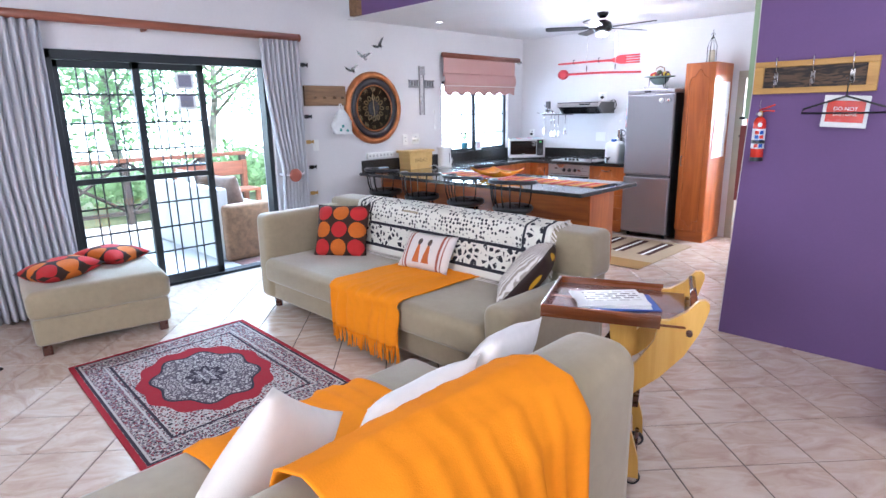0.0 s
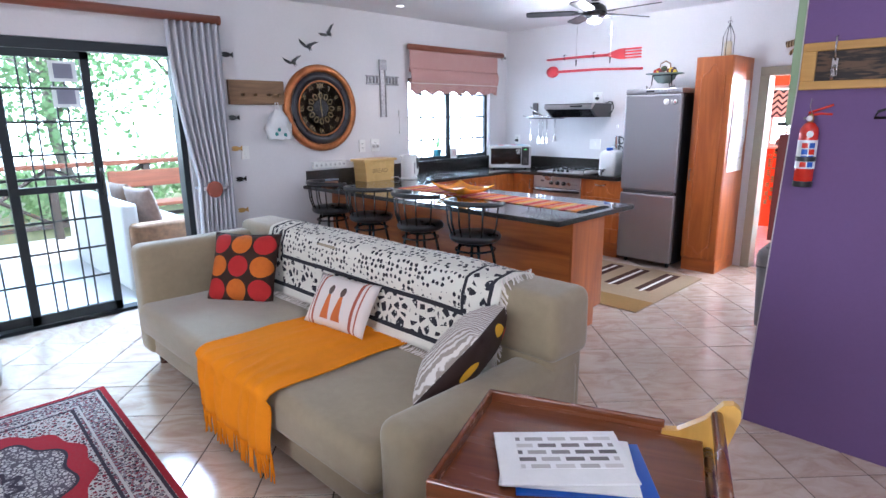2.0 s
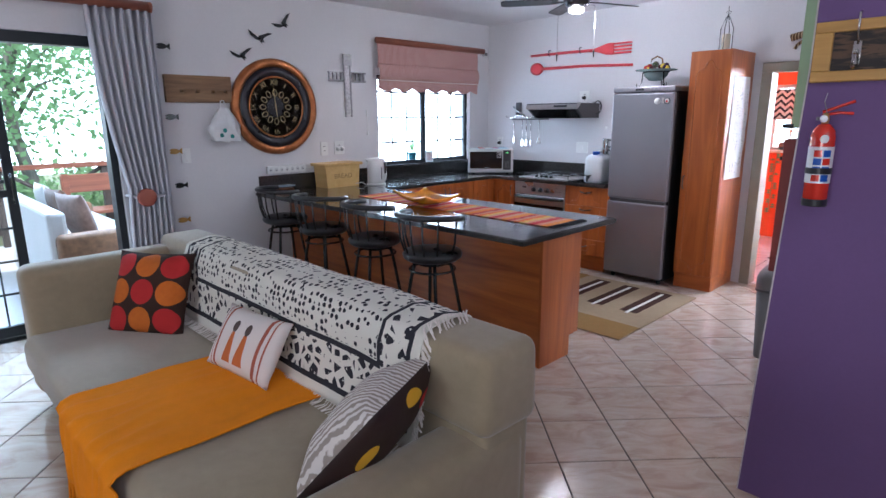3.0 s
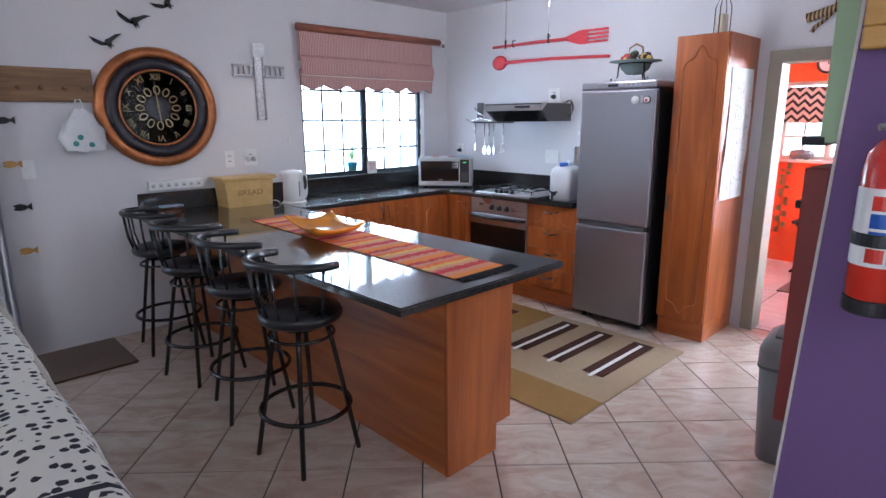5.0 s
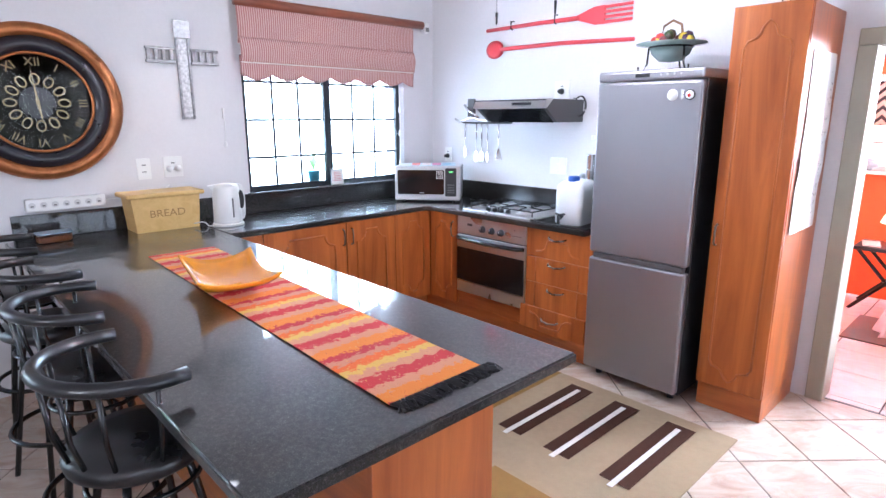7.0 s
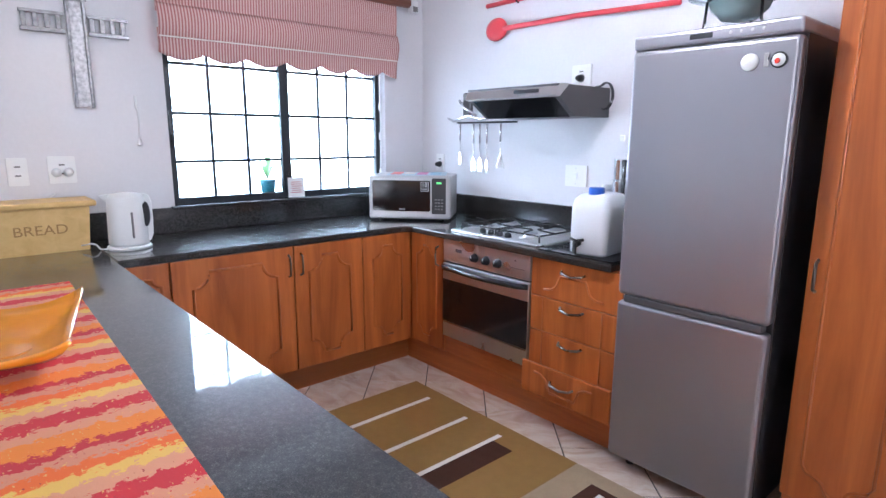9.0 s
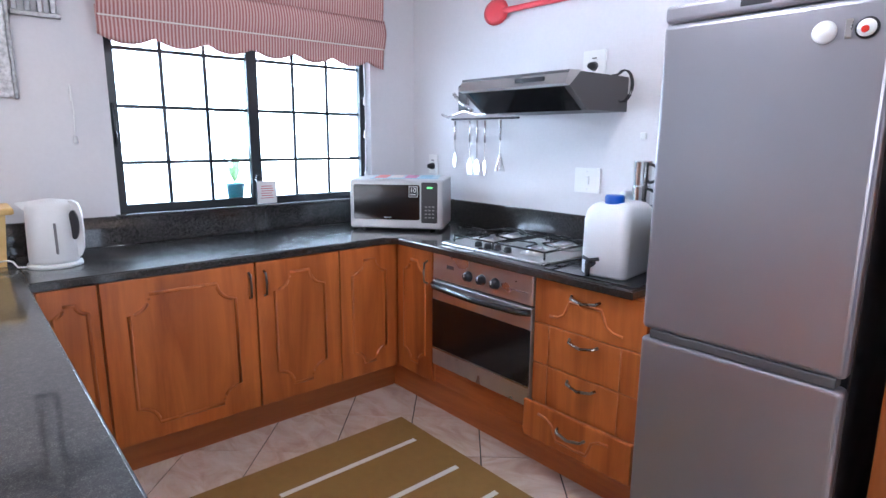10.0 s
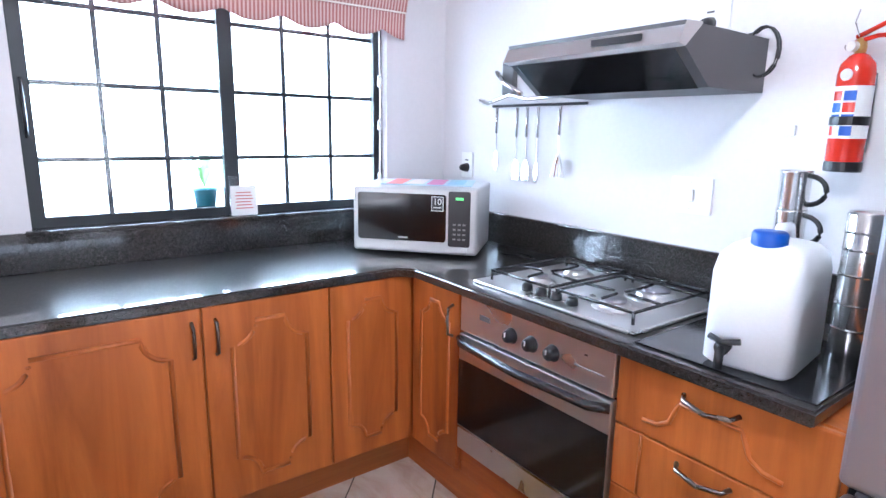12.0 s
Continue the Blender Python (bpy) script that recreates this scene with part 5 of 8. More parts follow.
def floral_brown():
    m, t, p = nodes_of("brown_applique_cloth")
    tc = t.nodes.new("ShaderNodeTexCoord")
    s = t.nodes.new("ShaderNodeSeparateXYZ")
    t.links.new(tc.outputs["Object"], s.inputs[0])
    x, y = s.outputs[0], s.outputs[1]

    def blob(cx, cy, rx, ry):
        a = math_node(t, "MULTIPLY", math_node(t, "SUBTRACT", x, cx), 1 / rx)
        b = math_node(t, "MULTIPLY", math_node(t, "SUBTRACT", y, cy), 1 / ry)
        return math_node(t, "LESS_THAN", math_node(t, "ADD", math_node(t, "MULTIPLY", a, a), math_node(t, "MULTIPLY", b, b)), 1.0)
    col = (0.028, 0.012, 0.010)
    for cx, cy, rx, ry, c in ((-0.13, 0.06, 0.022, 0.06, (0.75, 0.40, 0.02)), (-0.15, -0.04, 0.03, 0.05, (0.50, 0.02, 0.02)), (-0.10, 0.15, 0.05, 0.02, (0.50, 0.02, 0.02)),
                             (-0.16, -0.14, 0.02, 0.04, (0.72, 0.30, 0.02)), (-0.02, 0.18, 0.05, 0.012, (0.75, 0.42, 0.02)),
                             (-0.05, -0.155, 0.05, 0.022, (0.50, 0.02, 0.02)), (0.07, -0.15, 0.055, 0.018, (0.75, 0.42, 0.02)), (0.155, 0.05, 0.018, 0.06, (0.75, 0.42, 0.02)), (0.15, -0.06, 0.024, 0.045, (0.50, 0.02, 0.02))):
        col = mix(t, blob(cx, cy, rx, ry), col, c)
    t.links.new(col, p.inputs["Base Color"])
    p.inputs["Roughness"].default_value = 0.6
    n = noise_of(t, tc.outputs["Object"], 30, 2)
    add_bump(t, p, n, 0.3, 0.003)
    return m


cz = thing("cushion", "cushion with wavy grey front and dark brown applique back", "cushion", m=pose(-1.48, 4.50, 0.615, 50, 0, -66))
half = pillow(0.43, 0.43, 0.21, 16)
half.normal_update()
for f in half.faces:
    f.material_index = 0 if f.calc_center_median().z > 0 else 1
part("cover", half, [zebra_cloth(), floral_brown()], cz, smooth=True)
cushion(0.46, 0.46, 0.16, M_white_cloth, pose(-0.66, 3.16, 0.68, 62, 0, -78) @ pose(0, 0, 0, 0, 0, 12), "white cushion with thin black stitching on sofa")
cushion(0.46, 0.44, 0.16, M_cream, pose(-0.72, 2.36, 0.675, 72, 0, -72) @ pose(0, 0, 0, 0, 0, 38), "cream cotton cushion leaning on sofa back")
cushion(0.44, 0.44, 0.15, M_white_cloth, pose(-0.62, 2.76, 0.67, 66, 0, -88), "white cushion partly under the orange throw")

# persian rug
rug = thing("persian_rug", "red and cream patterned persian style rug", "rug")
part("woven_field", sheet(lambda u, v: (-3.645 + 1.56 * u, 2.487 + 1.20 * v - 0.06 * u, 0.010 + 0.0015 * noise.noise(Vector((u * 6, v * 6, 0)))), 24, 20, 0.008), M_persian, rug)
g = bmesh.new()
rng = random.Random(9)
for k in range(130):
    for x, s, ya in ((-3.645, -1, 2.492), (-2.085, 1, 2.432)):
        y = ya + 1.19 * k / 129
        tube(g, [(x, y, 0.008), (x + s * (0.02 + rng.random() * 0.012), y + rng.uniform(-0.006, 0.006), 0.003)], 0.002, 4)
tagged(part("fringe", g, M_cream, rug), kind="stuff")

# tea trolley
tm = pose(-0.614, 3.971, 0, 0, 0, 23)
tt = thing("tea_trolley", "mahogany tray trolley with yellow pine handles and wheels", "trolley", m=tm)


def tray(parent, u0, u1, v0, v1, z, material, name):
    tr = part(name, B(u0, u1, v0, v1, z, z + 0.012, 0.003), material, parent)
    for a in ((u0, u1 - 0.09, v0, v0 + 0.014), (u0, u1 - 0.09, v1 - 0.014, v1), (u0, u0 + 0.014, v0 + 0.014, v1 - 0.014)):
        part("rim", B(a[0], a[1], a[2], a[3], z - 0.012, z + 0.042, 0.004), material, tr)
    return tr


TZ = 0.755
tray(tt, -0.285, 0.275, -0.227, 0.227, TZ, M_mahog, "top_tray")
tray(tt, -0.36, 0.12, -0.155, 0.155, 0.36, M_mahog_d, "lower_tray")
part("push_bar", T([(0.30, -0.20, TZ + 0.085), (0.30, 0.20, TZ + 0.085)], 0.014, 12), M_mahog, tt, smooth=True)
part("cross_rail", T([(0.288, -0.245, TZ - 0.012), (0.288, 0.245, TZ - 0.012)], 0.012, 10), M_mahog_d, tt, smooth=True)
for v in (-0.226, 0.200):
    side = 1 if v < 0 else -1
    blade = [(0.352, TZ + 0.085), (0.350, TZ + 0.108), (0.335, TZ + 0.120), (0.312, TZ + 0.116), (0.275, TZ + 0.07), (0.215, TZ + 0.028), (0.18, TZ + 0.022), (0.165, TZ - 0.06), (0.105, TZ - 0.16), (0.02, TZ - 0.25), (-0.015, 0.44),
             (0.02, 0.405), (0.09, 0.45), (0.19, 0.54), (0.275, TZ - 0.11), (0.325, TZ - 0.01)]
    part("handle_blade", S(blade, v, v + 0.026, "xz"), M_pine, tt)
    w0 = v + 0.028 * side
    leg = [(-0.025, 0.46), (0.035, 0.46), (0.06, 0.36), (0.105, 0.25), (0.135, 0.14), (0.14, 0.055), (0.095, 0.055), (0.09, 0.14), (0.06, 0.24), (0.01, 0.34)]
    part("wheel_leg", S(leg, w0, w0 + 0.026, "xz"), M_pine, tt)
    part("upright", S([(-0.01, TZ - 0.002), (0.10, TZ - 0.002), (0.085, 0.60), (0.05, 0.47), (-0.01, 0.45), (0.005, 0.60)], w0 + 0.002, w0 + 0.024, "xz"), M_pine, tt)
    cy = w0 + 0.013 + 0.028 * side
    w = part("caster", L([(0.0, -0.012), (0.012, -0.012), (0.026, -0.009), (0.033, -0.011), (0.036, 0), (0.033, 0.011), (0.026, 0.009), (0.012, 0.012), (0, 0.012)], 22, (0.112, cy, 0.036), "y"), M_black, tt, smooth=True)
    part("hub", L([(0.0, -0.014), (0.024, -0.0125), (0.024, 0.0125), (0, 0.014)], 18, (0.112, cy, 0.036), "y"), M_chrome, w, smooth=True)
    part("axle", T([(0.112, cy, 0.038), (0.116, w0 + 0.013, 0.058)], 0.006, 6), M_chrome, tt)
    part("brace", S([(0.02, TZ - 0.1), (0.05, TZ - 0.13), (-0.30, 0.08), (-0.34, 0.08)], w0 + 0.03 * side, w0 + 0.03 * side + 0.02, "xz"), M_mahog_d, tt)
    part("caster", L([(0.0, -0.012), (0.03, -0.012), (0.036, 0), (0.03, 0.012), (0, 0.012)], 20, (-0.32, w0 + 0.013, 0.036), "y"), M_black, tt, smooth=True)
    part("caster_stem", T([(-0.32, w0 + 0.013, 0.04), (-0.32, w0 + 0.013, 0.09)], 0.008), M_chrome, tt)
part("cross_rail", T([(0.115, -0.18, 0.075), (0.115, 0.18, 0.075)], 0.01, 10), M_mahog_d, tt)


def print_page():
    m, t, p = nodes_of("brochure_print")
    tc = t.nodes.new("ShaderNodeTexCoord")
    mp = t.nodes.new("ShaderNodeMapping")
    t.links.new(tc.outputs["Object"], mp.inputs[0])
    br = t.nodes.new("ShaderNodeTexBrick")
    t.links.new(mp.outputs[0], br.inputs["Vector"])
    br.inputs["Scale"].default_value = 9
    br.inputs["Mortar Size"].default_value = 0.06
    br.inputs["Color1"].default_value = (0.045, 0.035, 0.035, 1)
    br.inputs["Color2"].default_value = (0.62, 0.60, 0.58, 1)
    br.inputs["Mortar"].default_value = (0.80, 0.80, 0.80, 1)
    t.links.new(br.outputs["Color"], p.inputs["Base Color"])
    p.inputs["Roughness"].default_value = 0.35
    return m


M_page = print_page()
mz = thing("magazines", "loose stack of white printed magazines on trolley", "magazines", m=tm @ pose(-0.012, -0.012, TZ + 0.013, 0, 0, 17))
for k, (dx, dy, rz, mt) in enumerate(((0.02, -0.02, 0, M_blue), (-0.01, -0.008, -4, M_paper), (-0.02, 0.004, 5, M_paper))):
    o = part("magazine", B(-0.15, 0.15, -0.105, 0.105, k * 0.006, k * 0.006 + 0.005, 0.001, 1), mt, mz)
    o.matrix_basis = pose(dx, dy, 0, 0, 0, rz)
o = part("cover_print", B(-0.10, 0.13, -0.05, 0.085, 0.0172, 0.0184), M_page, mz, "dark and pale picture blocks")
o.matrix_basis = pose(-0.02, 0.004, 0, 0, 0, 5)

# curtain rail and curtains
rod = thing("curtain_pole", "long red-brown wooden curtain pole with brackets", "curtain pole")
part("pole", T([(XW + 0.10, 2.0, 2.353), (XW + 0.10, 5.185, 2.353)], 0.036, 14), M_pole, rod, smooth=True)
part("end_cap", L([(0, -0.01), (0.03, -0.008), (0.038, 0), (0.038, 0.02)], 16, (XW + 0.10, 5.185, 2.353), "y"), M_pole, rod)
for y in (2.3, 3.7, 5.05):
    part("bracket", B(XW, XW + 0.1, y - 0.012, y + 0.012, 2.303, 2.328, 0.003), M_pole, rod)


def curtain(y_top, y_mid, y_bot, ztie, seed, label, folds=8):
    def f(u, v):
        z = 2.32 - 2.30 * v
        if v < 0.57:
            k = (v / 0.57) ** 1.8
            a = [y_top[i] + (y_mid[i] - y_top[i]) * k for i in (0, 1)]
        else:
            k = ((v - 0.57) / 0.43) ** 0.8
            a = [y_mid[i] + (y_bot[i] - y_mid[i]) * k for i in (0, 1)]
        w = a[1] - a[0]
        ph = u * folds * 2 * math.pi + 0.6 * noise.noise(Vector((u * 3 + seed, v * 1.5, 0)))
        x = XW + 0.10 + min(0.035, 0.10 * w) * math.sin(ph) + 0.012 * noise.noise(Vector((u * 9, v * 3, seed)))
        return (x, a[0] + w * u, z)
    c = thing("curtain", label, "curtain")
    part("drape", sheet(f, folds * 12, 34, 0.003), M_curtain, c, smooth=True)
    return c


c = curtain((4.755, 5.20), (4.895, 5.20), (4.85, 5.20), 0.98, 1, "grey curtain gathered by a round terracotta tie-back")
part("tie_back", T([(XW + 0.045, 4.89, 0.97), (XW + 0.16, 4.93, 0.96), (XW + 0.165, 5.09, 0.96), (XW + 0.04, 5.20, 0.97)], 0.014, 8), M_curtain, c, smooth=True)
part("button", L([(0, 0.014), (0.055, 0.012), (0.07, 0.004), (0.07, -0.008), (0, -0.01)], 26, (XW + 0.19, 4.99, 0.958), "x"), M_terra, c, "round terracotta disc", True)
curtain((2.05, 2.93), (2.15, 2.90), (2.2, 2.95), 0.98, 2, "long pale grey curtain hanging in full folds", 14)

# ---- bar stools ----
st = thing("bar_stool", "black steel bar stool with round vinyl seat and curved back", "stool", "stools at the breakfast bar", pose(-2.73, 5.975, 0, 0, 0, 8))
part("seat", L([(0.0, 0.665), (0.165, 0.665), (0.185, 0.68), (0.19, 0.70), (0.18, 0.72), (0.12, 0.733), (0, 0.735)], 36), M_vinyl, st, smooth=True)
part("swivel_plate", L([(0.09, 0.63), (0.10, 0.665), (0, 0.665)], 20), M_blackm, st)
for k in range(4):
    a = radians(45 + 90 * k)
    c, s = math.cos(a), math.sin(a)
    part("leg", T([(0.11 * c, 0.11 * s, 0.655), (0.135 * c, 0.135 * s, 0.55), (0.235 * c, 0.235 * s, 0.0)], 0.0115, 8), M_blackm, st, smooth=True)
part("foot_ring", T([(0.205 * math.cos(k * math.pi / 18), 0.205 * math.sin(k * math.pi / 18), 0.245) for k in range(36)], 0.011, 8, True), M_blackm, st, smooth=True)
part("upper_ring", T([(0.145 * math.cos(k * math.pi / 14), 0.145 * math.sin(k * math.pi / 14), 0.60) for k in range(28)], 0.008, 8, True), M_blackm, st, smooth=True)
arc = [(-0.215 * math.cos(radians(a)) * 1.0, -0.215 * math.sin(radians(a)), 0.945 + 0.012 * math.sin(radians(a))) for a in range(-12, 193, 12)]
part("back_rail", T(arc, 0.019, 10), M_vinyl, st, "padded curved back rail", True)
for a in (8, 42, 68, 90, 112, 138, 172):
    c, s = math.cos(radians(a)), math.sin(radians(a))
    part("spindle", T([(-0.165 * c, -0.165 * s, 0.685), (-0.20 * c, -0.20 * s, 0.80), (-0.213 * c, -0.213 * s, 0.94)], 0.0065, 6), M_blackm, st, smooth=True)
for x, y, r in ((-3.35, 6.0, -10), (-3.97, 5.98, 14), (-4.60, 6.0, -6)):
    copy_thing(st, pose(x, y, 0, 0, 0, r))

# ---- things on the worktop ----
rn = thing("table_runner", "handwoven red and orange striped table runner with black fringe", "table runner")
part("cloth", sheet(lambda u, v: (-2.13 - 1.99 * u, 6.37 + 0.32 * v + 0.06 * u, CT + 0.003 + 0.0015 * noise.noise(Vector((u * 14, v * 5, 0)))), 40, 10, 0.002), M_runner, rn)
g = bmesh.new()
rng = random.Random(2)
for k in range(60):
    y = 6.373 + 0.345 * k / 59
    tube(g, [(-2.132, y, CT + 0.004), (-2.11 + rng.uniform(-0.006, 0.006), y + rng.uniform(-0.008, 0.008), CT + 0.006), (-2.08 + rng.uniform(-0.008, 0.008), y + rng.uniform(-0.01, 0.01), CT + 0.003)], 0.0032, 4)
part("fringe", g, M_black, rn)
M_dish = plain("orange_glaze", (0.92, 0.33, 0.015), 0.18, 0, 0.12, 7, 60, 0.05, 0.6, 0.4)


def dish_f(u, v):
    a, b = 2 * u - 1, 2 * v - 1
    r = max(abs(a), abs(b))
    lift = 0.050 * r ** 3 + 0.035 * (abs(a) * abs(b)) ** 2.2
    return (a * 0.25 * (1 - 0.10 * (1 - b * b)), b * 0.150 * (1 - 0.10 * (1 - a * a)), 0.010 + lift)


ds = thing("ceramic_dish", "square orange glazed dish with upturned corners", "dish", m=pose(-3.36, 6.51, CT + 0.008, 0, 0, -12))
part("bowl", sheet(dish_f, 16, 16, 0.008), M_dish, ds, smooth=True)
part("foot_ring", L([(0.05, 0), (0.055, 0.004), (0.05, 0.014), (0.0, 0.014)], 24), M_dish, ds)

bb = thing("bread_bin", "pale wooden bread bin with carved lettering", "bread bin", m=Matrix.LocRotScale((-4.885, 6.752, CT), Euler((0, 0, radians(90))), (1.1, 1.0, 1.0)))
part("body", S([(-0.165, 0), (0.165, 0), (0.18, 0.205), (-0.18, 0.205)], -0.10, 0.10, "xz"), M_bread, bb)
part("lid", B(-0.205, 0.205, -0.12, 0.12, 0.205, 0.232, 0.008), M_bread, bb)
words("lettering", "BREAD", 0.062, plain("burnt_lettering", (0.36, 0.20, 0.06), 0.6), pose(0, -0.1005, 0.105, 90, 0, 0), bb)

kt = thing("electric_kettle", "white plastic electric kettle with black oval grip hole", "kettle", m=Matrix.LocRotScale((-4.70, 7.085, CT), Euler((0, 0, radians(74))), (1.05, 1.05, 1.06)))
part("base", L([(0.088, 0), (0.092, 0.004), (0.090, 0.014), (0.08, 0.018), (0, 0.018)], 32), M_white_pl, kt, smooth=True)
jug = part("jug", L([(0.080, 0.0185), (0.083, 0.03), (0.080, 0.15), (0.076, 0.225), (0.066, 0.244), (0.02, 0.252), (0, 0.252)], 36), M_white_pl, kt, smooth=True)
D_OUT = [(0.045, 0.030), (0.088, 0.032), (0.100, 0.06), (0.104, 0.13), (0.102, 0.20), (0.094, 0.232), (0.075, 0.245), (0.045, 0.245)]
part("handle", S(D_OUT, -0.020, 0.020, "xz"), M_white_pl, jug)
OVAL = [(0.078 + 0.017 * math.cos(k * math.pi / 10), 0.155 + 0.055 * math.sin(k * math.pi / 10)) for k in range(20)]
part("grip", S(OVAL, -0.0405, 0.0225, "xz"), M_black, jug, "black oval grip inlay")
part("water_gauge", B(0.020, 0.029, -0.083, -0.076, 0.055, 0.17, 0.003), M_grey_pl, jug)
part("spout", S([(-0.060, 0.195), (-0.078, 0.215), (-0.102, 0.240), (-0.060, 0.246)], -0.020, 0.020, "xz"), M_white_pl, jug)
part("cord", T([(-0.085, -0.03, 0.006), (-0.115, -0.02, 0.006), (-0.13, -0.01, 0.026), (-0.15, 0.0, 0.03), (-0.19, 0.03, 0.02)], 0.0035, 6), M_white_pl, kt, smooth=True)

ps = thing("power_strip", "white plastic multi-socket power strip on the upstand", "power strip")
part("case", B(XW + 0.0, XW + 0.045, 6.08, 6.475, CT + 0.157, CT + 0.227, 0.006), M_white_pl, ps)
for k in range(7):
    y = 6.11 + k * 0.055
    part("socket", L([(0, 0.047), (0.016, 0.0465), (0.018, 0.044)], 14, (XW, y, CT + 0.192), "x"), plain("pale_socket", (0.62, 0.62, 0.62), 0.5), ps)
    part("holes", B(XW + 0.0455, XW + 0.048, y - 0.007, y + 0.007, CT + 0.185, CT + 0.191), M_black, ps)
part("cord", T([(XW + 0.02, 6.46, CT + 0.192), (XW + 0.03, 6.6, CT + 0.19), (XW + 0.03, 6.75, CT + 0.17), (XW + 0.03, 6.85, CT + 0.25)], 0.004, 6), M_white_pl, ps)

tb = thing("plastic_tub", "small clear plastic tub with blue lid and sachets", "tub", m=pose(-4.87, 6.17, CT, 0, 0, 5))
part("tub", S(rounded(0.10, 0.16, 0.02), 0, 0.05), M_clear, tb)
part("lid", S(rounded(0.108, 0.168, 0.02), 0.0505, 0.058), plain("pale_blue_plastic", (0.35, 0.45, 0.55), 0.3), tb)
part("sachets", B(-0.04, 0.04, -0.07, 0.07, 0.004, 0.038, 0.008), plain("orange_sachets", (0.55, 0.22, 0.10), 0.5), tb)

# microwave, standing across the corner
mw = thing("microwave_oven", "silver microwave oven with black glass door", "microwave", m=pose(-4.675, 8.80, CT, 0, 0, 41))
W_, D_, H_ = 0.525, 0.36, 0.285
part("casing", B(-W_ / 2, W_ / 2, -D_ / 2 + 0.03, D_ / 2, 0.012, H_, 0.008), M_silver_pl, mw)
fp = part("front", B(-W_ / 2, W_ / 2, -D_ / 2, -D_ / 2 + 0.029, 0.012, H_ - 0.002, 0.012, 3), M_silver_pl, mw)
part("door_glass", S(rounded(0.375, 0.195, 0.012), -D_ / 2 - 0.003, -D_ / 2 + 0.001, "xz"), M_blackglass, mw).location = (-0.052, 0, 0.16)
part("control_panel", S(rounded(0.09, 0.225, 0.008), -D_ / 2 - 0.003, -D_ / 2 + 0.001, "xz"), M_black, mw).location = (0.19, 0, 0.16)
part("display", B(0.175, 0.207, -D_ / 2 - 0.0045, -D_ / 2 - 0.003, 0.238, 0.249), M_led, mw, "small green clock display")
for r in range(4):
    for c in range(3):
        part("button", B(0.165 + c * 0.02, 0.177 + c * 0.02, -D_ / 2 - 0.0045, -D_ / 2 - 0.003, 0.075 + r * 0.02, 0.082 + r * 0.02), M_grey_pl, mw)
part("release_button", B(0.155, 0.225, -D_ / 2 - 0.003, -D_ / 2 + 0.001, 0.022, 0.045, 0.003), M_silver_pl, mw)
part("sticker", B(0.075, 0.125, -D_ / 2 - 0.0042, -D_ / 2 - 0.003, 0.19, 0.25), M_paper, mw, "small black and white warranty sticker")
part("sticker_field", B(0.078, 0.122, -D_ / 2 - 0.0048, -D_ / 2 - 0.0042, 0.193, 0.247), M_black, mw)
words("sticker_number", "10", 0.036, M_paper, pose(0.10, -D_ / 2 - 0.005, 0.228, 90, 0, 0), mw)
part("sticker_text", B(0.084, 0.116, -D_ / 2 - 0.0054, -D_ / 2 - 0.0048, 0.203, 0.207), M_paper, mw)
part("badge", B(-0.065, -0.025, -D_ / 2 - 0.0042, -D_ / 2 - 0.003, 0.073, 0.079), M_silver_pl, mw)
for x in (-0.2, 0.2):
    for y in (-0.12, 0.12):
        part("foot", L([(0.014, 0), (0.014, 0.013), (0, 0.013)], 10, (x, y, 0)), M_black, mw)
pl = thing("plastic_tablemat", "colourful printed table mat lying on the microwave", "table mat", m=mw.matrix_basis @ pose(0.02, 0.02, H_ + 0.001, 0, 0, 6))
part("mat", B(-0.19, 0.19, -0.14, 0.14, 0, 0.004), plain("mat_pale_blue", (0.42, 0.58, 0.66), 0.4), pl)
for k, c in enumerate(((0.62, 0.08, 0.07), (0.70, 0.62, 0.58), (0.55, 0.12, 0.30), (0.22, 0.48, 0.62))):
    part("printed_band", B(-0.17 + k * 0.085, -0.10 + k * 0.085, -0.13 + 0.02 * (k % 2), 0.12, 0.0041, 0.0048), plain("band_print_%s" % "abcd"[k], c, 0.4), pl)
lead = thing("power_lead", "black appliance lead curled on the worktop", "cable")
part("lead", T([(-4.42, 9.02, CT + 0.005), (-4.36, 8.99, CT + 0.005), (-4.30, 9.03, CT + 0.005), (-4.24, 8.99, CT + 0.012), (-4.20, 9.02, CT + 0.005), (-4.26, 9.06, CT + 0.005), (-4.34, 9.05, CT + 0.01)], 0.004, 6), M_black, lead, smooth=True)

# water container
wc = thing("water_container", "white plastic water container with blue cap and black tap", "container", m=pose(-3.185, 8.72, CT, 0, 0, 7))
M_poly = plain("milky_polythene", (0.84, 0.88, 0.92), 0.35, 0, 0.03, 4, 150, 0.05)
bd = bmesh.new()
prof = [(0.0, 0.86, 0.02), (0.012, 1.0, 0.03), (0.20, 1.0, 0.035), (0.235, 0.93, 0.035), (0.255, 0.74, 0.03), (0.262, 0.5, 0.02)]
rings = []
for z, k, r in prof:
    rings.append([bd.verts.new((a, b, z * 1.06)) for a, b in rounded(0.185 * k, 0.265 * k, r * 1.1, 4)])
for a, b in zip(rings, rings[1:]):
    for i in range(len(a)):
        bd.faces.new((a[i], a[(i + 1) % len(a)], b[(i + 1) % len(a)], b[i]))
bd.faces.new(rings[0][::-1])
bd.faces.new(rings[-1])
part("body", bd, M_poly, wc, smooth=True)
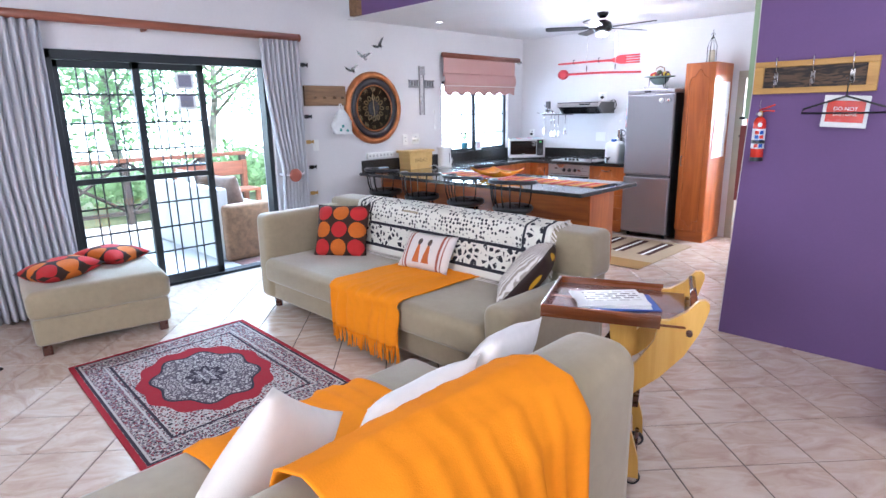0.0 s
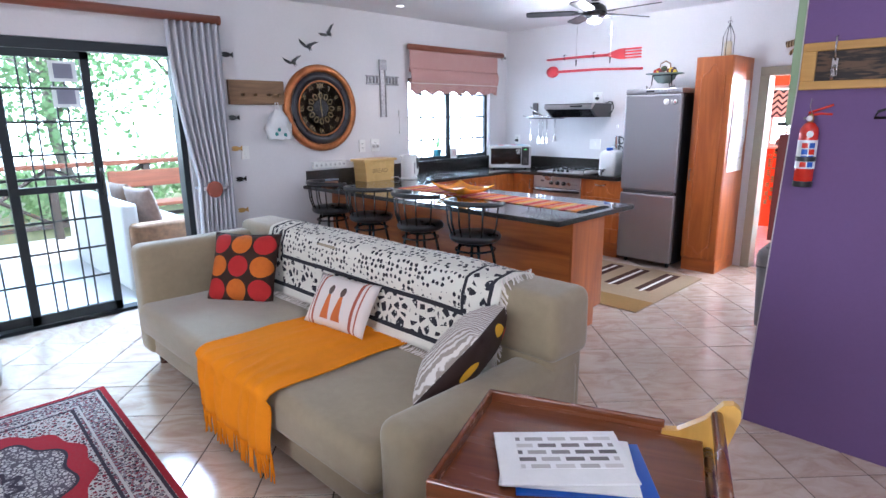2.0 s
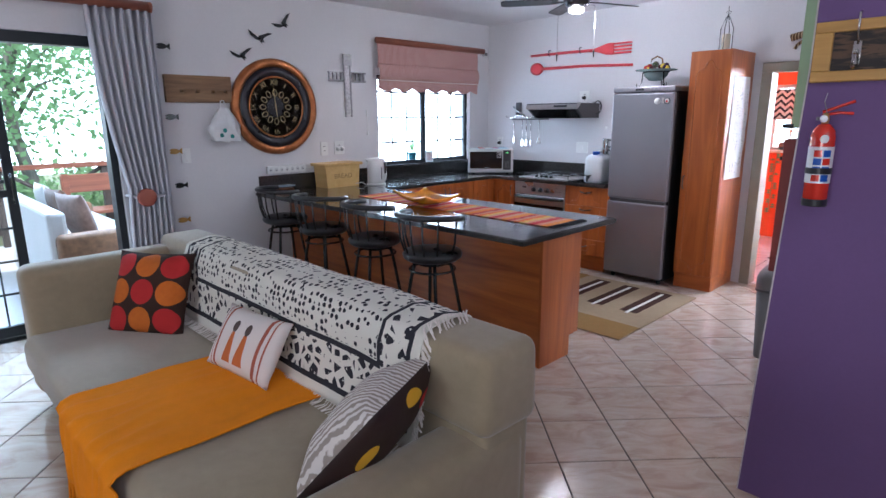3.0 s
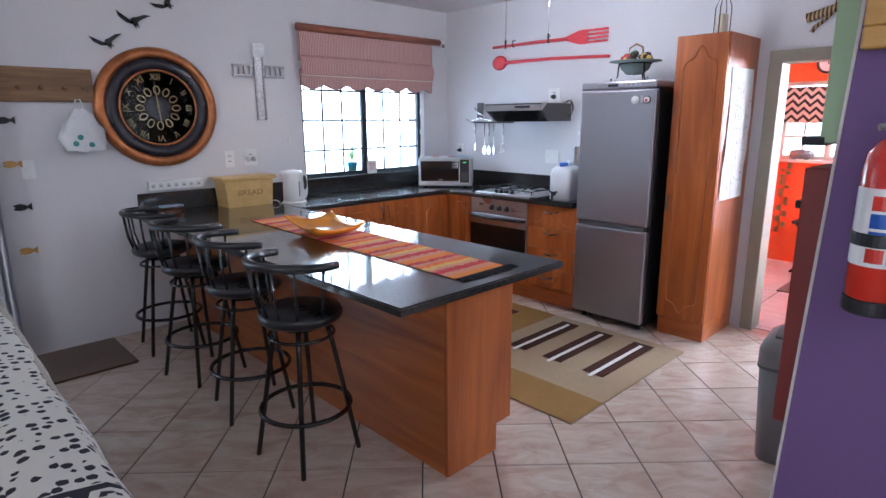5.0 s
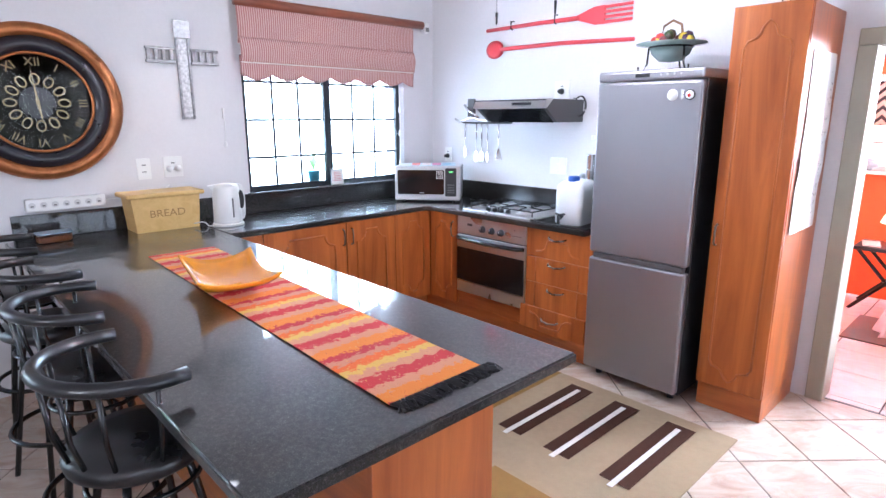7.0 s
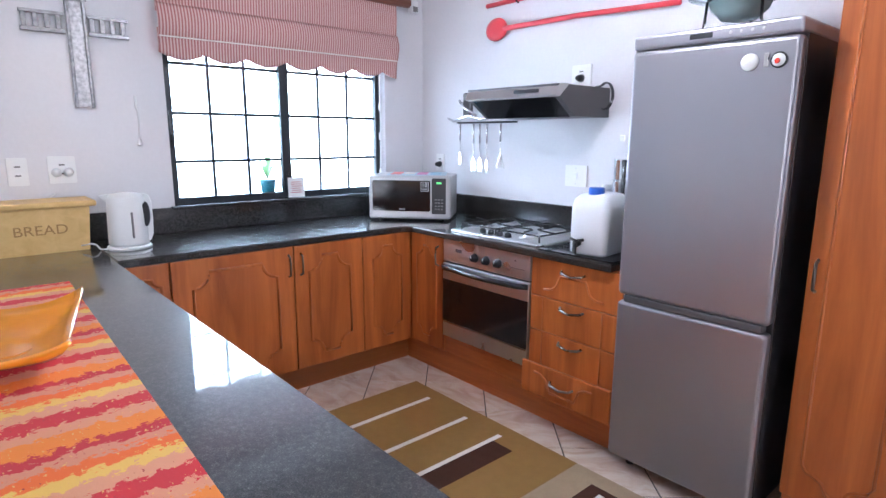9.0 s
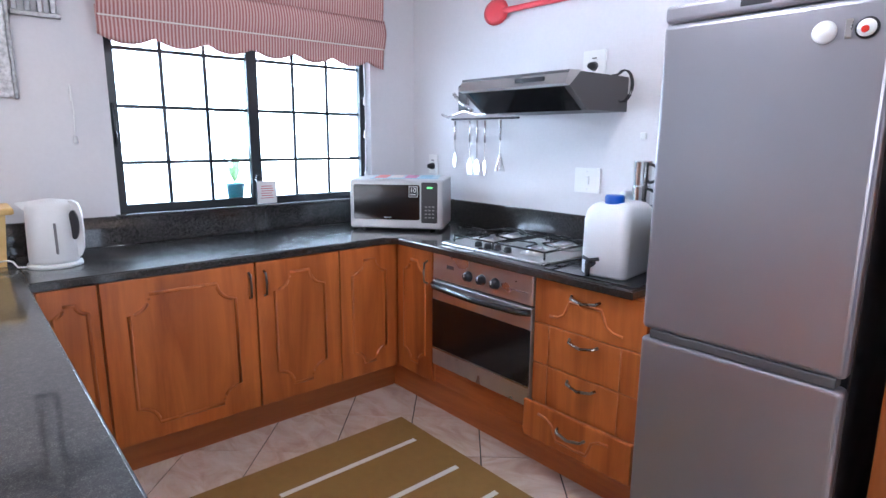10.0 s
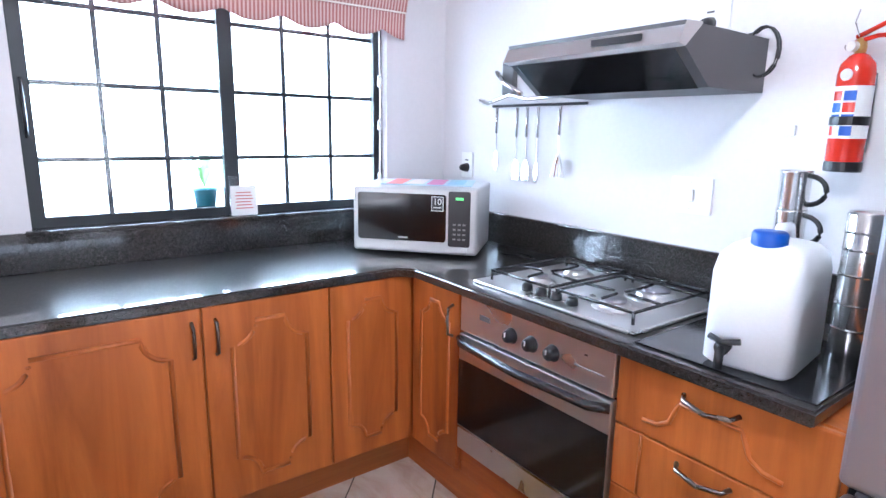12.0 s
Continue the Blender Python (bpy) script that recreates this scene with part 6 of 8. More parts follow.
part("cap", L([(0.034, 0.255), (0.036, 0.26), (0.036, 0.298), (0.032, 0.304), (0, 0.304)], 26, (0.0, -0.055, 0)), M_blue, wc, "blue screw cap", True)
part("handle", T([(0.0, -0.01, 0.27), (0, 0.02, 0.302), (0, 0.07, 0.30), (0, 0.10, 0.25)], 0.014, 8), M_poly, wc, smooth=True)
tp = part("tap", L([(0.016, -0.03), (0.013, 0.0), (0.013, 0.005)], 14, (-0.035, -0.133, 0.055), "y"), M_black, wc, "black plastic tap", True)
part("tap_spout", T([(-0.035, -0.153, 0.056), (-0.035, -0.17, 0.048), (-0.035, -0.173, 0.012)], 0.010, 8), M_black, tp, smooth=True)
part("tap_lever", T([(-0.065, -0.155, 0.075), (-0.035, -0.16, 0.068), (0.0, -0.155, 0.076)], 0.007, 8), M_black, tp, smooth=True)
cb = whole("glass_worktop_saver", B(-3.42, -3.01, 8.565, 8.98, CT + 0.0008, CT + 0.005, 0.002), M_blackglass, "black glass worktop saver under the water container", "worktop saver")
wc.location.z = CT + 0.0055


M_mugsteel = plain("polished_mug_steel", (0.78, 0.77, 0.76), 0.22, 0.95, 0.04, 6, 300, 0.03)


def mug_stack(x, y, n, r0, label, h=0.088):
    s = thing("steel_mug_stack", label, "mugs", m=pose(x, y, CT + 0.002, 0, 0, -7))
    for k in range(n):
        z = k * h
        mgb = part("mug", L([(r0 * 0.94, z + 0.0), (r0 * 0.97, z + h * 0.05), (r0, z + h * 0.93), (r0 * 1.02, z + h * 0.95), (r0 * 1.02, z + h), (r0 * 0.9, z + h), (0, z + h * 0.985)], 30), M_mugsteel, s, smooth=True)
        part("handle", T([(r0 * 0.92 + 0.046 * math.sin(q * math.pi / 10), 0, z + h * 0.52 + h * 0.36 * math.cos(q * math.pi / 10)) for q in range(11)], 0.0068, 8), M_black, mgb, "black plastic handle", True)
    return s


mug_stack(-3.297, 9.05, 4, 0.038, "stack of steel travel mugs with black handles", 0.105)

cs = thing("steel_canister", "tall ribbed stainless steel canister stack", "canister", m=pose(-3.085, 8.94, CT + 0.0055))
part("tin", L([(0.042, 0), (0.044, 0.002), (0.044, 0.33), (0.040, 0.338), (0, 0.34)], 28), M_mugsteel, cs, smooth=True)
for z in (0.06, 0.12, 0.19, 0.25, 0.29):
    part("seam", L([(0.0442, z - 0.003), (0.0462, z), (0.0442, z + 0.003)], 28), M_chrome, cs)

# ---- on the kitchen walls ----


def plate(m, w, h, label, kind, plugs=0):
    s = thing(kind, label, kind.replace("_", " "), m=m)
    part("cover_plate", S(rounded(w, h, 0.006), -0.009, 0, "xz"), M_white_pl, s)
    if kind == "light_switch":
        part("rocker", B(-0.013, 0.013, -0.016, -0.009, -0.02, 0.02, 0.002), M_white_pl, s)
        for z in (-h * 0.36, h * 0.36):
            part("screw", L([(0, -0.0105), (0.003, -0.010), (0.003, -0.009)], 8, (0, 0, z), "y"), M_steel, s)
    else:
        for z in (-0.018, 0.024):
            part("holes", B(-0.012, 0.012, -0.0105, -0.009, z - 0.003, z + 0.003), M_dgrey_pl, s)
        for k in range(plugs):
            part("plug", L([(0, -0.05), (0.012, -0.048), (0.018, -0.03), (0.022, -0.009)], 14, ((k - (plugs - 1) / 2) * 0.05, 0, -0.012), "y"), M_black if plugs == 1 else M_white_pl, s, smooth=True)
    return s


N = pose(0, 0, 0)
plate(pose(-3.655, YN, 1.202), 0.145, 0.12, "white double light switch plate on kitchen wall", "light_switch")
plate(pose(-3.65, YN, 1.748), 0.125, 0.12, "white wall socket with black plug above hood", "wall_socket", 1)
plate(pose(-4.833, YN, 1.236), 0.08, 0.12, "white wall socket with black plug beside window", "wall_socket", 1)
Wm = pose(XW, 0, 0, 0, 0, 90)
plate(pose(XW, 6.717, 1.245, 0, 0, 90), 0.08, 0.13, "white double socket plate above the bread bin", "wall_socket")
plate(pose(XW, 6.894, 1.25, 0, 0, 90), 0.115, 0.13, "white wall socket with two white plugs", "wall_socket", 2)
plate(pose(XW, 5.382, 1.245, 0, 0, 90), 0.075, 0.12, "white light switch plate beside curtain", "light_switch")
whole("wall_hook", B(-3.385, -3.36, YN - 0.012, YN, 1.40, 1.43, 0.003), M_white_pl, "small white adhesive wall hook", "hook")

# giant fork and spoon
fk = thing("wall_fork", "giant red wooden fork hung on kitchen wall", "wall decoration", m=pose(-4.375, YN - 0.02, 2.218, 0, 0.1, 0))
part("handle", T([(0, 0, 0), (0.5, 0, 0.004), (0.86, 0, 0.0)], 0.013, 8, r_end=0.016), M_redwood, fk, smooth=True)
hd = part("head", S([(0.84, -0.016), (0.90, -0.034), (0.97, -0.055), (1.05, -0.058), (1.05, 0.058), (0.97, 0.055), (0.90, 0.034), (0.84, 0.016)], -0.012, 0.006, "xz"), M_redwood, fk)
for k in range(4):
    z = -0.047 + k * 0.0313
    part("tine", B(1.045, 1.25, -0.010, 0.004, z - 0.009, z + 0.009, 0.005), M_redwood, hd)
spn = thing("wall_spoon", "giant red wooden spoon hung on kitchen wall", "wall decoration", m=pose(-4.375, YN - 0.02, 2.072, 0, 1.3, 0))
part("bowl", L([(0, -0.018), (0.045, -0.014), (0.068, 0.0), (0.064, 0.004), (0.03, -0.004), (0, -0.006)], 28, (0, 0, 0), "y"), M_redwood, spn, smooth=True).matrix_basis = Matrix.LocRotScale((0.085, 0, 0), None, (1.35, 1, 1))
part("handle", T([(0.15, 0, 0), (0.22, -0.004, 0), (0.7, 0, 0.01), (1.27, 0, 0.0)], 0.017, 8, r_end=0.013), M_redwood, spn, smooth=True)
for x in (-4.12, -3.72):
    hk = whole("hook", T([(x, YN, 2.262), (x, YN - 0.035, 2.257), (x, YN - 0.035, 2.207), (x, YN - 0.015, 2.202)], 0.006, 6), M_blackm, "black metal wall hook holding the giant fork", "hook")

# utensil rack
ut = thing("utensil_rack", "chrome wall rack with hanging kitchen utensils", "utensil rack", m=pose(0, 0, -0.045))
part("rail", T([(-4.64, YN - 0.02, 1.555), (-4.10, YN - 0.02, 1.555)], 0.006, 8), M_black, ut)
part("rail_wire", T([(-4.72, YN - 0.03, 1.585), (-4.62, YN - 0.07, 1.565), (-4.50, YN - 0.05, 1.60), (-4.36, YN - 0.08, 1.575), (-4.20, YN - 0.06, 1.585), (-4.06, YN - 0.04, 1.58)], 0.008, 8), M_chrome, ut, smooth=True)
part("tongs", T([(-4.60, YN - 0.04, 1.70), (-4.53, YN - 0.06, 1.65), (-4.42, YN - 0.06, 1.60)], 0.010, 8), M_chrome, ut, smooth=True)
part("grater", B(-4.58, -4.50, YN - 0.03, YN - 0.004, 1.60, 1.75, 0.01), M_dgrey_pl, ut)
for k, (x, ln, tip) in enumerate(((-4.60, 0.27, "spoon"), (-4.47, 0.31, "spatula"), (-4.41, 0.31, "spatula"), (-4.345, 0.31, "spoon"), (-4.225, 0.28, "fan"))):
    z1 = 1.545
    h = part("utensil", T([(x, YN - 0.03, z1), (x, YN - 0.03, z1 - ln * 0.4)], 0.0065, 8), M_chrome, ut, smooth=True)
    part("shaft", T([(x, YN - 0.03, z1 - ln * 0.4), (x, YN - 0.028, z1 - ln * 0.72)], 0.003, 6), M_chrome, h)
    zt, w = z1 - ln, 0.022
    if tip == "fan":
        for j in range(5):
            a = (j - 2) * 0.011
            part("prong", T([(x + a * 0.2, YN - 0.028, zt + 0.09), (x + a * 1.6, YN - 0.028, zt)], 0.0028, 5), M_chrome, h)
    elif tip == "spatula":
        part("blade", S([(x - 0.006, zt + 0.09), (x + 0.006, zt + 0.09), (x + w, zt + 0.055), (x + w, zt), (x - w, zt), (x - w, zt + 0.055)], YN - 0.030, YN - 0.027, "xz"), M_chrome, h)
    else:
        part("bowl", S([(x + 0.013 * math.cos(a), zt + 0.04 + 0.045 * math.sin(a)) for a in [k2 * math.pi / 6 for k2 in range(12)]], YN - 0.031, YN - 0.026, "xz"), M_chrome, h)


def extinguisher(m, label):
    e = thing("fire_extinguisher", label, "fire extinguisher", m=m)
    part("cylinder", L([(0.036, 0.02), (0.042, 0.03), (0.042, 0.245), (0.038, 0.27), (0.022, 0.29), (0.014, 0.295), (0, 0.295)], 28), M_red, e, "red painted steel cylinder", True)
    part("base_band", L([(0.0, 0.0), (0.042, 0.0), (0.0435, 0.004), (0.0435, 0.025), (0.036, 0.028)], 28), M_black, e)
    lb = part("label", L([(0.0427, 0.085), (0.0427, 0.215)], 28), M_white_pl, e, "white instruction label with blue and red squares")
    for r in range(4):
        for c in range(2):
            a0 = -128 + c * 42
            z0 = 0.092 + r * 0.029
            bmq = bmesh.new()
            vs = []
            for k in range(5):
                a = radians(a0 + 36 * k / 4)
                vs.append((bmq.verts.new((0.0432 * math.cos(a), 0.0432 * math.sin(a), z0)), bmq.verts.new((0.0432 * math.cos(a), 0.0432 * math.sin(a), z0 + 0.024))))
            for p1, p2 in zip(vs, vs[1:]):
                bmq.faces.new((p1[0], p2[0], p2[1], p1[1]))
            part("label_square", bmq, M_blue if (r + c) % 3 else M_red, lb)
    part("inspection_tag", L([(0, -0.0445), (0.014, -0.0435), (0.015, -0.040)], 16, (0, 0, 0.242), "y"), M_white_pl, e)
    v = part("valve", L([(0.012, 0.293), (0.014, 0.31), (0.011, 0.33), (0, 0.335)], 14), plain("brass_valve", (0.5, 0.33, 0.12), 0.35, 0.8), e, smooth=True)
    part("gauge", L([(0, -0.03), (0.012, -0.028), (0.013, -0.012)], 16, (-0.008, 0, 0.312), "y"), M_white_pl, v)
    for dz in (0.0, 0.022):
        part("lever", T([(-0.012, 0, 0.325 + dz * 0.5), (0.04, -0.005, 0.333 + dz), (0.085, -0.01, 0.33 + dz * 1.9)], 0.006, 6), M_red, v, smooth=True)
    part("safety_pin", T([(0.0, -0.012, 0.335), (-0.012, -0.016, 0.37), (-0.006, -0.014, 0.40)], 0.0018, 5), M_chrome, v)
    part("nozzle", T([(-0.01, -0.008, 0.315), (-0.03, -0.014, 0.312)], 0.006, 8), M_grey_pl, v)
    part("strap", L([(0.0435, 0.118), (0.0445, 0.12), (0.0445, 0.138), (0.0435, 0.14)], 28), M_black, e)
    part("bracket", B(-0.02, 0.02, 0.036, 0.0545, 0.05, 0.25), M_black, e)
    return e


extinguisher(Matrix.LocRotScale((-0.668, YP - 0.055, 1.232), Euler((0, 0, radians(20))), (0.9, 1.0, 0.95)), "red fire extinguisher hung on purple wall")
extinguisher(pose(-3.216, YN - 0.055, 1.31, 0, 0, -12), "red fire extinguisher hung on kitchen wall beside fridge")

# fruit bowl and lantern
fb = thing("fruit_bowl", "grey glass bowl of artificial fruit on iron stand", "fruit bowl", m=pose(-2.685, 8.80, RZ))
for k in range(3):
    a = radians(90 + 120 * k)
    c, s = math.cos(a), math.sin(a)
    part("stand_leg", T([(0.115 * c, 0.115 * s, 0.135), (0.12 * c, 0.12 * s, 0.05), (0.14 * c, 0.14 * s, 0.006), (0.165 * c, 0.165 * s, 0.01), (0.165 * c, 0.165 * s, 0.035)], 0.0055, 6), M_blackm, fb, smooth=True)
part("stand_ring", T([(0.115 * math.cos(k * math.pi / 14), 0.115 * math.sin(k * math.pi / 14), 0.135) for k in range(28)], 0.005, 6, True), M_blackm, fb)
part("bowl", L([(0.0, 0.055), (0.06, 0.062), (0.10, 0.10), (0.115, 0.14), (0.185, 0.150), (0.185, 0.156), (0.11, 0.148), (0.0, 0.13)], 36), M_bowl, fb, smooth=True)
rng = random.Random(12)
FR = [plain("fruit_" + n, c, 0.45) for n, c in (("grape", (0.05, 0.015, 0.05)), ("lemon", (0.70, 0.50, 0.04)), ("apple", (0.45, 0.03, 0.02)), ("leaf", (0.05, 0.09, 0.03)), ("plum", (0.16, 0.03, 0.04)), ("fig", (0.08, 0.07, 0.05)))]
for k in range(26):
    a, r = rng.uniform(0, 6.28), 0.105 * math.sqrt(rng.random())
    z = 0.165 + 0.035 * (1 - r / 0.11) + rng.uniform(0, 0.015)
    q = rng.uniform(0.016, 0.03)
    part("fruit", L([(0, -q), (q * 0.75, -q * 0.7), (q, 0), (q * 0.75, q * 0.7), (0, q)], 12, (r * math.cos(a), r * math.sin(a), z)), FR[k % 6], fb, smooth=True)
part("basket_handle", T([(-0.06, 0, 0.19), (-0.05, 0, 0.25), (0, 0, 0.275), (0.05, 0, 0.25), (0.06, 0, 0.19)], 0.007, 8), M_cane, fb, smooth=True)

ln = thing("candle_lantern", "black wire lantern with cream candle on tall cupboard", "lantern", m=pose(-2.13, 8.90, TZH))
part("tray", L([(0, 0), (0.055, 0), (0.058, 0.006), (0, 0.006)], 20), M_blackm, ln)
part("candle", L([(0.034, 0.006), (0.034, 0.14), (0.025, 0.148), (0, 0.146)], 20), plain("cream_wax", (0.74, 0.66, 0.50), 0.5), ln, smooth=True)
for a in (0, 90, 180, 270):
    c, s = math.cos(radians(a)), math.sin(radians(a))
    part("wire", T([(0.052 * c, 0.052 * s, 0.004), (0.052 * c, 0.052 * s, 0.19), (0.02 * c, 0.02 * s, 0.27), (0, 0, 0.30)], 0.003, 6), M_blackm, ln)
part("finial", T([(0, 0, 0.30), (0.022, 0, 0.325), (0, 0, 0.335), (-0.022, 0, 0.325), (0, 0, 0.30), (0, 0, 0.37)], 0.0035, 6), M_blackm, ln)

# chart taped on the side of the tall cupboard
ch = thing("paper_chart", "white paper chart of small leaf drawings taped to cupboard", "poster")
part("paper", sheet(lambda u, v: (TX1 + 0.004 + 0.012 * abs(noise.noise(Vector((u * 3, v * 4, 1)))) + 0.02 * max(0, v - 0.85), 8.70 + 0.385 * u + 0.015 * math.sin(v * 5), 1.86 - 0.86 * v), 10, 24, 0.0012), M_paper, ch)
rng = random.Random(4)
g = bmesh.new()
for k in range(150):
    u, v = rng.uniform(0.25, 0.92), rng.uniform(0.10, 0.95)
    y, z = 8.70 + 0.385 * u + 0.015 * math.sin(v * 5), 1.86 - 0.86 * v
    x = TX1 + 0.0046 + 0.012 * abs(noise.noise(Vector((u * 3, v * 4, 1)))) + 0.02 * max(0, v - 0.85)
    a, l, w = rng.uniform(-0.5, 0.5), rng.uniform(0.012, 0.026), rng.uniform(0.003, 0.007)
    d, e = Vector((0, math.sin(a), math.cos(a))) * l / 2, Vector((0, math.cos(a), -math.sin(a))) * w / 2
    c0 = Vector((x + 0.0012, y, z))
    g.faces.new([g.verts.new(c0 + q) for q in (d, e, -d, -e)])
tagged(part("leaf_drawings", g, M_ink, ch), kind="stuff")

# roman blind
bl = thing("roman_blind", "pink and cream ticking roman blind, half raised", "blind")
part("batten", T([(XW + 0.075, 7.355, 2.305), (XW + 0.075, 8.985, 2.305)], 0.032, 12), M_pole, bl, smooth=True)


def blind_f(y0, y1, z0, z1, x, swell, scal):
    def f(u, v):
        z = z0 + (z1 - z0) * v
        if scal and v > 0.5:
            z -= scal * abs(math.sin(u * math.pi * 6.5)) * (v - 0.5) * 2
        return (x + swell * math.sin(v * math.pi) + 0.006 * noise.noise(Vector((u * 5, v * 2, z0))), y0 + (y1 - y0) * u, z)
    return f


for z0, z1, x, sw, sc in ((2.305, 2.04, XW + 0.062, 0.012, 0), (2.08, 1.915, XW + 0.078, 0.022, 0), (1.96, 1.84, XW + 0.066, 0.006, 0.035)):
    part("fold", sheet(blind_f(7.365, 8.885, z0, z1, x, sw, sc), 90, 8, 0.003), M_blind, bl, smooth=True)
part("light_edge", B(XW + 0.085, XW + 0.088, 7.37, 8.88, 1.915, 1.922), M_cream, bl)
sn = thing("motion_sensor", "small white alarm motion sensor in wall corner", "sensor")
part("case", B(XW + 0.0, XW + 0.05, 9.035, 9.095, 2.255, 2.34, 0.012), M_white_pl, sn)
part("lens_window", B(XW + 0.05, XW + 0.054, 9.045, 9.085, 2.265, 2.30, 0.003), M_grey_pl, sn)

# cross
cr = thing("wall_cross", "pewter relief cross with cut-out letter shapes", "cross", m=pose(XW + 0.004, 7.022, -0.038, 0, 0, 90))
for xa in (-0.042, 0.027):
    part("upright_bar", B(xa, xa + 0.015, -0.02, 0, 1.585, 2.19, 0.004), M_pewter, cr)
part("upright_fill", B(-0.027, 0.027, -0.012, 0, 1.59, 2.185, 0.003), plain("pale_pewter", (0.50, 0.49, 0.50), 0.45, 0.4, 0.4, 60, 120, 0.8), cr)
for x0, x1 in ((-0.225, -0.046), (0.046, 0.225)):
    for z0, z1 in ((1.925, 1.945), (2.005, 2.022)):
        part("arm_band", B(x0, x1, -0.018, 0, z0, z1, 0.004), M_pewter, cr)
    n = 4
    for k in range(n):
        xa = x0 + (x1 - x0) * (k + 0.15) / n
        part("letter_form", B(xa, xa + 0.022, -0.018, 0, 1.944, 2.006, 0.004), M_pewter, cr)
part("top_plate", B(-0.05, 0.05, -0.024, -0.0205, 2.08, 2.185, 0.008), M_pewter, cr)

# clock
ck = thing("wall_clock", "large round wall clock with copper and black rim", "clock", m=pose(XW, 6.217, 1.639))
R0 = 0.42
part("outer_rim", L([(R0 - 0.07, 0.0), (R0, 0.0), (R0, 0.03), (R0 - 0.015, 0.05), (R0 - 0.045, 0.055), (R0 - 0.07, 0.042), (R0 - 0.072, 0.0)], 72, (0, 0, 0), "x"), M_gold, ck, "copper outer ring", True)
part("black_band", L([(R0 - 0.07, 0.002), (R0 - 0.07, 0.040), (R0 - 0.11, 0.046), (R0 - 0.155, 0.036), (R0 - 0.155, 0.002)], 72, (0, 0, 0), "x"), M_navy, ck, "black inner band", True)
part("inner_ring", T([(0.038, (R0 - 0.158) * math.cos(k * math.pi / 36), (R0 - 0.158) * math.sin(k * math.pi / 36)) for k in range(72)], 0.008, 8, True), M_gold, ck, smooth=True)
part("dial", L([(0, 0.012), (R0 - 0.155, 0.012)], 72, (0, 0, 0), "x"), M_face, ck)
NUM = ("XII", "I", "II", "III", "IIII", "V", "VI", "VII", "VIII", "IX", "X", "XI")
for k, txt in enumerate(NUM):
    a = radians(90 - 30 * k)
    rr = 0.215
    words("numeral", txt, 0.062 if len(txt) < 4 else 0.052, M_goldp, pose(0.014, rr * math.cos(a), rr * math.sin(a), 90, 0, 90) @ pose(0, 0, 0, 0, 0, -30 * k), ck)
    b = radians(90 - 30 * k)
    pet = [(0.018, 0.125 * math.cos(b) + 0.024 * (math.cos(q) * math.cos(b)) * 1.2 - 0.02 * math.sin(q) * math.sin(b), 0.125 * math.sin(b) + 0.024 * math.cos(q) * math.sin(b) * 1.2 + 0.02 * math.sin(q) * math.cos(b)) for q in [j * math.pi / 7 for j in range(14)]]
    part("petal", T(pet, 0.0045, 5, True), M_goldp, ck, smooth=True)
part("centre_disc", L([(0, 0.017), (0.085, 0.016), (0.088, 0.012)], 40, (0, 0, 0), "x"), M_navy, ck)
for a, l, w in ((94, 0.20, 0.006), (-84, 0.11, 0.009)):
    c, s = math.cos(radians(a)), math.sin(radians(a))
    part("hand_pointer", S([(-0.02 * c - w * s, -0.02 * s + w * c), (-0.02 * c + w * s, -0.02 * s - w * c), (l * c, l * s)], 0.020, 0.0225, "yz"), M_goldp, ck)
gl = part("cover_glass", L([(0, 0.030), (R0 - 0.16, 0.030), (R0 - 0.16, 0.033), (0, 0.033)], 60, (0, 0, 0), "x"), M_thinglass, ck)
gl.visible_shadow = False

# metal swallows
SW = [(0.0, 0.0), (0.03, 0.012), (0.10, 0.05), (0.16, 0.055), (0.12, 0.03), (0.07, -0.005), (0.05, -0.03), (0.07, -0.07), (0.045, -0.05), (0.04, -0.085), (0.02, -0.045), (-0.02, -0.025), (-0.09, 0.0), (-0.13, 0.035), (-0.10, -0.015), (-0.04, -0.05), (0.0, -0.045), (-0.005, -0.02)]
for y, z, r, k in ((5.925, 2.085, 5, 0.72), (6.11, 2.245, -8, 0.78), (6.335, 2.375, 25, 0.75)):
    b = thing("metal_swallow", "dark metal swallow wall ornament above clock", "wall ornament", "swallows above the clock", pose(XW + 0.006, y, z, r, 0, 0))
    part("bird", S([(p * k, q * k) for p, q in SW], 0, 0.006, "yz"), M_blackm, b)
    part("body", L([(0, -0.06 * k), (0.012 * k, -0.02 * k), (0.014 * k, 0.01 * k), (0, 0.03 * k)], 10, (0.008, 0.02 * k, -0.015 * k)), M_blackm, b, smooth=True)

# little fish and bird plaques beside the curtain
for y, z, c, nm in ((5.28, 2.095, M_blackm, "dark metal bird"), (5.29, 1.557, M_blackm, "dark metal bird"), (5.29, 1.285, M_tan, "yellow wooden fish"), (5.305, 1.008, M_blackm, "dark metal fish"), (5.298, 0.72, M_tan, "yellow wooden fish")):
    b = thing("wall_plaque", nm + " plaque on pale wall", "wall ornament", "small wall plaques", pose(XW + 0.004, y, z, 0, 0, 0))
    part("shape", S([(0.042 * math.cos(a) + (0.02 if abs(a - math.pi) < 0.3 else 0), 0.022 * math.sin(a)) for a in [k * math.pi / 7 for k in range(14)]], 0, 0.008, "yz"), c, b)
    part("tail", S([(0.03, 0), (0.065, 0.024), (0.065, -0.024)], 0.001, 0.007, "yz"), c, b)

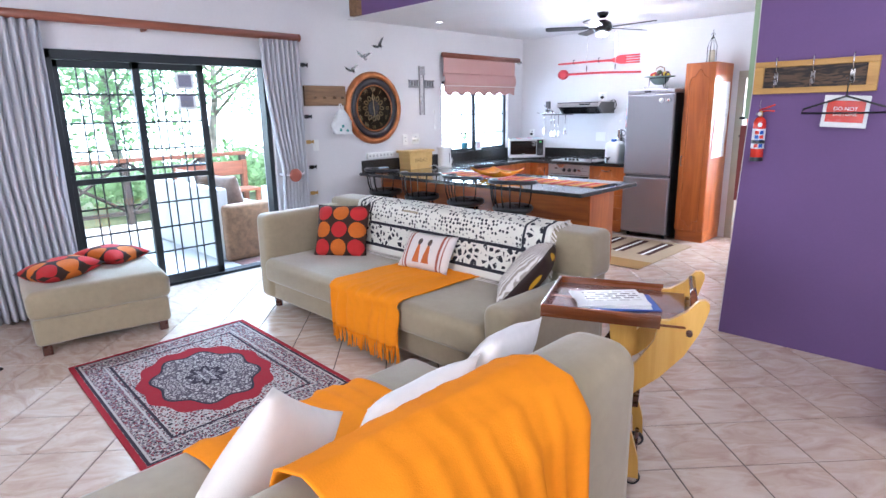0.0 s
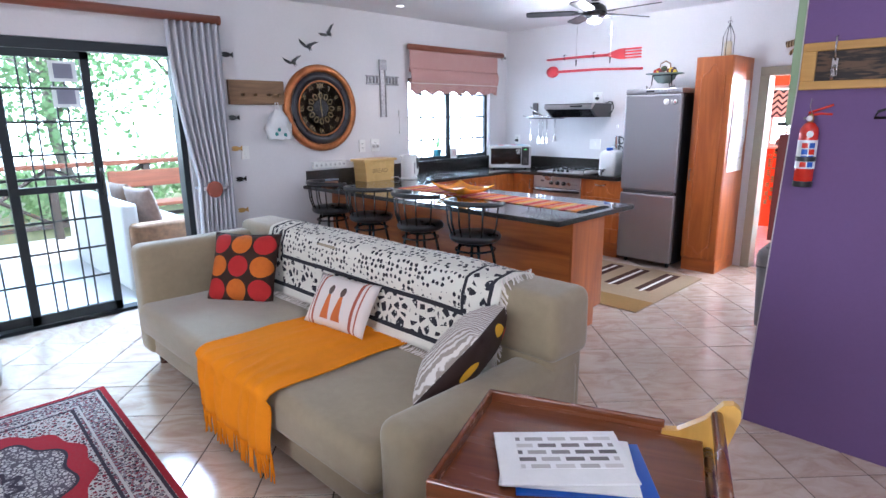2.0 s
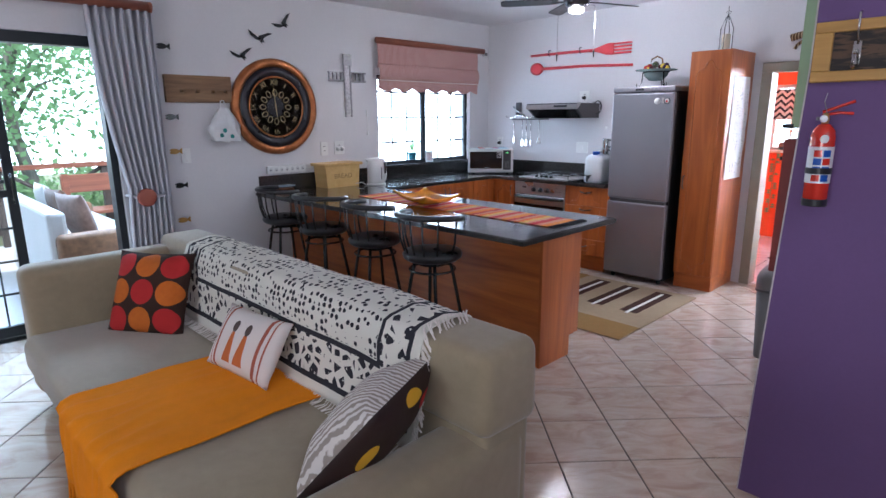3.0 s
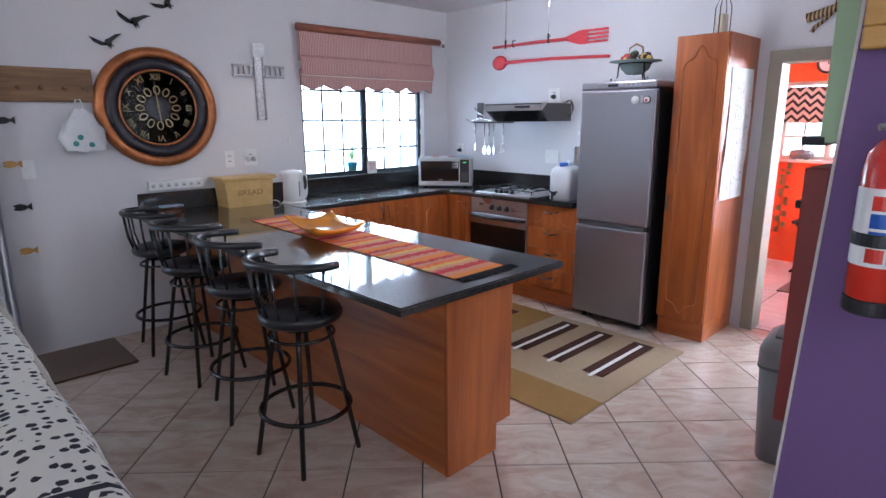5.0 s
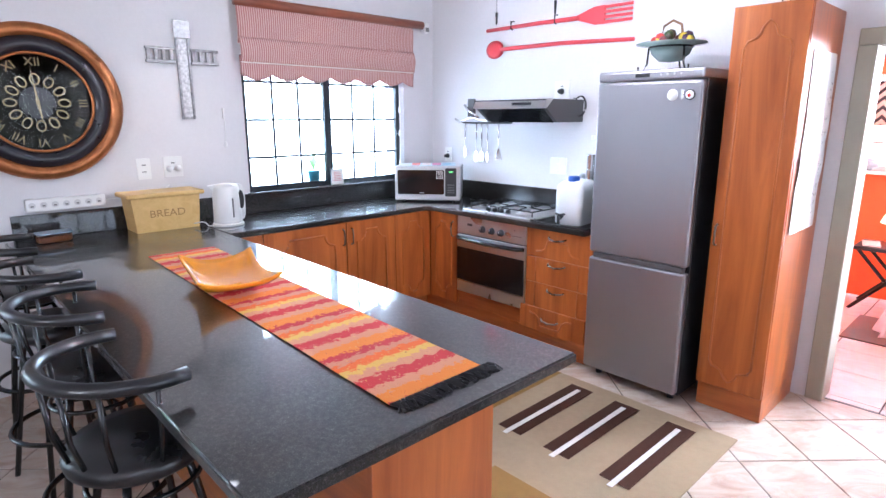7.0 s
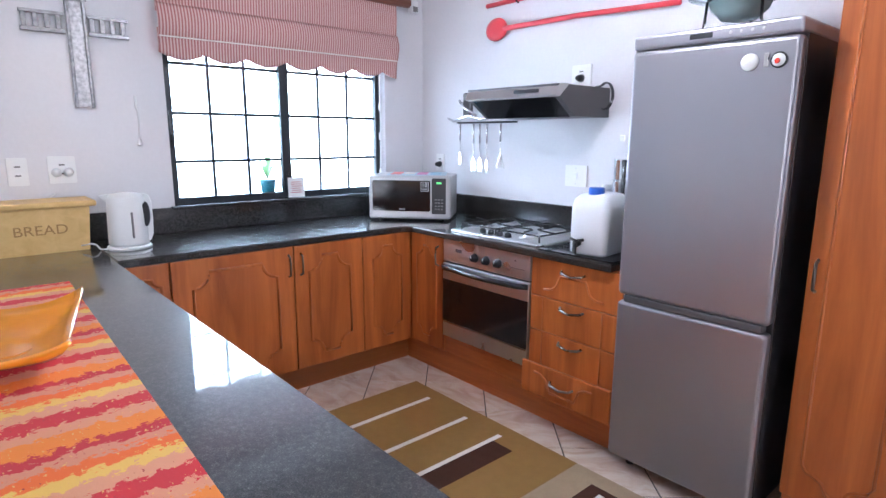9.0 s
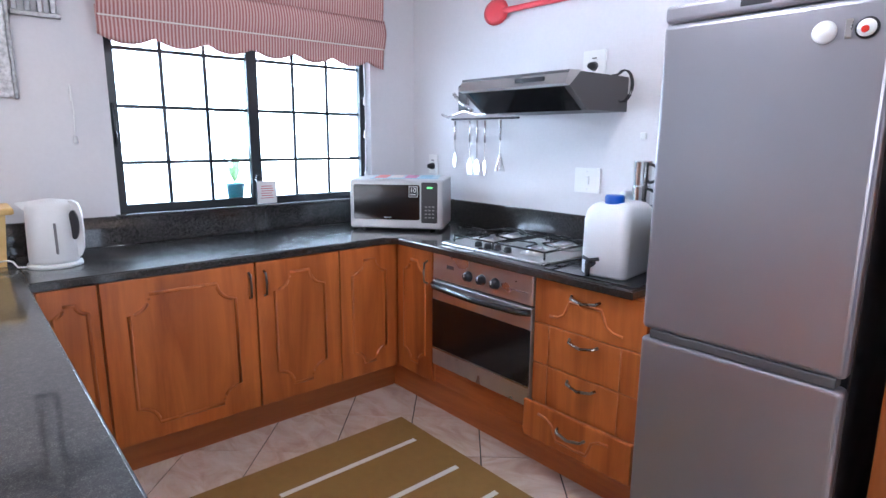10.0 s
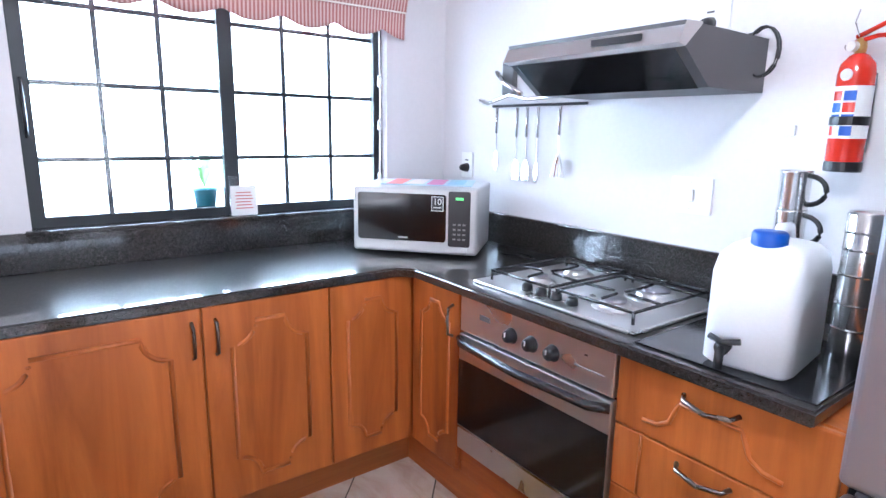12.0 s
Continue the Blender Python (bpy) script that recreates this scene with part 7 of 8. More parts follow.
# plank with pegs and plastic bag
pk = thing("peg_plank", "rustic brown wooden plank with coat pegs", "coat rack", m=pose(XW, 5.54, 1.778))
part("board", B(0, 0.03, -0.275, 0.272, -0.107, 0.107, 0.006), M_rustic, pk)
for y in (-0.15, -0.03, 0.10, 0.21):
    part("peg", L([(0.010, 0.03), (0.008, 0.06), (0.014, 0.068), (0.012, 0.08), (0, 0.082)], 14, (0, y, -0.02), "x"), M_rustic, pk, smooth=True)
bg = thing("plastic_bag", "crumpled white plastic bag with teal print hanging", "bag", m=pose(XW + 0.07, 5.705, 1.355))


def bag_f(u, v):
    a = u * 2 * math.pi
    r = (0.035 + 0.075 * math.sin(min(1, v * 1.6) * math.pi / 2)) * (1 + 0.25 * noise.noise(Vector((math.cos(a) * 1.6, math.sin(a) * 1.6, v * 4))))
    return (r * 0.55 * math.cos(a), r * 1.15 * math.sin(a), 0.27 * (1 - v) + 0.02 * noise.noise(Vector((a, v, 3))))


part("sack", sheet(bag_f, 30, 14), plain("thin_white_polythene", (0.72, 0.73, 0.74), 0.3, 0, 0.08, 14, 60, 0.3), bg, smooth=True)
part("loop_handle", T([(0, -0.03, 0.25), (-0.01, -0.015, 0.33), (-0.01, 0.01, 0.335), (0, 0.03, 0.25)], 0.006, 6), M_white_pl, bg, smooth=True)
for y, z in ((-0.06, 0.05), (0.03, 0.04), (-0.03, 0.09)):
    part("print", L([(0, 0.002), (0.018, 0.0)], 12, (0.062, y, z), "x"), plain("teal_print_%s" % "abc"[int(z * 100) % 3], (0.05, 0.28, 0.26), 0.4), bg)

# ---- purple wall ----
rk = thing("coat_hook_board", "tan framed coat hook board with zebra print panel", "coat rack", m=pose(-0.415, YP, 1.748))
for a in ((-0.325, 0.325, 0.062, 0.098), (-0.325, 0.325, -0.098, -0.062)):
    part("frame_rail", B(a[0], a[1], -0.024, 0, a[2], a[3], 0.004), M_tan, rk)
for a in ((-0.325, -0.27), (0.27, 0.325)):
    part("frame_stile", B(a[0], a[1], -0.0235, 0, -0.062, 0.062, 0.003), M_tan, rk)
part("panel", B(-0.27, 0.27, -0.012, 0, -0.062, 0.062), M_zebra, rk)
for x in (-0.2, 0.0, 0.2):
    h = part("hook", T([(x, -0.014, 0.0), (x, -0.05, -0.02), (x, -0.055, -0.05), (x, -0.035, -0.055)], 0.006, 8), M_chrome, rk, "double chrome hook", True)
    part("hook_plate", B(x - 0.012, x + 0.012, -0.017, -0.012, -0.045, 0.03, 0.002), M_chrome, rk)
    part("hook_arm", T([(x, -0.016, 0.02), (x, -0.03, 0.06), (x, -0.04, 0.115), (x, -0.02, 0.12)], 0.004, 6), M_chrome, rk, smooth=True)
hg = thing("coat_hanger", "black wire coat hanger on hook board", "coat hanger", m=pose(-0.223, YP - 0.05, 1.575))
part("hook", T([(0, 0, 0.05), (0.0, 0, 0.13), (0.02, 0, 0.15), (0.0, 0, 0.165), (-0.015, 0, 0.15)], 0.004, 6), M_black, hg)
part("bar", T([(0, 0, 0.05), (0.21, 0, -0.02), (0.22, 0, -0.045), (-0.22, 0, -0.045), (-0.21, 0, -0.02), (0, 0, 0.05)], 0.006, 6), M_black, hg, smooth=True)
sg = thing("door_sign", "red and white do not disturb sign", "sign", m=pose(-0.223, YP - 0.03, 1.537, 0, 3, 0))
part("board", B(-0.115, 0.115, -0.004, 0, -0.092, 0.092, 0.002), M_paper, sg)
part("red_field", B(-0.095, 0.095, -0.0055, -0.004, -0.062, 0.062), M_red, sg)
words("sign_text", "DO NOT\nDISTURB", 0.030, M_paper, pose(0, -0.006, 0.0, 90, 0, 0), sg)
gb = thing("green_wall_box", "pale green painted wooden box on wall end", "wall box")
part("box", B(-0.787, -0.750, YP + 0.012, YP + 0.15, 1.50, 2.59, 0.003), M_green, gb)
part("bottom_lip", B(-0.814, -0.7785, YP + 0.010, YP + 0.152, 1.495, 1.51), M_blackm, gb)
rb = thing("maroon_wall_box", "dark maroon painted wooden box on wall end", "wall box")
part("box", B(-0.803, -0.763, YP + 0.012, YP + 0.15, 0.955, 1.455, 0.003), M_maroon, rb)
part("latch", B(-0.821, -0.803, YP + 0.05, YP + 0.10, 1.375, 1.39, 0.002), M_blackm, rb)

# pine cabinet at the edge of the living room
pc_ = thing("pine_cabinet", "yellow pine low cabinet with dark feet", "cabinet", m=pose(0.33, 5.02, 0, 0, 0, 0))
part("body", B(0, 0.5, 0, 0.75, 0.07, 0.36, 0.006), M_pine, pc_)
part("top", B(-0.015, 0.515, -0.015, 0.765, 0.36, 0.385, 0.006), M_pine, pc_)
for x in (0.04, 0.46):
    for y in (0.04, 0.71):
        part("foot", B(x - 0.025, x + 0.025, y - 0.025, y + 0.025, 0, 0.07, 0.003), M_black, pc_)

# swing bin
bn = thing("swing_bin", "grey plastic kitchen bin with swing lid", "bin", m=pose(-1.065, 7.56, 0, 0, 0, 6))
bm = bmesh.new()
rs = []
for z, k in ((0.0, 0.86), (0.01, 0.88), (0.46, 1.0)):
    rs.append([bm.verts.new((a, b, z)) for a, b in rounded(0.40 * k, 0.30 * k, 0.05 * k, 5)])
for a, b in zip(rs, rs[1:]):
    for i in range(len(a)):
        bm.faces.new((a[i], a[(i + 1) % len(a)], b[(i + 1) % len(a)], b[i]))
bm.faces.new(rs[0][::-1])
bm.faces.new(rs[-1])
part("tub", bm, M_grey_pl, bn, smooth=True)
bm = bmesh.new()
rs = []
for z, k, s in ((0.462, 1.03, 1.03), (0.535, 1.03, 1.03), (0.57, 0.97, 0.97), (0.605, 0.82, 0.55)):
    rs.append([bm.verts.new((a, b, z)) for a, b in rounded(0.40 * k, 0.30 * s, 0.05, 5)])
for a, b in zip(rs, rs[1:]):
    for i in range(len(a)):
        bm.faces.new((a[i], a[(i + 1) % len(a)], b[(i + 1) % len(a)], b[i]))
bm.faces.new(rs[-1])
lid = part("lid", bm, M_grey_pl, bn, smooth=True)
part("flap", sheet(lambda u, v: (-0.15 + 0.30 * u, -0.11 + 0.22 * v, 0.597 + 0.02 * math.sin(v * math.pi)), 6, 12, 0.005), M_dgrey_pl, lid, "dark grey swing flap", True)
part("rim_band", S(rounded(0.415, 0.315, 0.055), 0.452, 0.466), M_dgrey_pl, bn)

# kitchen mat
km = thing("kitchen_mat", "beige kitchen mat with brown and white stripes", "mat")
M_mat1 = fabric("beige_pile", (0.36, 0.265, 0.165), 0.10, 260, 0.8, sheen=0.0)
M_mat2 = fabric("ochre_pile", (0.29, 0.165, 0.050), 0.10, 260, 0.8, sheen=0.0)
M_mat3 = fabric("dark_brown_pile", (0.060, 0.022, 0.013), 0.15, 260, 0.8, sheen=0.0)
M_mat4 = fabric("white_pile", (0.74, 0.71, 0.66), 0.08, 260, 0.8)
part("backing", B(-4.16, -1.98, 7.06, 8.40, 0.0005, 0.010, 0.004), M_mat1, km)
part("ochre_band", B(-2.66, -1.984, 7.064, 7.37, 0.0102, 0.0118), M_mat2, km)
part("ochre_band", B(-4.155, -3.02, 7.064, 8.395, 0.0102, 0.0116), M_mat2, km)
for x0 in (-2.885, -2.60, -2.295):
    part("brown_stripe", B(x0, x0 + 0.145, 7.65, 8.31, 0.0122, 0.0138), M_mat3, km)
    part("white_stripe", B(x0 + 0.062, x0 + 0.088, 7.61, 8.27, 0.0142, 0.0158), M_mat4, km)
for x0 in (-3.945, -3.65, -3.415):
    part("white_stripe", B(x0, x0 + 0.024, 7.64, 8.31, 0.0122, 0.0142), M_mat4, km)
part("brown_stripe", B(-3.40, -3.27, 7.65, 8.25, 0.0122, 0.0136), M_mat3, km)
dm = whole("door_mat", B(XW + 0.05, XW + 0.62, 4.86, 5.72, 0.0005, 0.016, 0.006), M_brown_mat, "dark brown coir door mat by the wall", "mat")

# ceiling fan and downlight
fn = thing("ceiling_fan", "black four-blade ceiling fan with light", "fan", m=pose(-2.953, 7.85, -0.04))
part("canopy", L([(0.0, HK + 0.04), (0.065, HK + 0.04), (0.06, HK + 0.01), (0.03, HK - 0.02), (0.0, HK - 0.02)], 24), M_blackm, fn, smooth=True)
part("down_rod", T([(0, 0, HK - 0.05), (0, 0, 2.55)], 0.02, 10), M_blackm, fn)
part("motor", L([(0.0, 2.58), (0.05, 2.58), (0.095, 2.55), (0.11, 2.51), (0.10, 2.47), (0.06, 2.445), (0, 2.44)], 32), M_blackm, fn, smooth=True)
part("light_kit", L([(0.06, 2.443), (0.066, 2.435), (0.055, 2.415), (0.03, 2.405), (0, 2.402)], 28), M_lampglow, fn, "lit frosted glass lamp", True)
for k in range(5):
    a = radians(-2 + 72 * k)
    o = part("blade", S([(0.15, -0.035), (0.22, -0.055), (0.58, -0.062), (0.62, -0.045), (0.62, 0.045), (0.58, 0.062), (0.22, 0.055), (0.15, 0.035)], -0.004, 0.004), M_black, fn)
    o.matrix_basis = pose(0, 0, 2.50, 0, 0, math.degrees(a)) @ pose(0, 0, 0, 10, 0, 0)
    part("blade_iron", B(0.08, 0.20, -0.018, 0.018, -0.008, -0.0042), M_blackm, o)
for x, y in ((-0.19, 0.02), (0.19, -0.02)):
    c_ = part("pull_chain", T([(x * 0.45, y, 2.46), (x * 0.95, y, 2.44), (x, y, 2.40), (x, y, 2.10)], 0.0022, 5), M_chrome, fn)
    part("pull_weight", T([(x, y, 2.10), (x, y, 2.045)], 0.007, 8, r_end=0.004), M_blackm, c_)
dl = thing("downlight", "small round recessed ceiling downlight, lit", "downlight", m=pose(-4.565, 6.905, HK))
part("trim_ring", L([(0.028, -0.002), (0.045, -0.006), (0.05, 0.0)], 28), M_chrome, dl, smooth=True)
part("lamp", L([(0, -0.004), (0.03, -0.003)], 24), M_lampglow, dl)

# window sill: plant pot outside the glass, card in its stand
pt = thing("potted_plant", "small green plant in teal pot on window sill", "plant", m=pose(XW - 0.165, 8.02, KW[2] + 0.0))
part("pot", L([(0.035, 0.0), (0.05, 0.11), (0.054, 0.11), (0.054, 0.125), (0.0, 0.12)], 24), M_teal, pt, smooth=True)
rng = random.Random(7)
for k in range(9):
    a, r, h = rng.uniform(0, 6.28), rng.uniform(0.02, 0.06), rng.uniform(0.08, 0.24)
    w = rng.uniform(0.014, 0.026)
    c, s = math.cos(a), math.sin(a)
    part("leaf", sheet(lambda u, v: (r * c * v * 1.6 - (u - 0.5) * 2 * w * math.sin(v * math.pi) * s, r * s * v * 1.6 + (u - 0.5) * 2 * w * math.sin(v * math.pi) * c, 0.12 + h * math.sin(v * 1.7)), 2, 6), M_fern, pt, smooth=True)
part("sill_ledge", B(-0.09, 0.09, -0.12, 0.12, -0.04, 0.0, 0.003), M_patio, pt)
cd = thing("notice_card", "small printed card in clear stand on window sill", "card", m=pose(XW + 0.005, 8.13, KW[2] + 0.015, 0, 0, 84))
part("stand", S([(-0.004, 0), (0.0, 0.165), (0.004, 0.165), (0.012, 0.004), (0.05, 0.004), (0.05, 0.0)], -0.055, 0.055, "yz"), M_clear, cd)
part("card", S([(-0.008, 0.002), (-0.0045, 0.125), (-0.003, 0.125), (-0.0065, 0.002)], -0.053, 0.053, "yz"), M_paper, cd)
for k in range(6):
    part("text_line", B(-0.035 + 0.004 * (k % 2), 0.035 - 0.004 * (k % 3), -0.0085, -0.0065, 0.03 + k * 0.013, 0.0345 + k * 0.013), plain("red_print_%s" % "abcdef"[k], (0.55, 0.16, 0.16), 0.7), cd)

# gecko ornament over the bedroom door
gk = thing("gecko_ornament", "woven brown and cream gecko wall ornament", "wall ornament", m=pose(-1.45, YN - 0.012, 2.165))
M_gek = striped("woven_gecko", (0.10, 0.05, 0.025), (0.52, 0.40, 0.24), 0.022, 0, 0.5)
part("body", T([(-0.25, 0, 0.0), (-0.17, 0, 0.02), (-0.05, 0, 0.06), (0.10, 0, 0.10), (0.30, 0, 0.11)], 0.03, 10, r_end=0.018), M_gek, gk, smooth=True)
for pts in (((-0.10, 0.03), (-0.16, -0.03), (-0.20, -0.06), (-0.215, -0.09)), ((0.08, 0.08), (0.10, 0.0), (0.06, -0.04)), ((-0.10, 0.05), (-0.10, 0.12), (-0.06, 0.15))):
    part("limb", T([(a, 0, b) for a, b in pts], 0.013, 8), M_gek, gk, smooth=True)

# ---- bedroom ----
bz = thing("printed_blind", "black and cream block-printed fabric blind", "blind")
part("cloth", sheet(lambda u, v: (-2.56 + 1.85 * u, BY - 0.03 + 0.008 * math.sin(v * 9), 1.845 - 0.365 * v), 30, 8, 0.003), M_zig, bz)
wk = thing("bedroom_clock", "round black and white wall clock", "clock", m=pose(-2.13, BY, 2.065))
part("rim", L([(0.0, -0.001), (0.10, -0.001), (0.10, -0.03), (0.078, -0.03), (0.075, -0.014)], 32, (0, 0, 0), "y"), M_black, wk, smooth=True)
part("dial", L([(0, -0.0245), (0.078, -0.0245), (0.078, -0.016)], 32, (0, 0, 0), "y"), M_paper, wk)
part("pointer", B(-0.004, 0.004, -0.028, -0.025, -0.01, 0.055), M_black, wk)
part("pointer", B(-0.004, 0.035, -0.0285, -0.0255, -0.005, 0.003), M_black, wk)
rh = thing("animal_figurine", "small dark carved rhino figurine on sill", "figurine")
part("body", L([(0, -0.11), (0.04, -0.09), (0.05, 0.0), (0.045, 0.07), (0.025, 0.12), (0, 0.135)], 14, (-2.27, BY - 0.02, BW[2] + 0.06), "x"), M_grey_pl, rh, smooth=True)
for x in (-2.34, -2.32, -2.22, -2.20):
    part("leg", T([(x, BY - 0.02, BW[2] + 0.04), (x, BY - 0.02, BW[2])], 0.013, 8), M_grey_pl, rh)
rh2 = thing("animal_figurine", "small dark carved elephant figurine on sill", "figurine")
part("body", L([(0, -0.1), (0.04, -0.08), (0.05, 0.0), (0.04, 0.07), (0, 0.10)], 14, (-1.76, BY - 0.02, BW[2] + 0.07), "x"), M_grey_pl, rh2, smooth=True)
for x in (-1.82, -1.70):
    part("leg", T([(x, BY - 0.02, BW[2] + 0.04), (x, BY - 0.02, BW[2])], 0.016, 8), M_grey_pl, rh2)
nt = thing("bedside_table", "black folding tray table with crossed legs", "table", m=pose(-1.90, 11.36, 0))
part("tray", B(-0.25, 0.25, -0.2, 0.2, 0.50, 0.53, 0.005), M_black, nt)
for y in (-0.17, 0.17):
    part("leg", T([(-0.22, y, 0), (0.22, y, 0.5)], 0.014, 8), M_black, nt)
    part("leg", T([(0.22, y * 0.85, 0), (-0.22, y * 0.85, 0.5)], 0.014, 8), M_black, nt)
lp = thing("table_lamp", "lit table lamp with cream shade and glass base", "lamp", m=pose(-1.86, 11.36, 0.53))
part("base", L([(0.05, 0), (0.045, 0.02), (0.022, 0.05), (0.035, 0.13), (0.02, 0.19), (0.01, 0.22), (0, 0.22)], 22), M_bowl, lp, smooth=True)
part("shade", L([(0.165, 0.19), (0.10, 0.36)], 32), M_shade, lp, "lit cream fabric shade", True)
bk = thing("notebook", "small pale notebook on bedside table", "book", m=pose(-2.05, 11.30, 0.531, 0, 0, 12))
part("cover", B(-0.06, 0.06, -0.09, 0.09, 0, 0.018, 0.003), M_paper, bk)
bd_ = thing("bed", "bed with white mosquito net and white cover", "bed")
part("mattress", soft_box(-1.50, 0.5, 9.75, 11.5, 0.25, 0.62, 0.06, 0.01, 40), M_white_cloth, bd_, smooth=True)
part("valance", sheet(lambda u, v: (-1.53 + 0.03 * math.sin(u * 40) - 0.02 * v, 9.75 + 1.85 * u, 0.55 - 0.54 * v), 90, 6, 0.003), M_white_cloth, bd_, smooth=True)
M_net = plain("mosquito_net", (0.85, 0.84, 0.85), 0.8)
part("net", sheet(lambda u, v: (-1.28 - 0.50 * v ** 1.5 + 0.05 * math.sin(u * 26) * (0.3 + v), 10.40 + 0.95 * u * (0.25 + 0.75 * v) + 0.2 * (1 - v), 2.35 - 2.30 * v), 70, 20, 0.002), M_net, bd_, "gathered white mosquito net", True)
bmt = whole("bedside_mat", B(-2.0, -1.55, 10.37, 11.02, 0.0005, 0.012, 0.004), fabric("grey_mat", (0.13, 0.115, 0.10), 0.2, 200, 0.8), "small dark grey bedside mat", "mat")
gr = thing("leaf_garland", "thin green leaf garland hanging inside doorway", "garland")
rng = random.Random(3)
part("stem", T([(-2.36, BY - 0.03, 1.15), (-2.39, BY - 0.03, 0.8), (-2.40, BY - 0.03, 0.35)], 0.004, 5), M_leaf, gr)
for k in range(26):
    z = 0.33 + 0.03 * k
    d = rng.choice((-1, 1))
    part("leaf", S([(-2.385, z), (-2.385 + d * 0.03, z + 0.016), (-2.385 + d * 0.06, z), (-2.385 + d * 0.03, z - 0.014)], BY - 0.035, BY - 0.032, "xz"), M_leaf, gr)

# ---- patio and garden ----
ps_ = thing("patio_sofa", "cane patio sofa with pale canvas back and cushions", "sofa")
part("cane_frame", B(-7.75, -5.66, 4.52, 5.25, -0.02, 0.40, 0.03), M_cane, ps_)
part("canvas_back", B(-7.75, -5.66, 4.46, 4.60, -0.02, 0.80, 0.03), M_palecush, ps_)
for x in (-7.80, -5.72):
    part("cane_arm", B(x, x + 0.14, 4.5, 5.27, -0.03, 0.62, 0.05, 4), M_cane, ps_)
for k in range(3):
    part("seat_cushion", soft_box(-7.64 + k * 0.64, -7.02 + k * 0.64, 4.62, 5.24, 0.40, 0.53, 0.04, 0.01, 50 + k), M_palecush, ps_, smooth=True)
for k, x in enumerate((-7.1, -6.5, -5.95)):
    cushion(0.42, 0.42, 0.15, (M_palecush, M_brown_mat, fabric("speckled_brown_%s" % "abc"[k], (0.20, 0.13, 0.10), 0.5, 60))[k], pose(x, 4.74, 0.72, 75, 0, 180 + 8 * k), "scatter cushion on the patio sofa")
tbp = thing("patio_table", "small patio table with pale printed cloth", "table")
part("tabletop", B(-6.75, -5.75, 5.62, 6.3, 0.60, 0.63, 0.008), M_railwood, tbp)
part("cloth", sheet(lambda u, v: (-6.78 + 1.06 * u, 5.60 - 0.03 * math.sin(u * 22) * (v > 0.7) + (0.7 if v < 0.7 else 0) - (min(v, 0.7) / 0.7 * 0.7 if v < 0.7 else 0), 0.64 if v < 0.7 else 0.64 - (v - 0.7) * 1.1), 40, 20, 0.003), M_cream, tbp, smooth=True)
for x in (-6.7, -5.8):
    for y in (5.68, 6.24):
        part("leg", T([(x, y, -0.03), (x, y, 0.6)], 0.02, 8), M_railwood, tbp)
prg = whole("patio_rug", B(-6.9, -5.36, 4.55, 6.3, -0.0295, -0.02, 0.003), fabric("red_brown_rug", (0.20, 0.07, 0.05), 0.4, 120, 0.8), "worn red-brown rug on the patio", "rug")
rl = thing("patio_railing", "dark timber patio railing with cross braces", "railing")
for y in (1.0, 2.2, 3.4, 4.6, 5.8, 6.5):
    part("post", B(-9.15, -9.05, y - 0.05, y + 0.05, -0.1, 0.92, 0.008), M_darkpost, rl)
part("top_rail", B(-9.17, -9.03, 0.95, 6.55, 0.92, 0.98, 0.008), M_railwood, rl)
part("bottom_rail", B(-9.13, -9.07, 1.0, 6.5, 0.12, 0.18, 0.006), M_darkpost, rl)
for ya in (1.0, 2.2, 3.4, 4.6):
    part("brace", T([(-9.1, ya + 0.05, 0.18), (-9.1, ya + 1.15, 0.90)], 0.028, 6), M_darkpost, rl)
    part("brace", T([(-9.1, ya + 0.05, 0.90), (-9.1, ya + 1.15, 0.18)], 0.028, 6), M_darkpost, rl)
bn_ = thing("patio_bench", "red-brown timber bench with slatted back", "bench")
part("backrest", B(-8.8, -8.74, 5.2, 6.4, 0.62, 0.85, 0.008), M_railwood, bn_)
part("seat", B(-8.75, -8.3, 5.2, 6.4, 0.38, 0.42, 0.006), M_railwood, bn_)
for y in (5.25, 6.35):
    part("leg", B(-8.8, -8.73, y - 0.035, y + 0.035, -0.03, 0.86, 0.006), M_railwood, bn_)
    part("leg", B(-8.37, -8.31, y - 0.035, y + 0.035, -0.03, 0.40, 0.006), M_railwood, bn_)


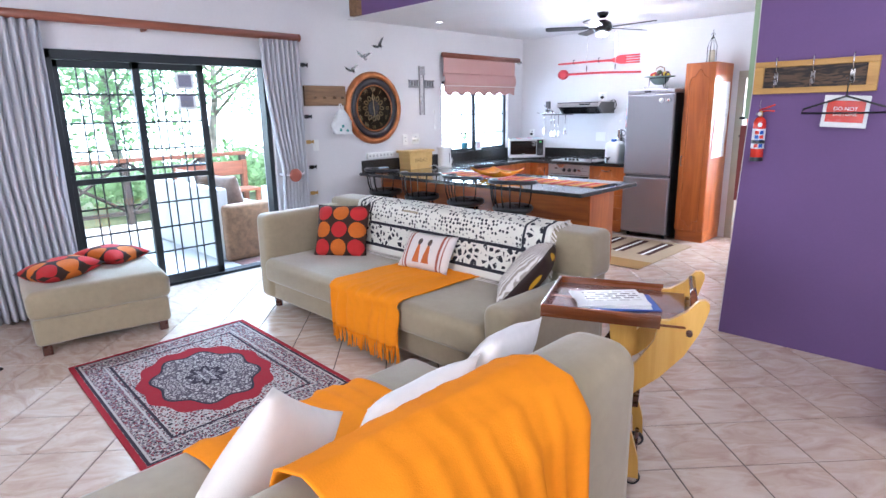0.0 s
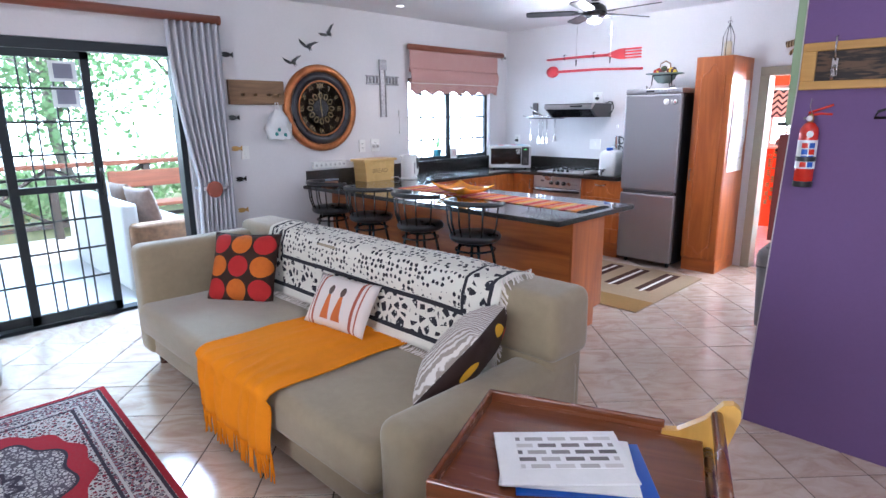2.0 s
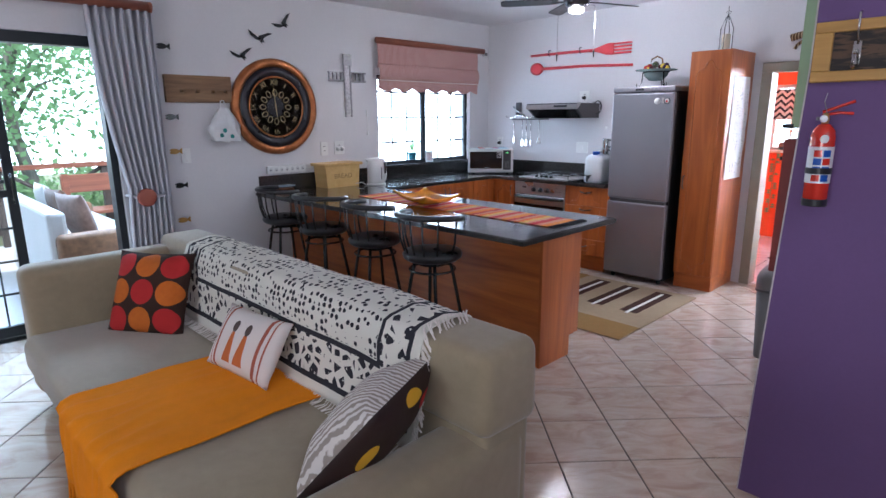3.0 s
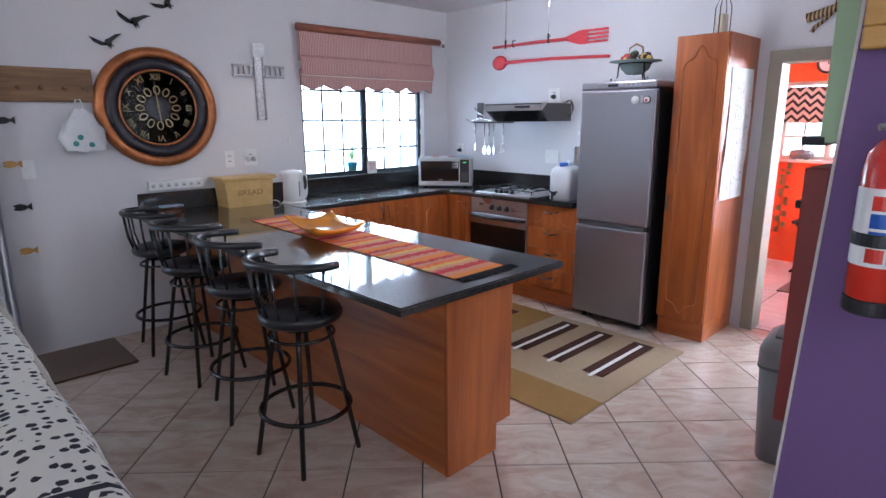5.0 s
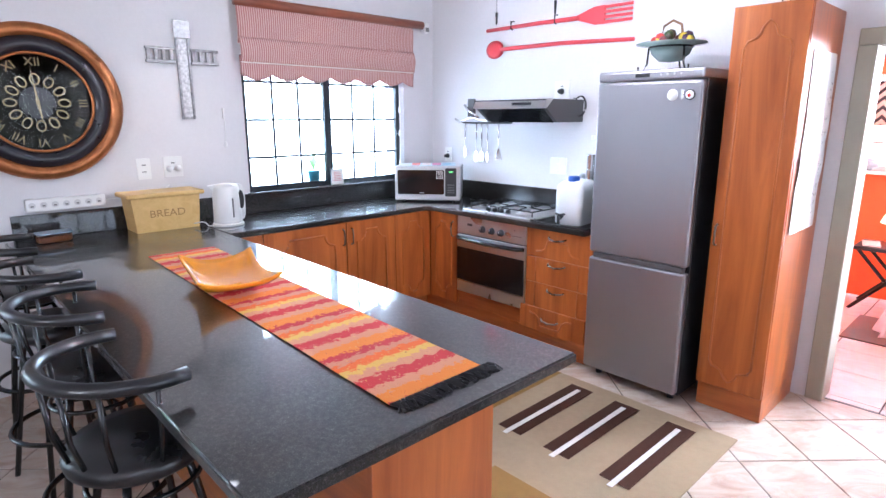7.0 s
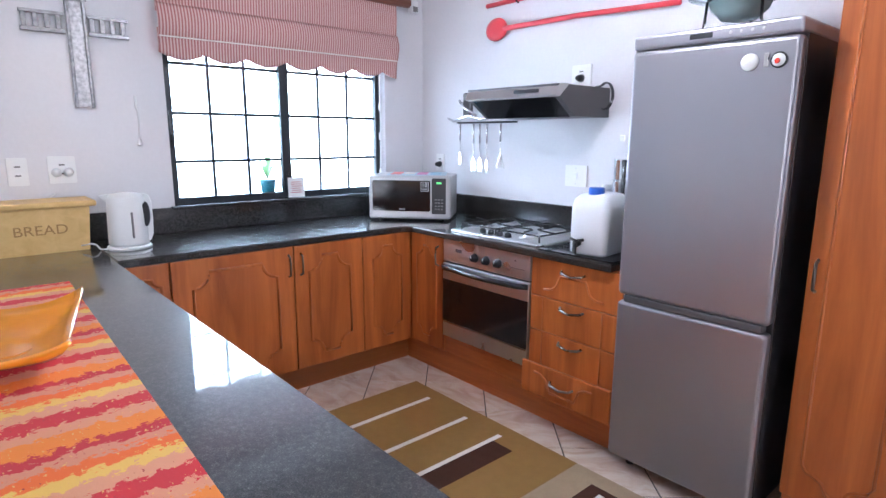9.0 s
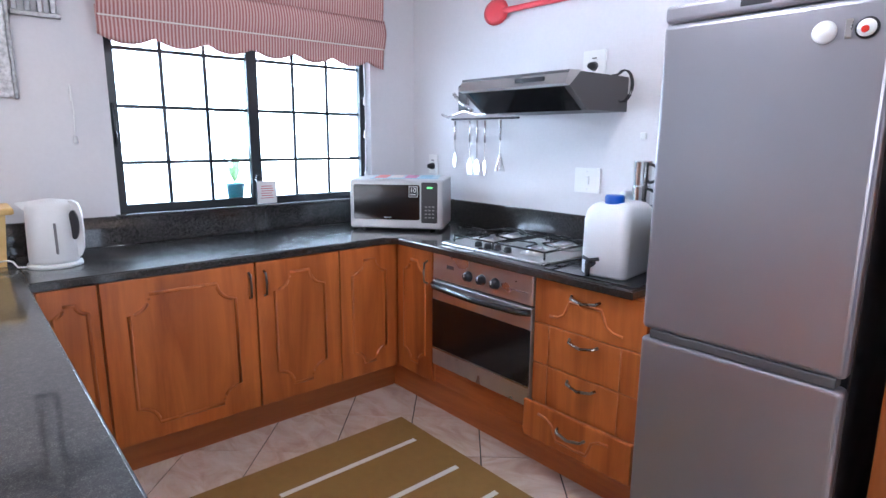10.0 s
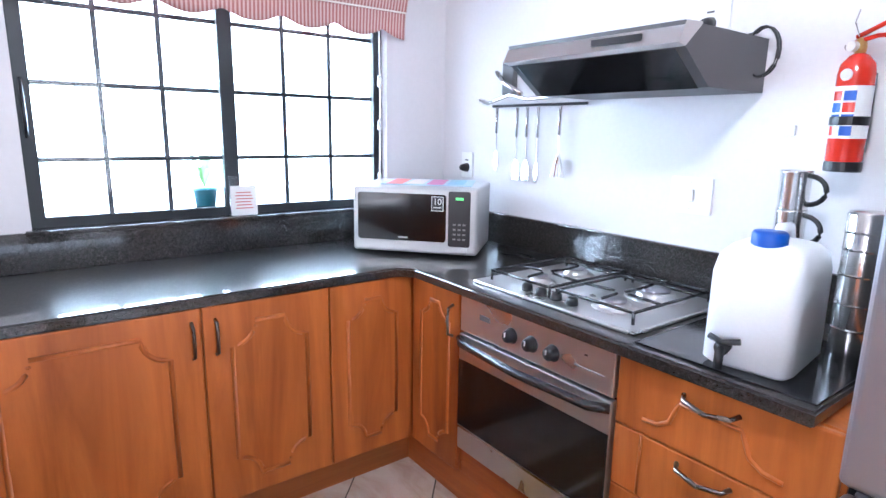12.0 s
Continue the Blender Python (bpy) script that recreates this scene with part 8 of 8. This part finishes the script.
def tree(x, y, h, r, seed, leaves, label, crown_from=0.4):
    rng = random.Random(seed)
    t = thing("tree", label, "tree", "garden trees", pose(x, y, -0.16))
    lean = rng.uniform(-0.3, 0.3)
    trunk = [(lean * (k / 5) ** 2, 0.15 * math.sin(k + seed), h * 0.75 * k / 5) for k in range(6)]
    part("trunk", T(trunk, 0.13 * h / 5, 10, r_end=0.05 * h / 5), M_bark, t, smooth=True)
    tips = []
    for k in range(9):
        a = rng.uniform(0, 6.28)
        z0 = h * rng.uniform(crown_from, 0.7)
        base = Vector((lean * (z0 / h) ** 2, 0, z0))
        tip = base + Vector((math.cos(a), math.sin(a), rng.uniform(0.2, 0.9))) * r * rng.uniform(0.6, 1.0)
        part("limb", T([base, (base + tip) / 2 + Vector((0, 0, 0.15)), tip], 0.045 * h / 5, 7, r_end=0.012), M_bark, t, smooth=True)
        tips += [tip, (base + tip) / 2]
    verts, faces = [], []
    for k in range(leaves):
        c = rng.choice(tips) + Vector((rng.gauss(0, 1), rng.gauss(0, 1), rng.gauss(0, 0.8))) * r * 0.26
        l, w = rng.uniform(0.07, 0.15), rng.uniform(0.03, 0.06)
        d = Vector((rng.uniform(-1, 1), rng.uniform(-1, 1), rng.uniform(-0.8, 0.5))).normalized()
        s = d.cross(Vector((rng.uniform(-1, 1), rng.uniform(-1, 1), rng.uniform(-1, 1)))).normalized()
        n = len(verts)
        verts += [tuple(c), tuple(c + d * l * 0.5 + s * w), tuple(c + d * l), tuple(c + d * l * 0.5 - s * w)]
        faces.append((n, n + 1, n + 2, n + 3))
    me = bpy.data.meshes.new("crown")
    me.from_pydata(verts, [], faces)
    me.materials.append(M_leaf)
    o = new("crown", me)
    o.parent = t
    return t


tree(-11.8, 3.0, 5.5, 2.0, 1, 1800, "slender garden tree with pale bark beyond the patio")
tree(-12.0, 5.4, 4.6, 1.9, 2, 2600, "leafy garden tree beyond the patio railing", 0.25)
tree(-10.6, 1.2, 6.0, 2.2, 3, 1800, "tall garden tree beyond the patio")
tree(-14.5, 8.5, 5.0, 2.4, 4, 2600, "leafy garden tree beyond the patio", 0.25)
tree(-15.5, 1.5, 6.5, 2.8, 5, 2600, "broad garden tree behind the patio")
tree(-9.6, 9.6, 4.6, 1.9, 6, 2500, "leafy garden tree outside the kitchen window", 0.2)


def shrubs(x0, x1, y0, y1, h, n, seed, label):
    rng = random.Random(seed)
    verts, faces = [], []
    bumps = [(rng.uniform(x0, x1), rng.uniform(y0, y1), rng.uniform(0.5, 1.0) * h, rng.uniform(0.5, 0.9)) for _ in range(26)]
    for k in range(n):
        bx, by, bh, br = rng.choice(bumps)
        a, q = rng.uniform(0, 6.28), rng.random() ** 0.4
        e = rng.uniform(-0.2, 1.5)
        c = Vector((bx + br * q * math.cos(a) * math.cos(e), by + br * q * math.sin(a) * math.cos(e), max(-0.12, -0.1 + bh * (0.35 + 0.6 * q * math.sin(e)))))
        l, w = rng.uniform(0.08, 0.18), rng.uniform(0.03, 0.06)
        d = Vector((rng.uniform(-1, 1), rng.uniform(-1, 1), rng.uniform(-0.5, 0.9))).normalized()
        s = d.cross(Vector((rng.uniform(-1, 1), rng.uniform(-1, 1), rng.uniform(-1, 1)))).normalized()
        m = len(verts)
        verts += [tuple(c), tuple(c + d * l * 0.5 + s * w), tuple(c + d * l), tuple(c + d * l * 0.5 - s * w)]
        faces.append((m, m + 1, m + 2, m + 3))
    me = bpy.data.meshes.new("shrubs")
    me.from_pydata(verts, [], faces)
    me.materials.append(M_fern)
    return tagged(new("shrubs", me), label, "shrubs", kind="stuff")


shrubs(-13.5, -10.0, -1.0, 11.0, 1.2, 7000, 8, "bright green garden shrubs behind the patio railing")
shrubs(-11.0, -8.2, 7.2, 11.5, 1.2, 4000, 9, "green shrubs outside the kitchen window")
shrubs(5.2, 8.5, 5.0, 11.5, 3.2, 5000, 10, "green garden hedge outside the east window")
whole("backdrop_sky", B(-22.2, -22.0, -30, 40, -2, 16), M_bright, "bright hazy distance beyond the garden", "backdrop", kind="structure")
whole("backdrop_sky_north", B(-30, 30, 26.0, 26.2, -2, 16), M_bright, "bright hazy distance beyond the bedroom window", "backdrop", kind="structure")
ps2 = thing("plant_stand", "black wrought iron plant stand with curved feet", "plant stand", m=pose(-4.12, 1.98, 0))
for k in range(3):
    a = radians(50 + 120 * k)
    c, s_ = math.cos(a), math.sin(a)
    part("leg", T([(0.03 * c, 0.03 * s_, 0.62), (0.03 * c, 0.03 * s_, 0.16), (0.10 * c, 0.10 * s_, 0.07), (0.20 * c, 0.20 * s_, 0.045), (0.27 * c, 0.27 * s_, 0.006)], 0.011, 7), M_blackm, ps2, smooth=True)
part("top_plate", L([(0, 0.62), (0.15, 0.62), (0.155, 0.635), (0, 0.635)], 28), M_blackm, ps2)

# ---- floor tiles ----


def lay_tiles(parent, du, dv, u0, v0, turn, x0, x1, y0, y1, near, material, gap=0.006, keep=None):
    """Tiles on a turned grid: those near the walk are parts of their own, the rest one joined part."""
    ca, sa = math.cos(radians(turn)), math.sin(radians(turn))

    def tile_bm(bm, m, w, h):
        r = bmesh.ops.create_cube(bm, size=1.0, matrix=m @ Matrix.LocRotScale((0, 0, -0.004), None, (w, h, 0.008)))
        return r
    one = bmesh.new()
    tile_bm(one, Matrix(), du - gap, dv - gap)
    bmesh.ops.bevel(one, geom=[e for e in one.edges if e.verts[0].co.z > -0.001 and e.verts[1].co.z > -0.001], offset=0.002, segments=1, affect="EDGES")
    me = make_mesh("tile", one, material)
    verts, faces, count = [], [], 0
    R = 40
    cells = []
    for i in range(-R, R):
        for j in range(-R, R):
            u, v = u0 + du * (i + 0.5), v0 + dv * (j + 0.5)
            x, y = u * ca - v * sa, u * sa + v * ca
            if x0 - du < x < x1 + du and y0 - dv < y < y1 + dv:
                cells.append((x, y, u, v))
    cells.sort(key=lambda c: near(c[0], c[1]))
    for k, (x, y, u, v) in enumerate(cells):
        corners = [((u + a * (du - gap) / 2) * ca - (v + b * (dv - gap) / 2) * sa, (u + a * (du - gap) / 2) * sa + (v + b * (dv - gap) / 2) * ca) for a, b in ((-1, -1), (1, -1), (1, 1), (-1, 1))]
        inside = all(x0 <= cx <= x1 and y0 <= cy <= y1 for cx, cy in corners)
        if inside and count < 300:
            o = new("tile", me)
            o.parent = parent
            o.matrix_basis = pose(x, y, 0, 0, 0, turn)
            count += 1
        else:
            poly = corners
            for axis, lim, sign in ((0, x0, 1), (0, x1, -1), (1, y0, 1), (1, y1, -1)):
                out = []
                for p1, p2 in zip(poly, poly[1:] + poly[:1]):
                    d1, d2 = (p1[axis] - lim) * sign, (p2[axis] - lim) * sign
                    if d1 >= 0:
                        out.append(p1)
                    if d1 * d2 < 0:
                        f = d1 / (d1 - d2)
                        out.append((p1[0] + (p2[0] - p1[0]) * f, p1[1] + (p2[1] - p1[1]) * f))
                poly = out
            if len(poly) < 3:
                continue
            n, m = len(verts), len(poly)
            verts += [(a, b, 0.0) for a, b in poly] + [(a, b, -0.008) for a, b in poly]
            faces.append(tuple(n + q for q in range(m)))
            faces += [(n + q, n + m + q, n + m + (q + 1) % m, n + (q + 1) % m) for q in range(m)]
    rest = bpy.data.meshes.new("outer_tiles")
    rest.from_pydata(verts, [], faces)
    rest.materials.append(material)
    o = new("outer_tiles", rest)
    o.parent = parent
    tagged(o, kind="stuff")


lay_tiles(floor, 0.334, 0.358, 0.100, 0.168, 47.5, XW, XE, YS, YN + 0.05, lambda x, y: abs(x + 1.9) + 0.55 * abs(y - 5.6), M_tile)
lay_tiles(bfloor, 0.42, 0.42, -2.4, 9.3, 0, BX0, BX1, YN + 0.07, BY, lambda x, y: abs(x + 1.6) + abs(y - 10), M_btile, 0.007)
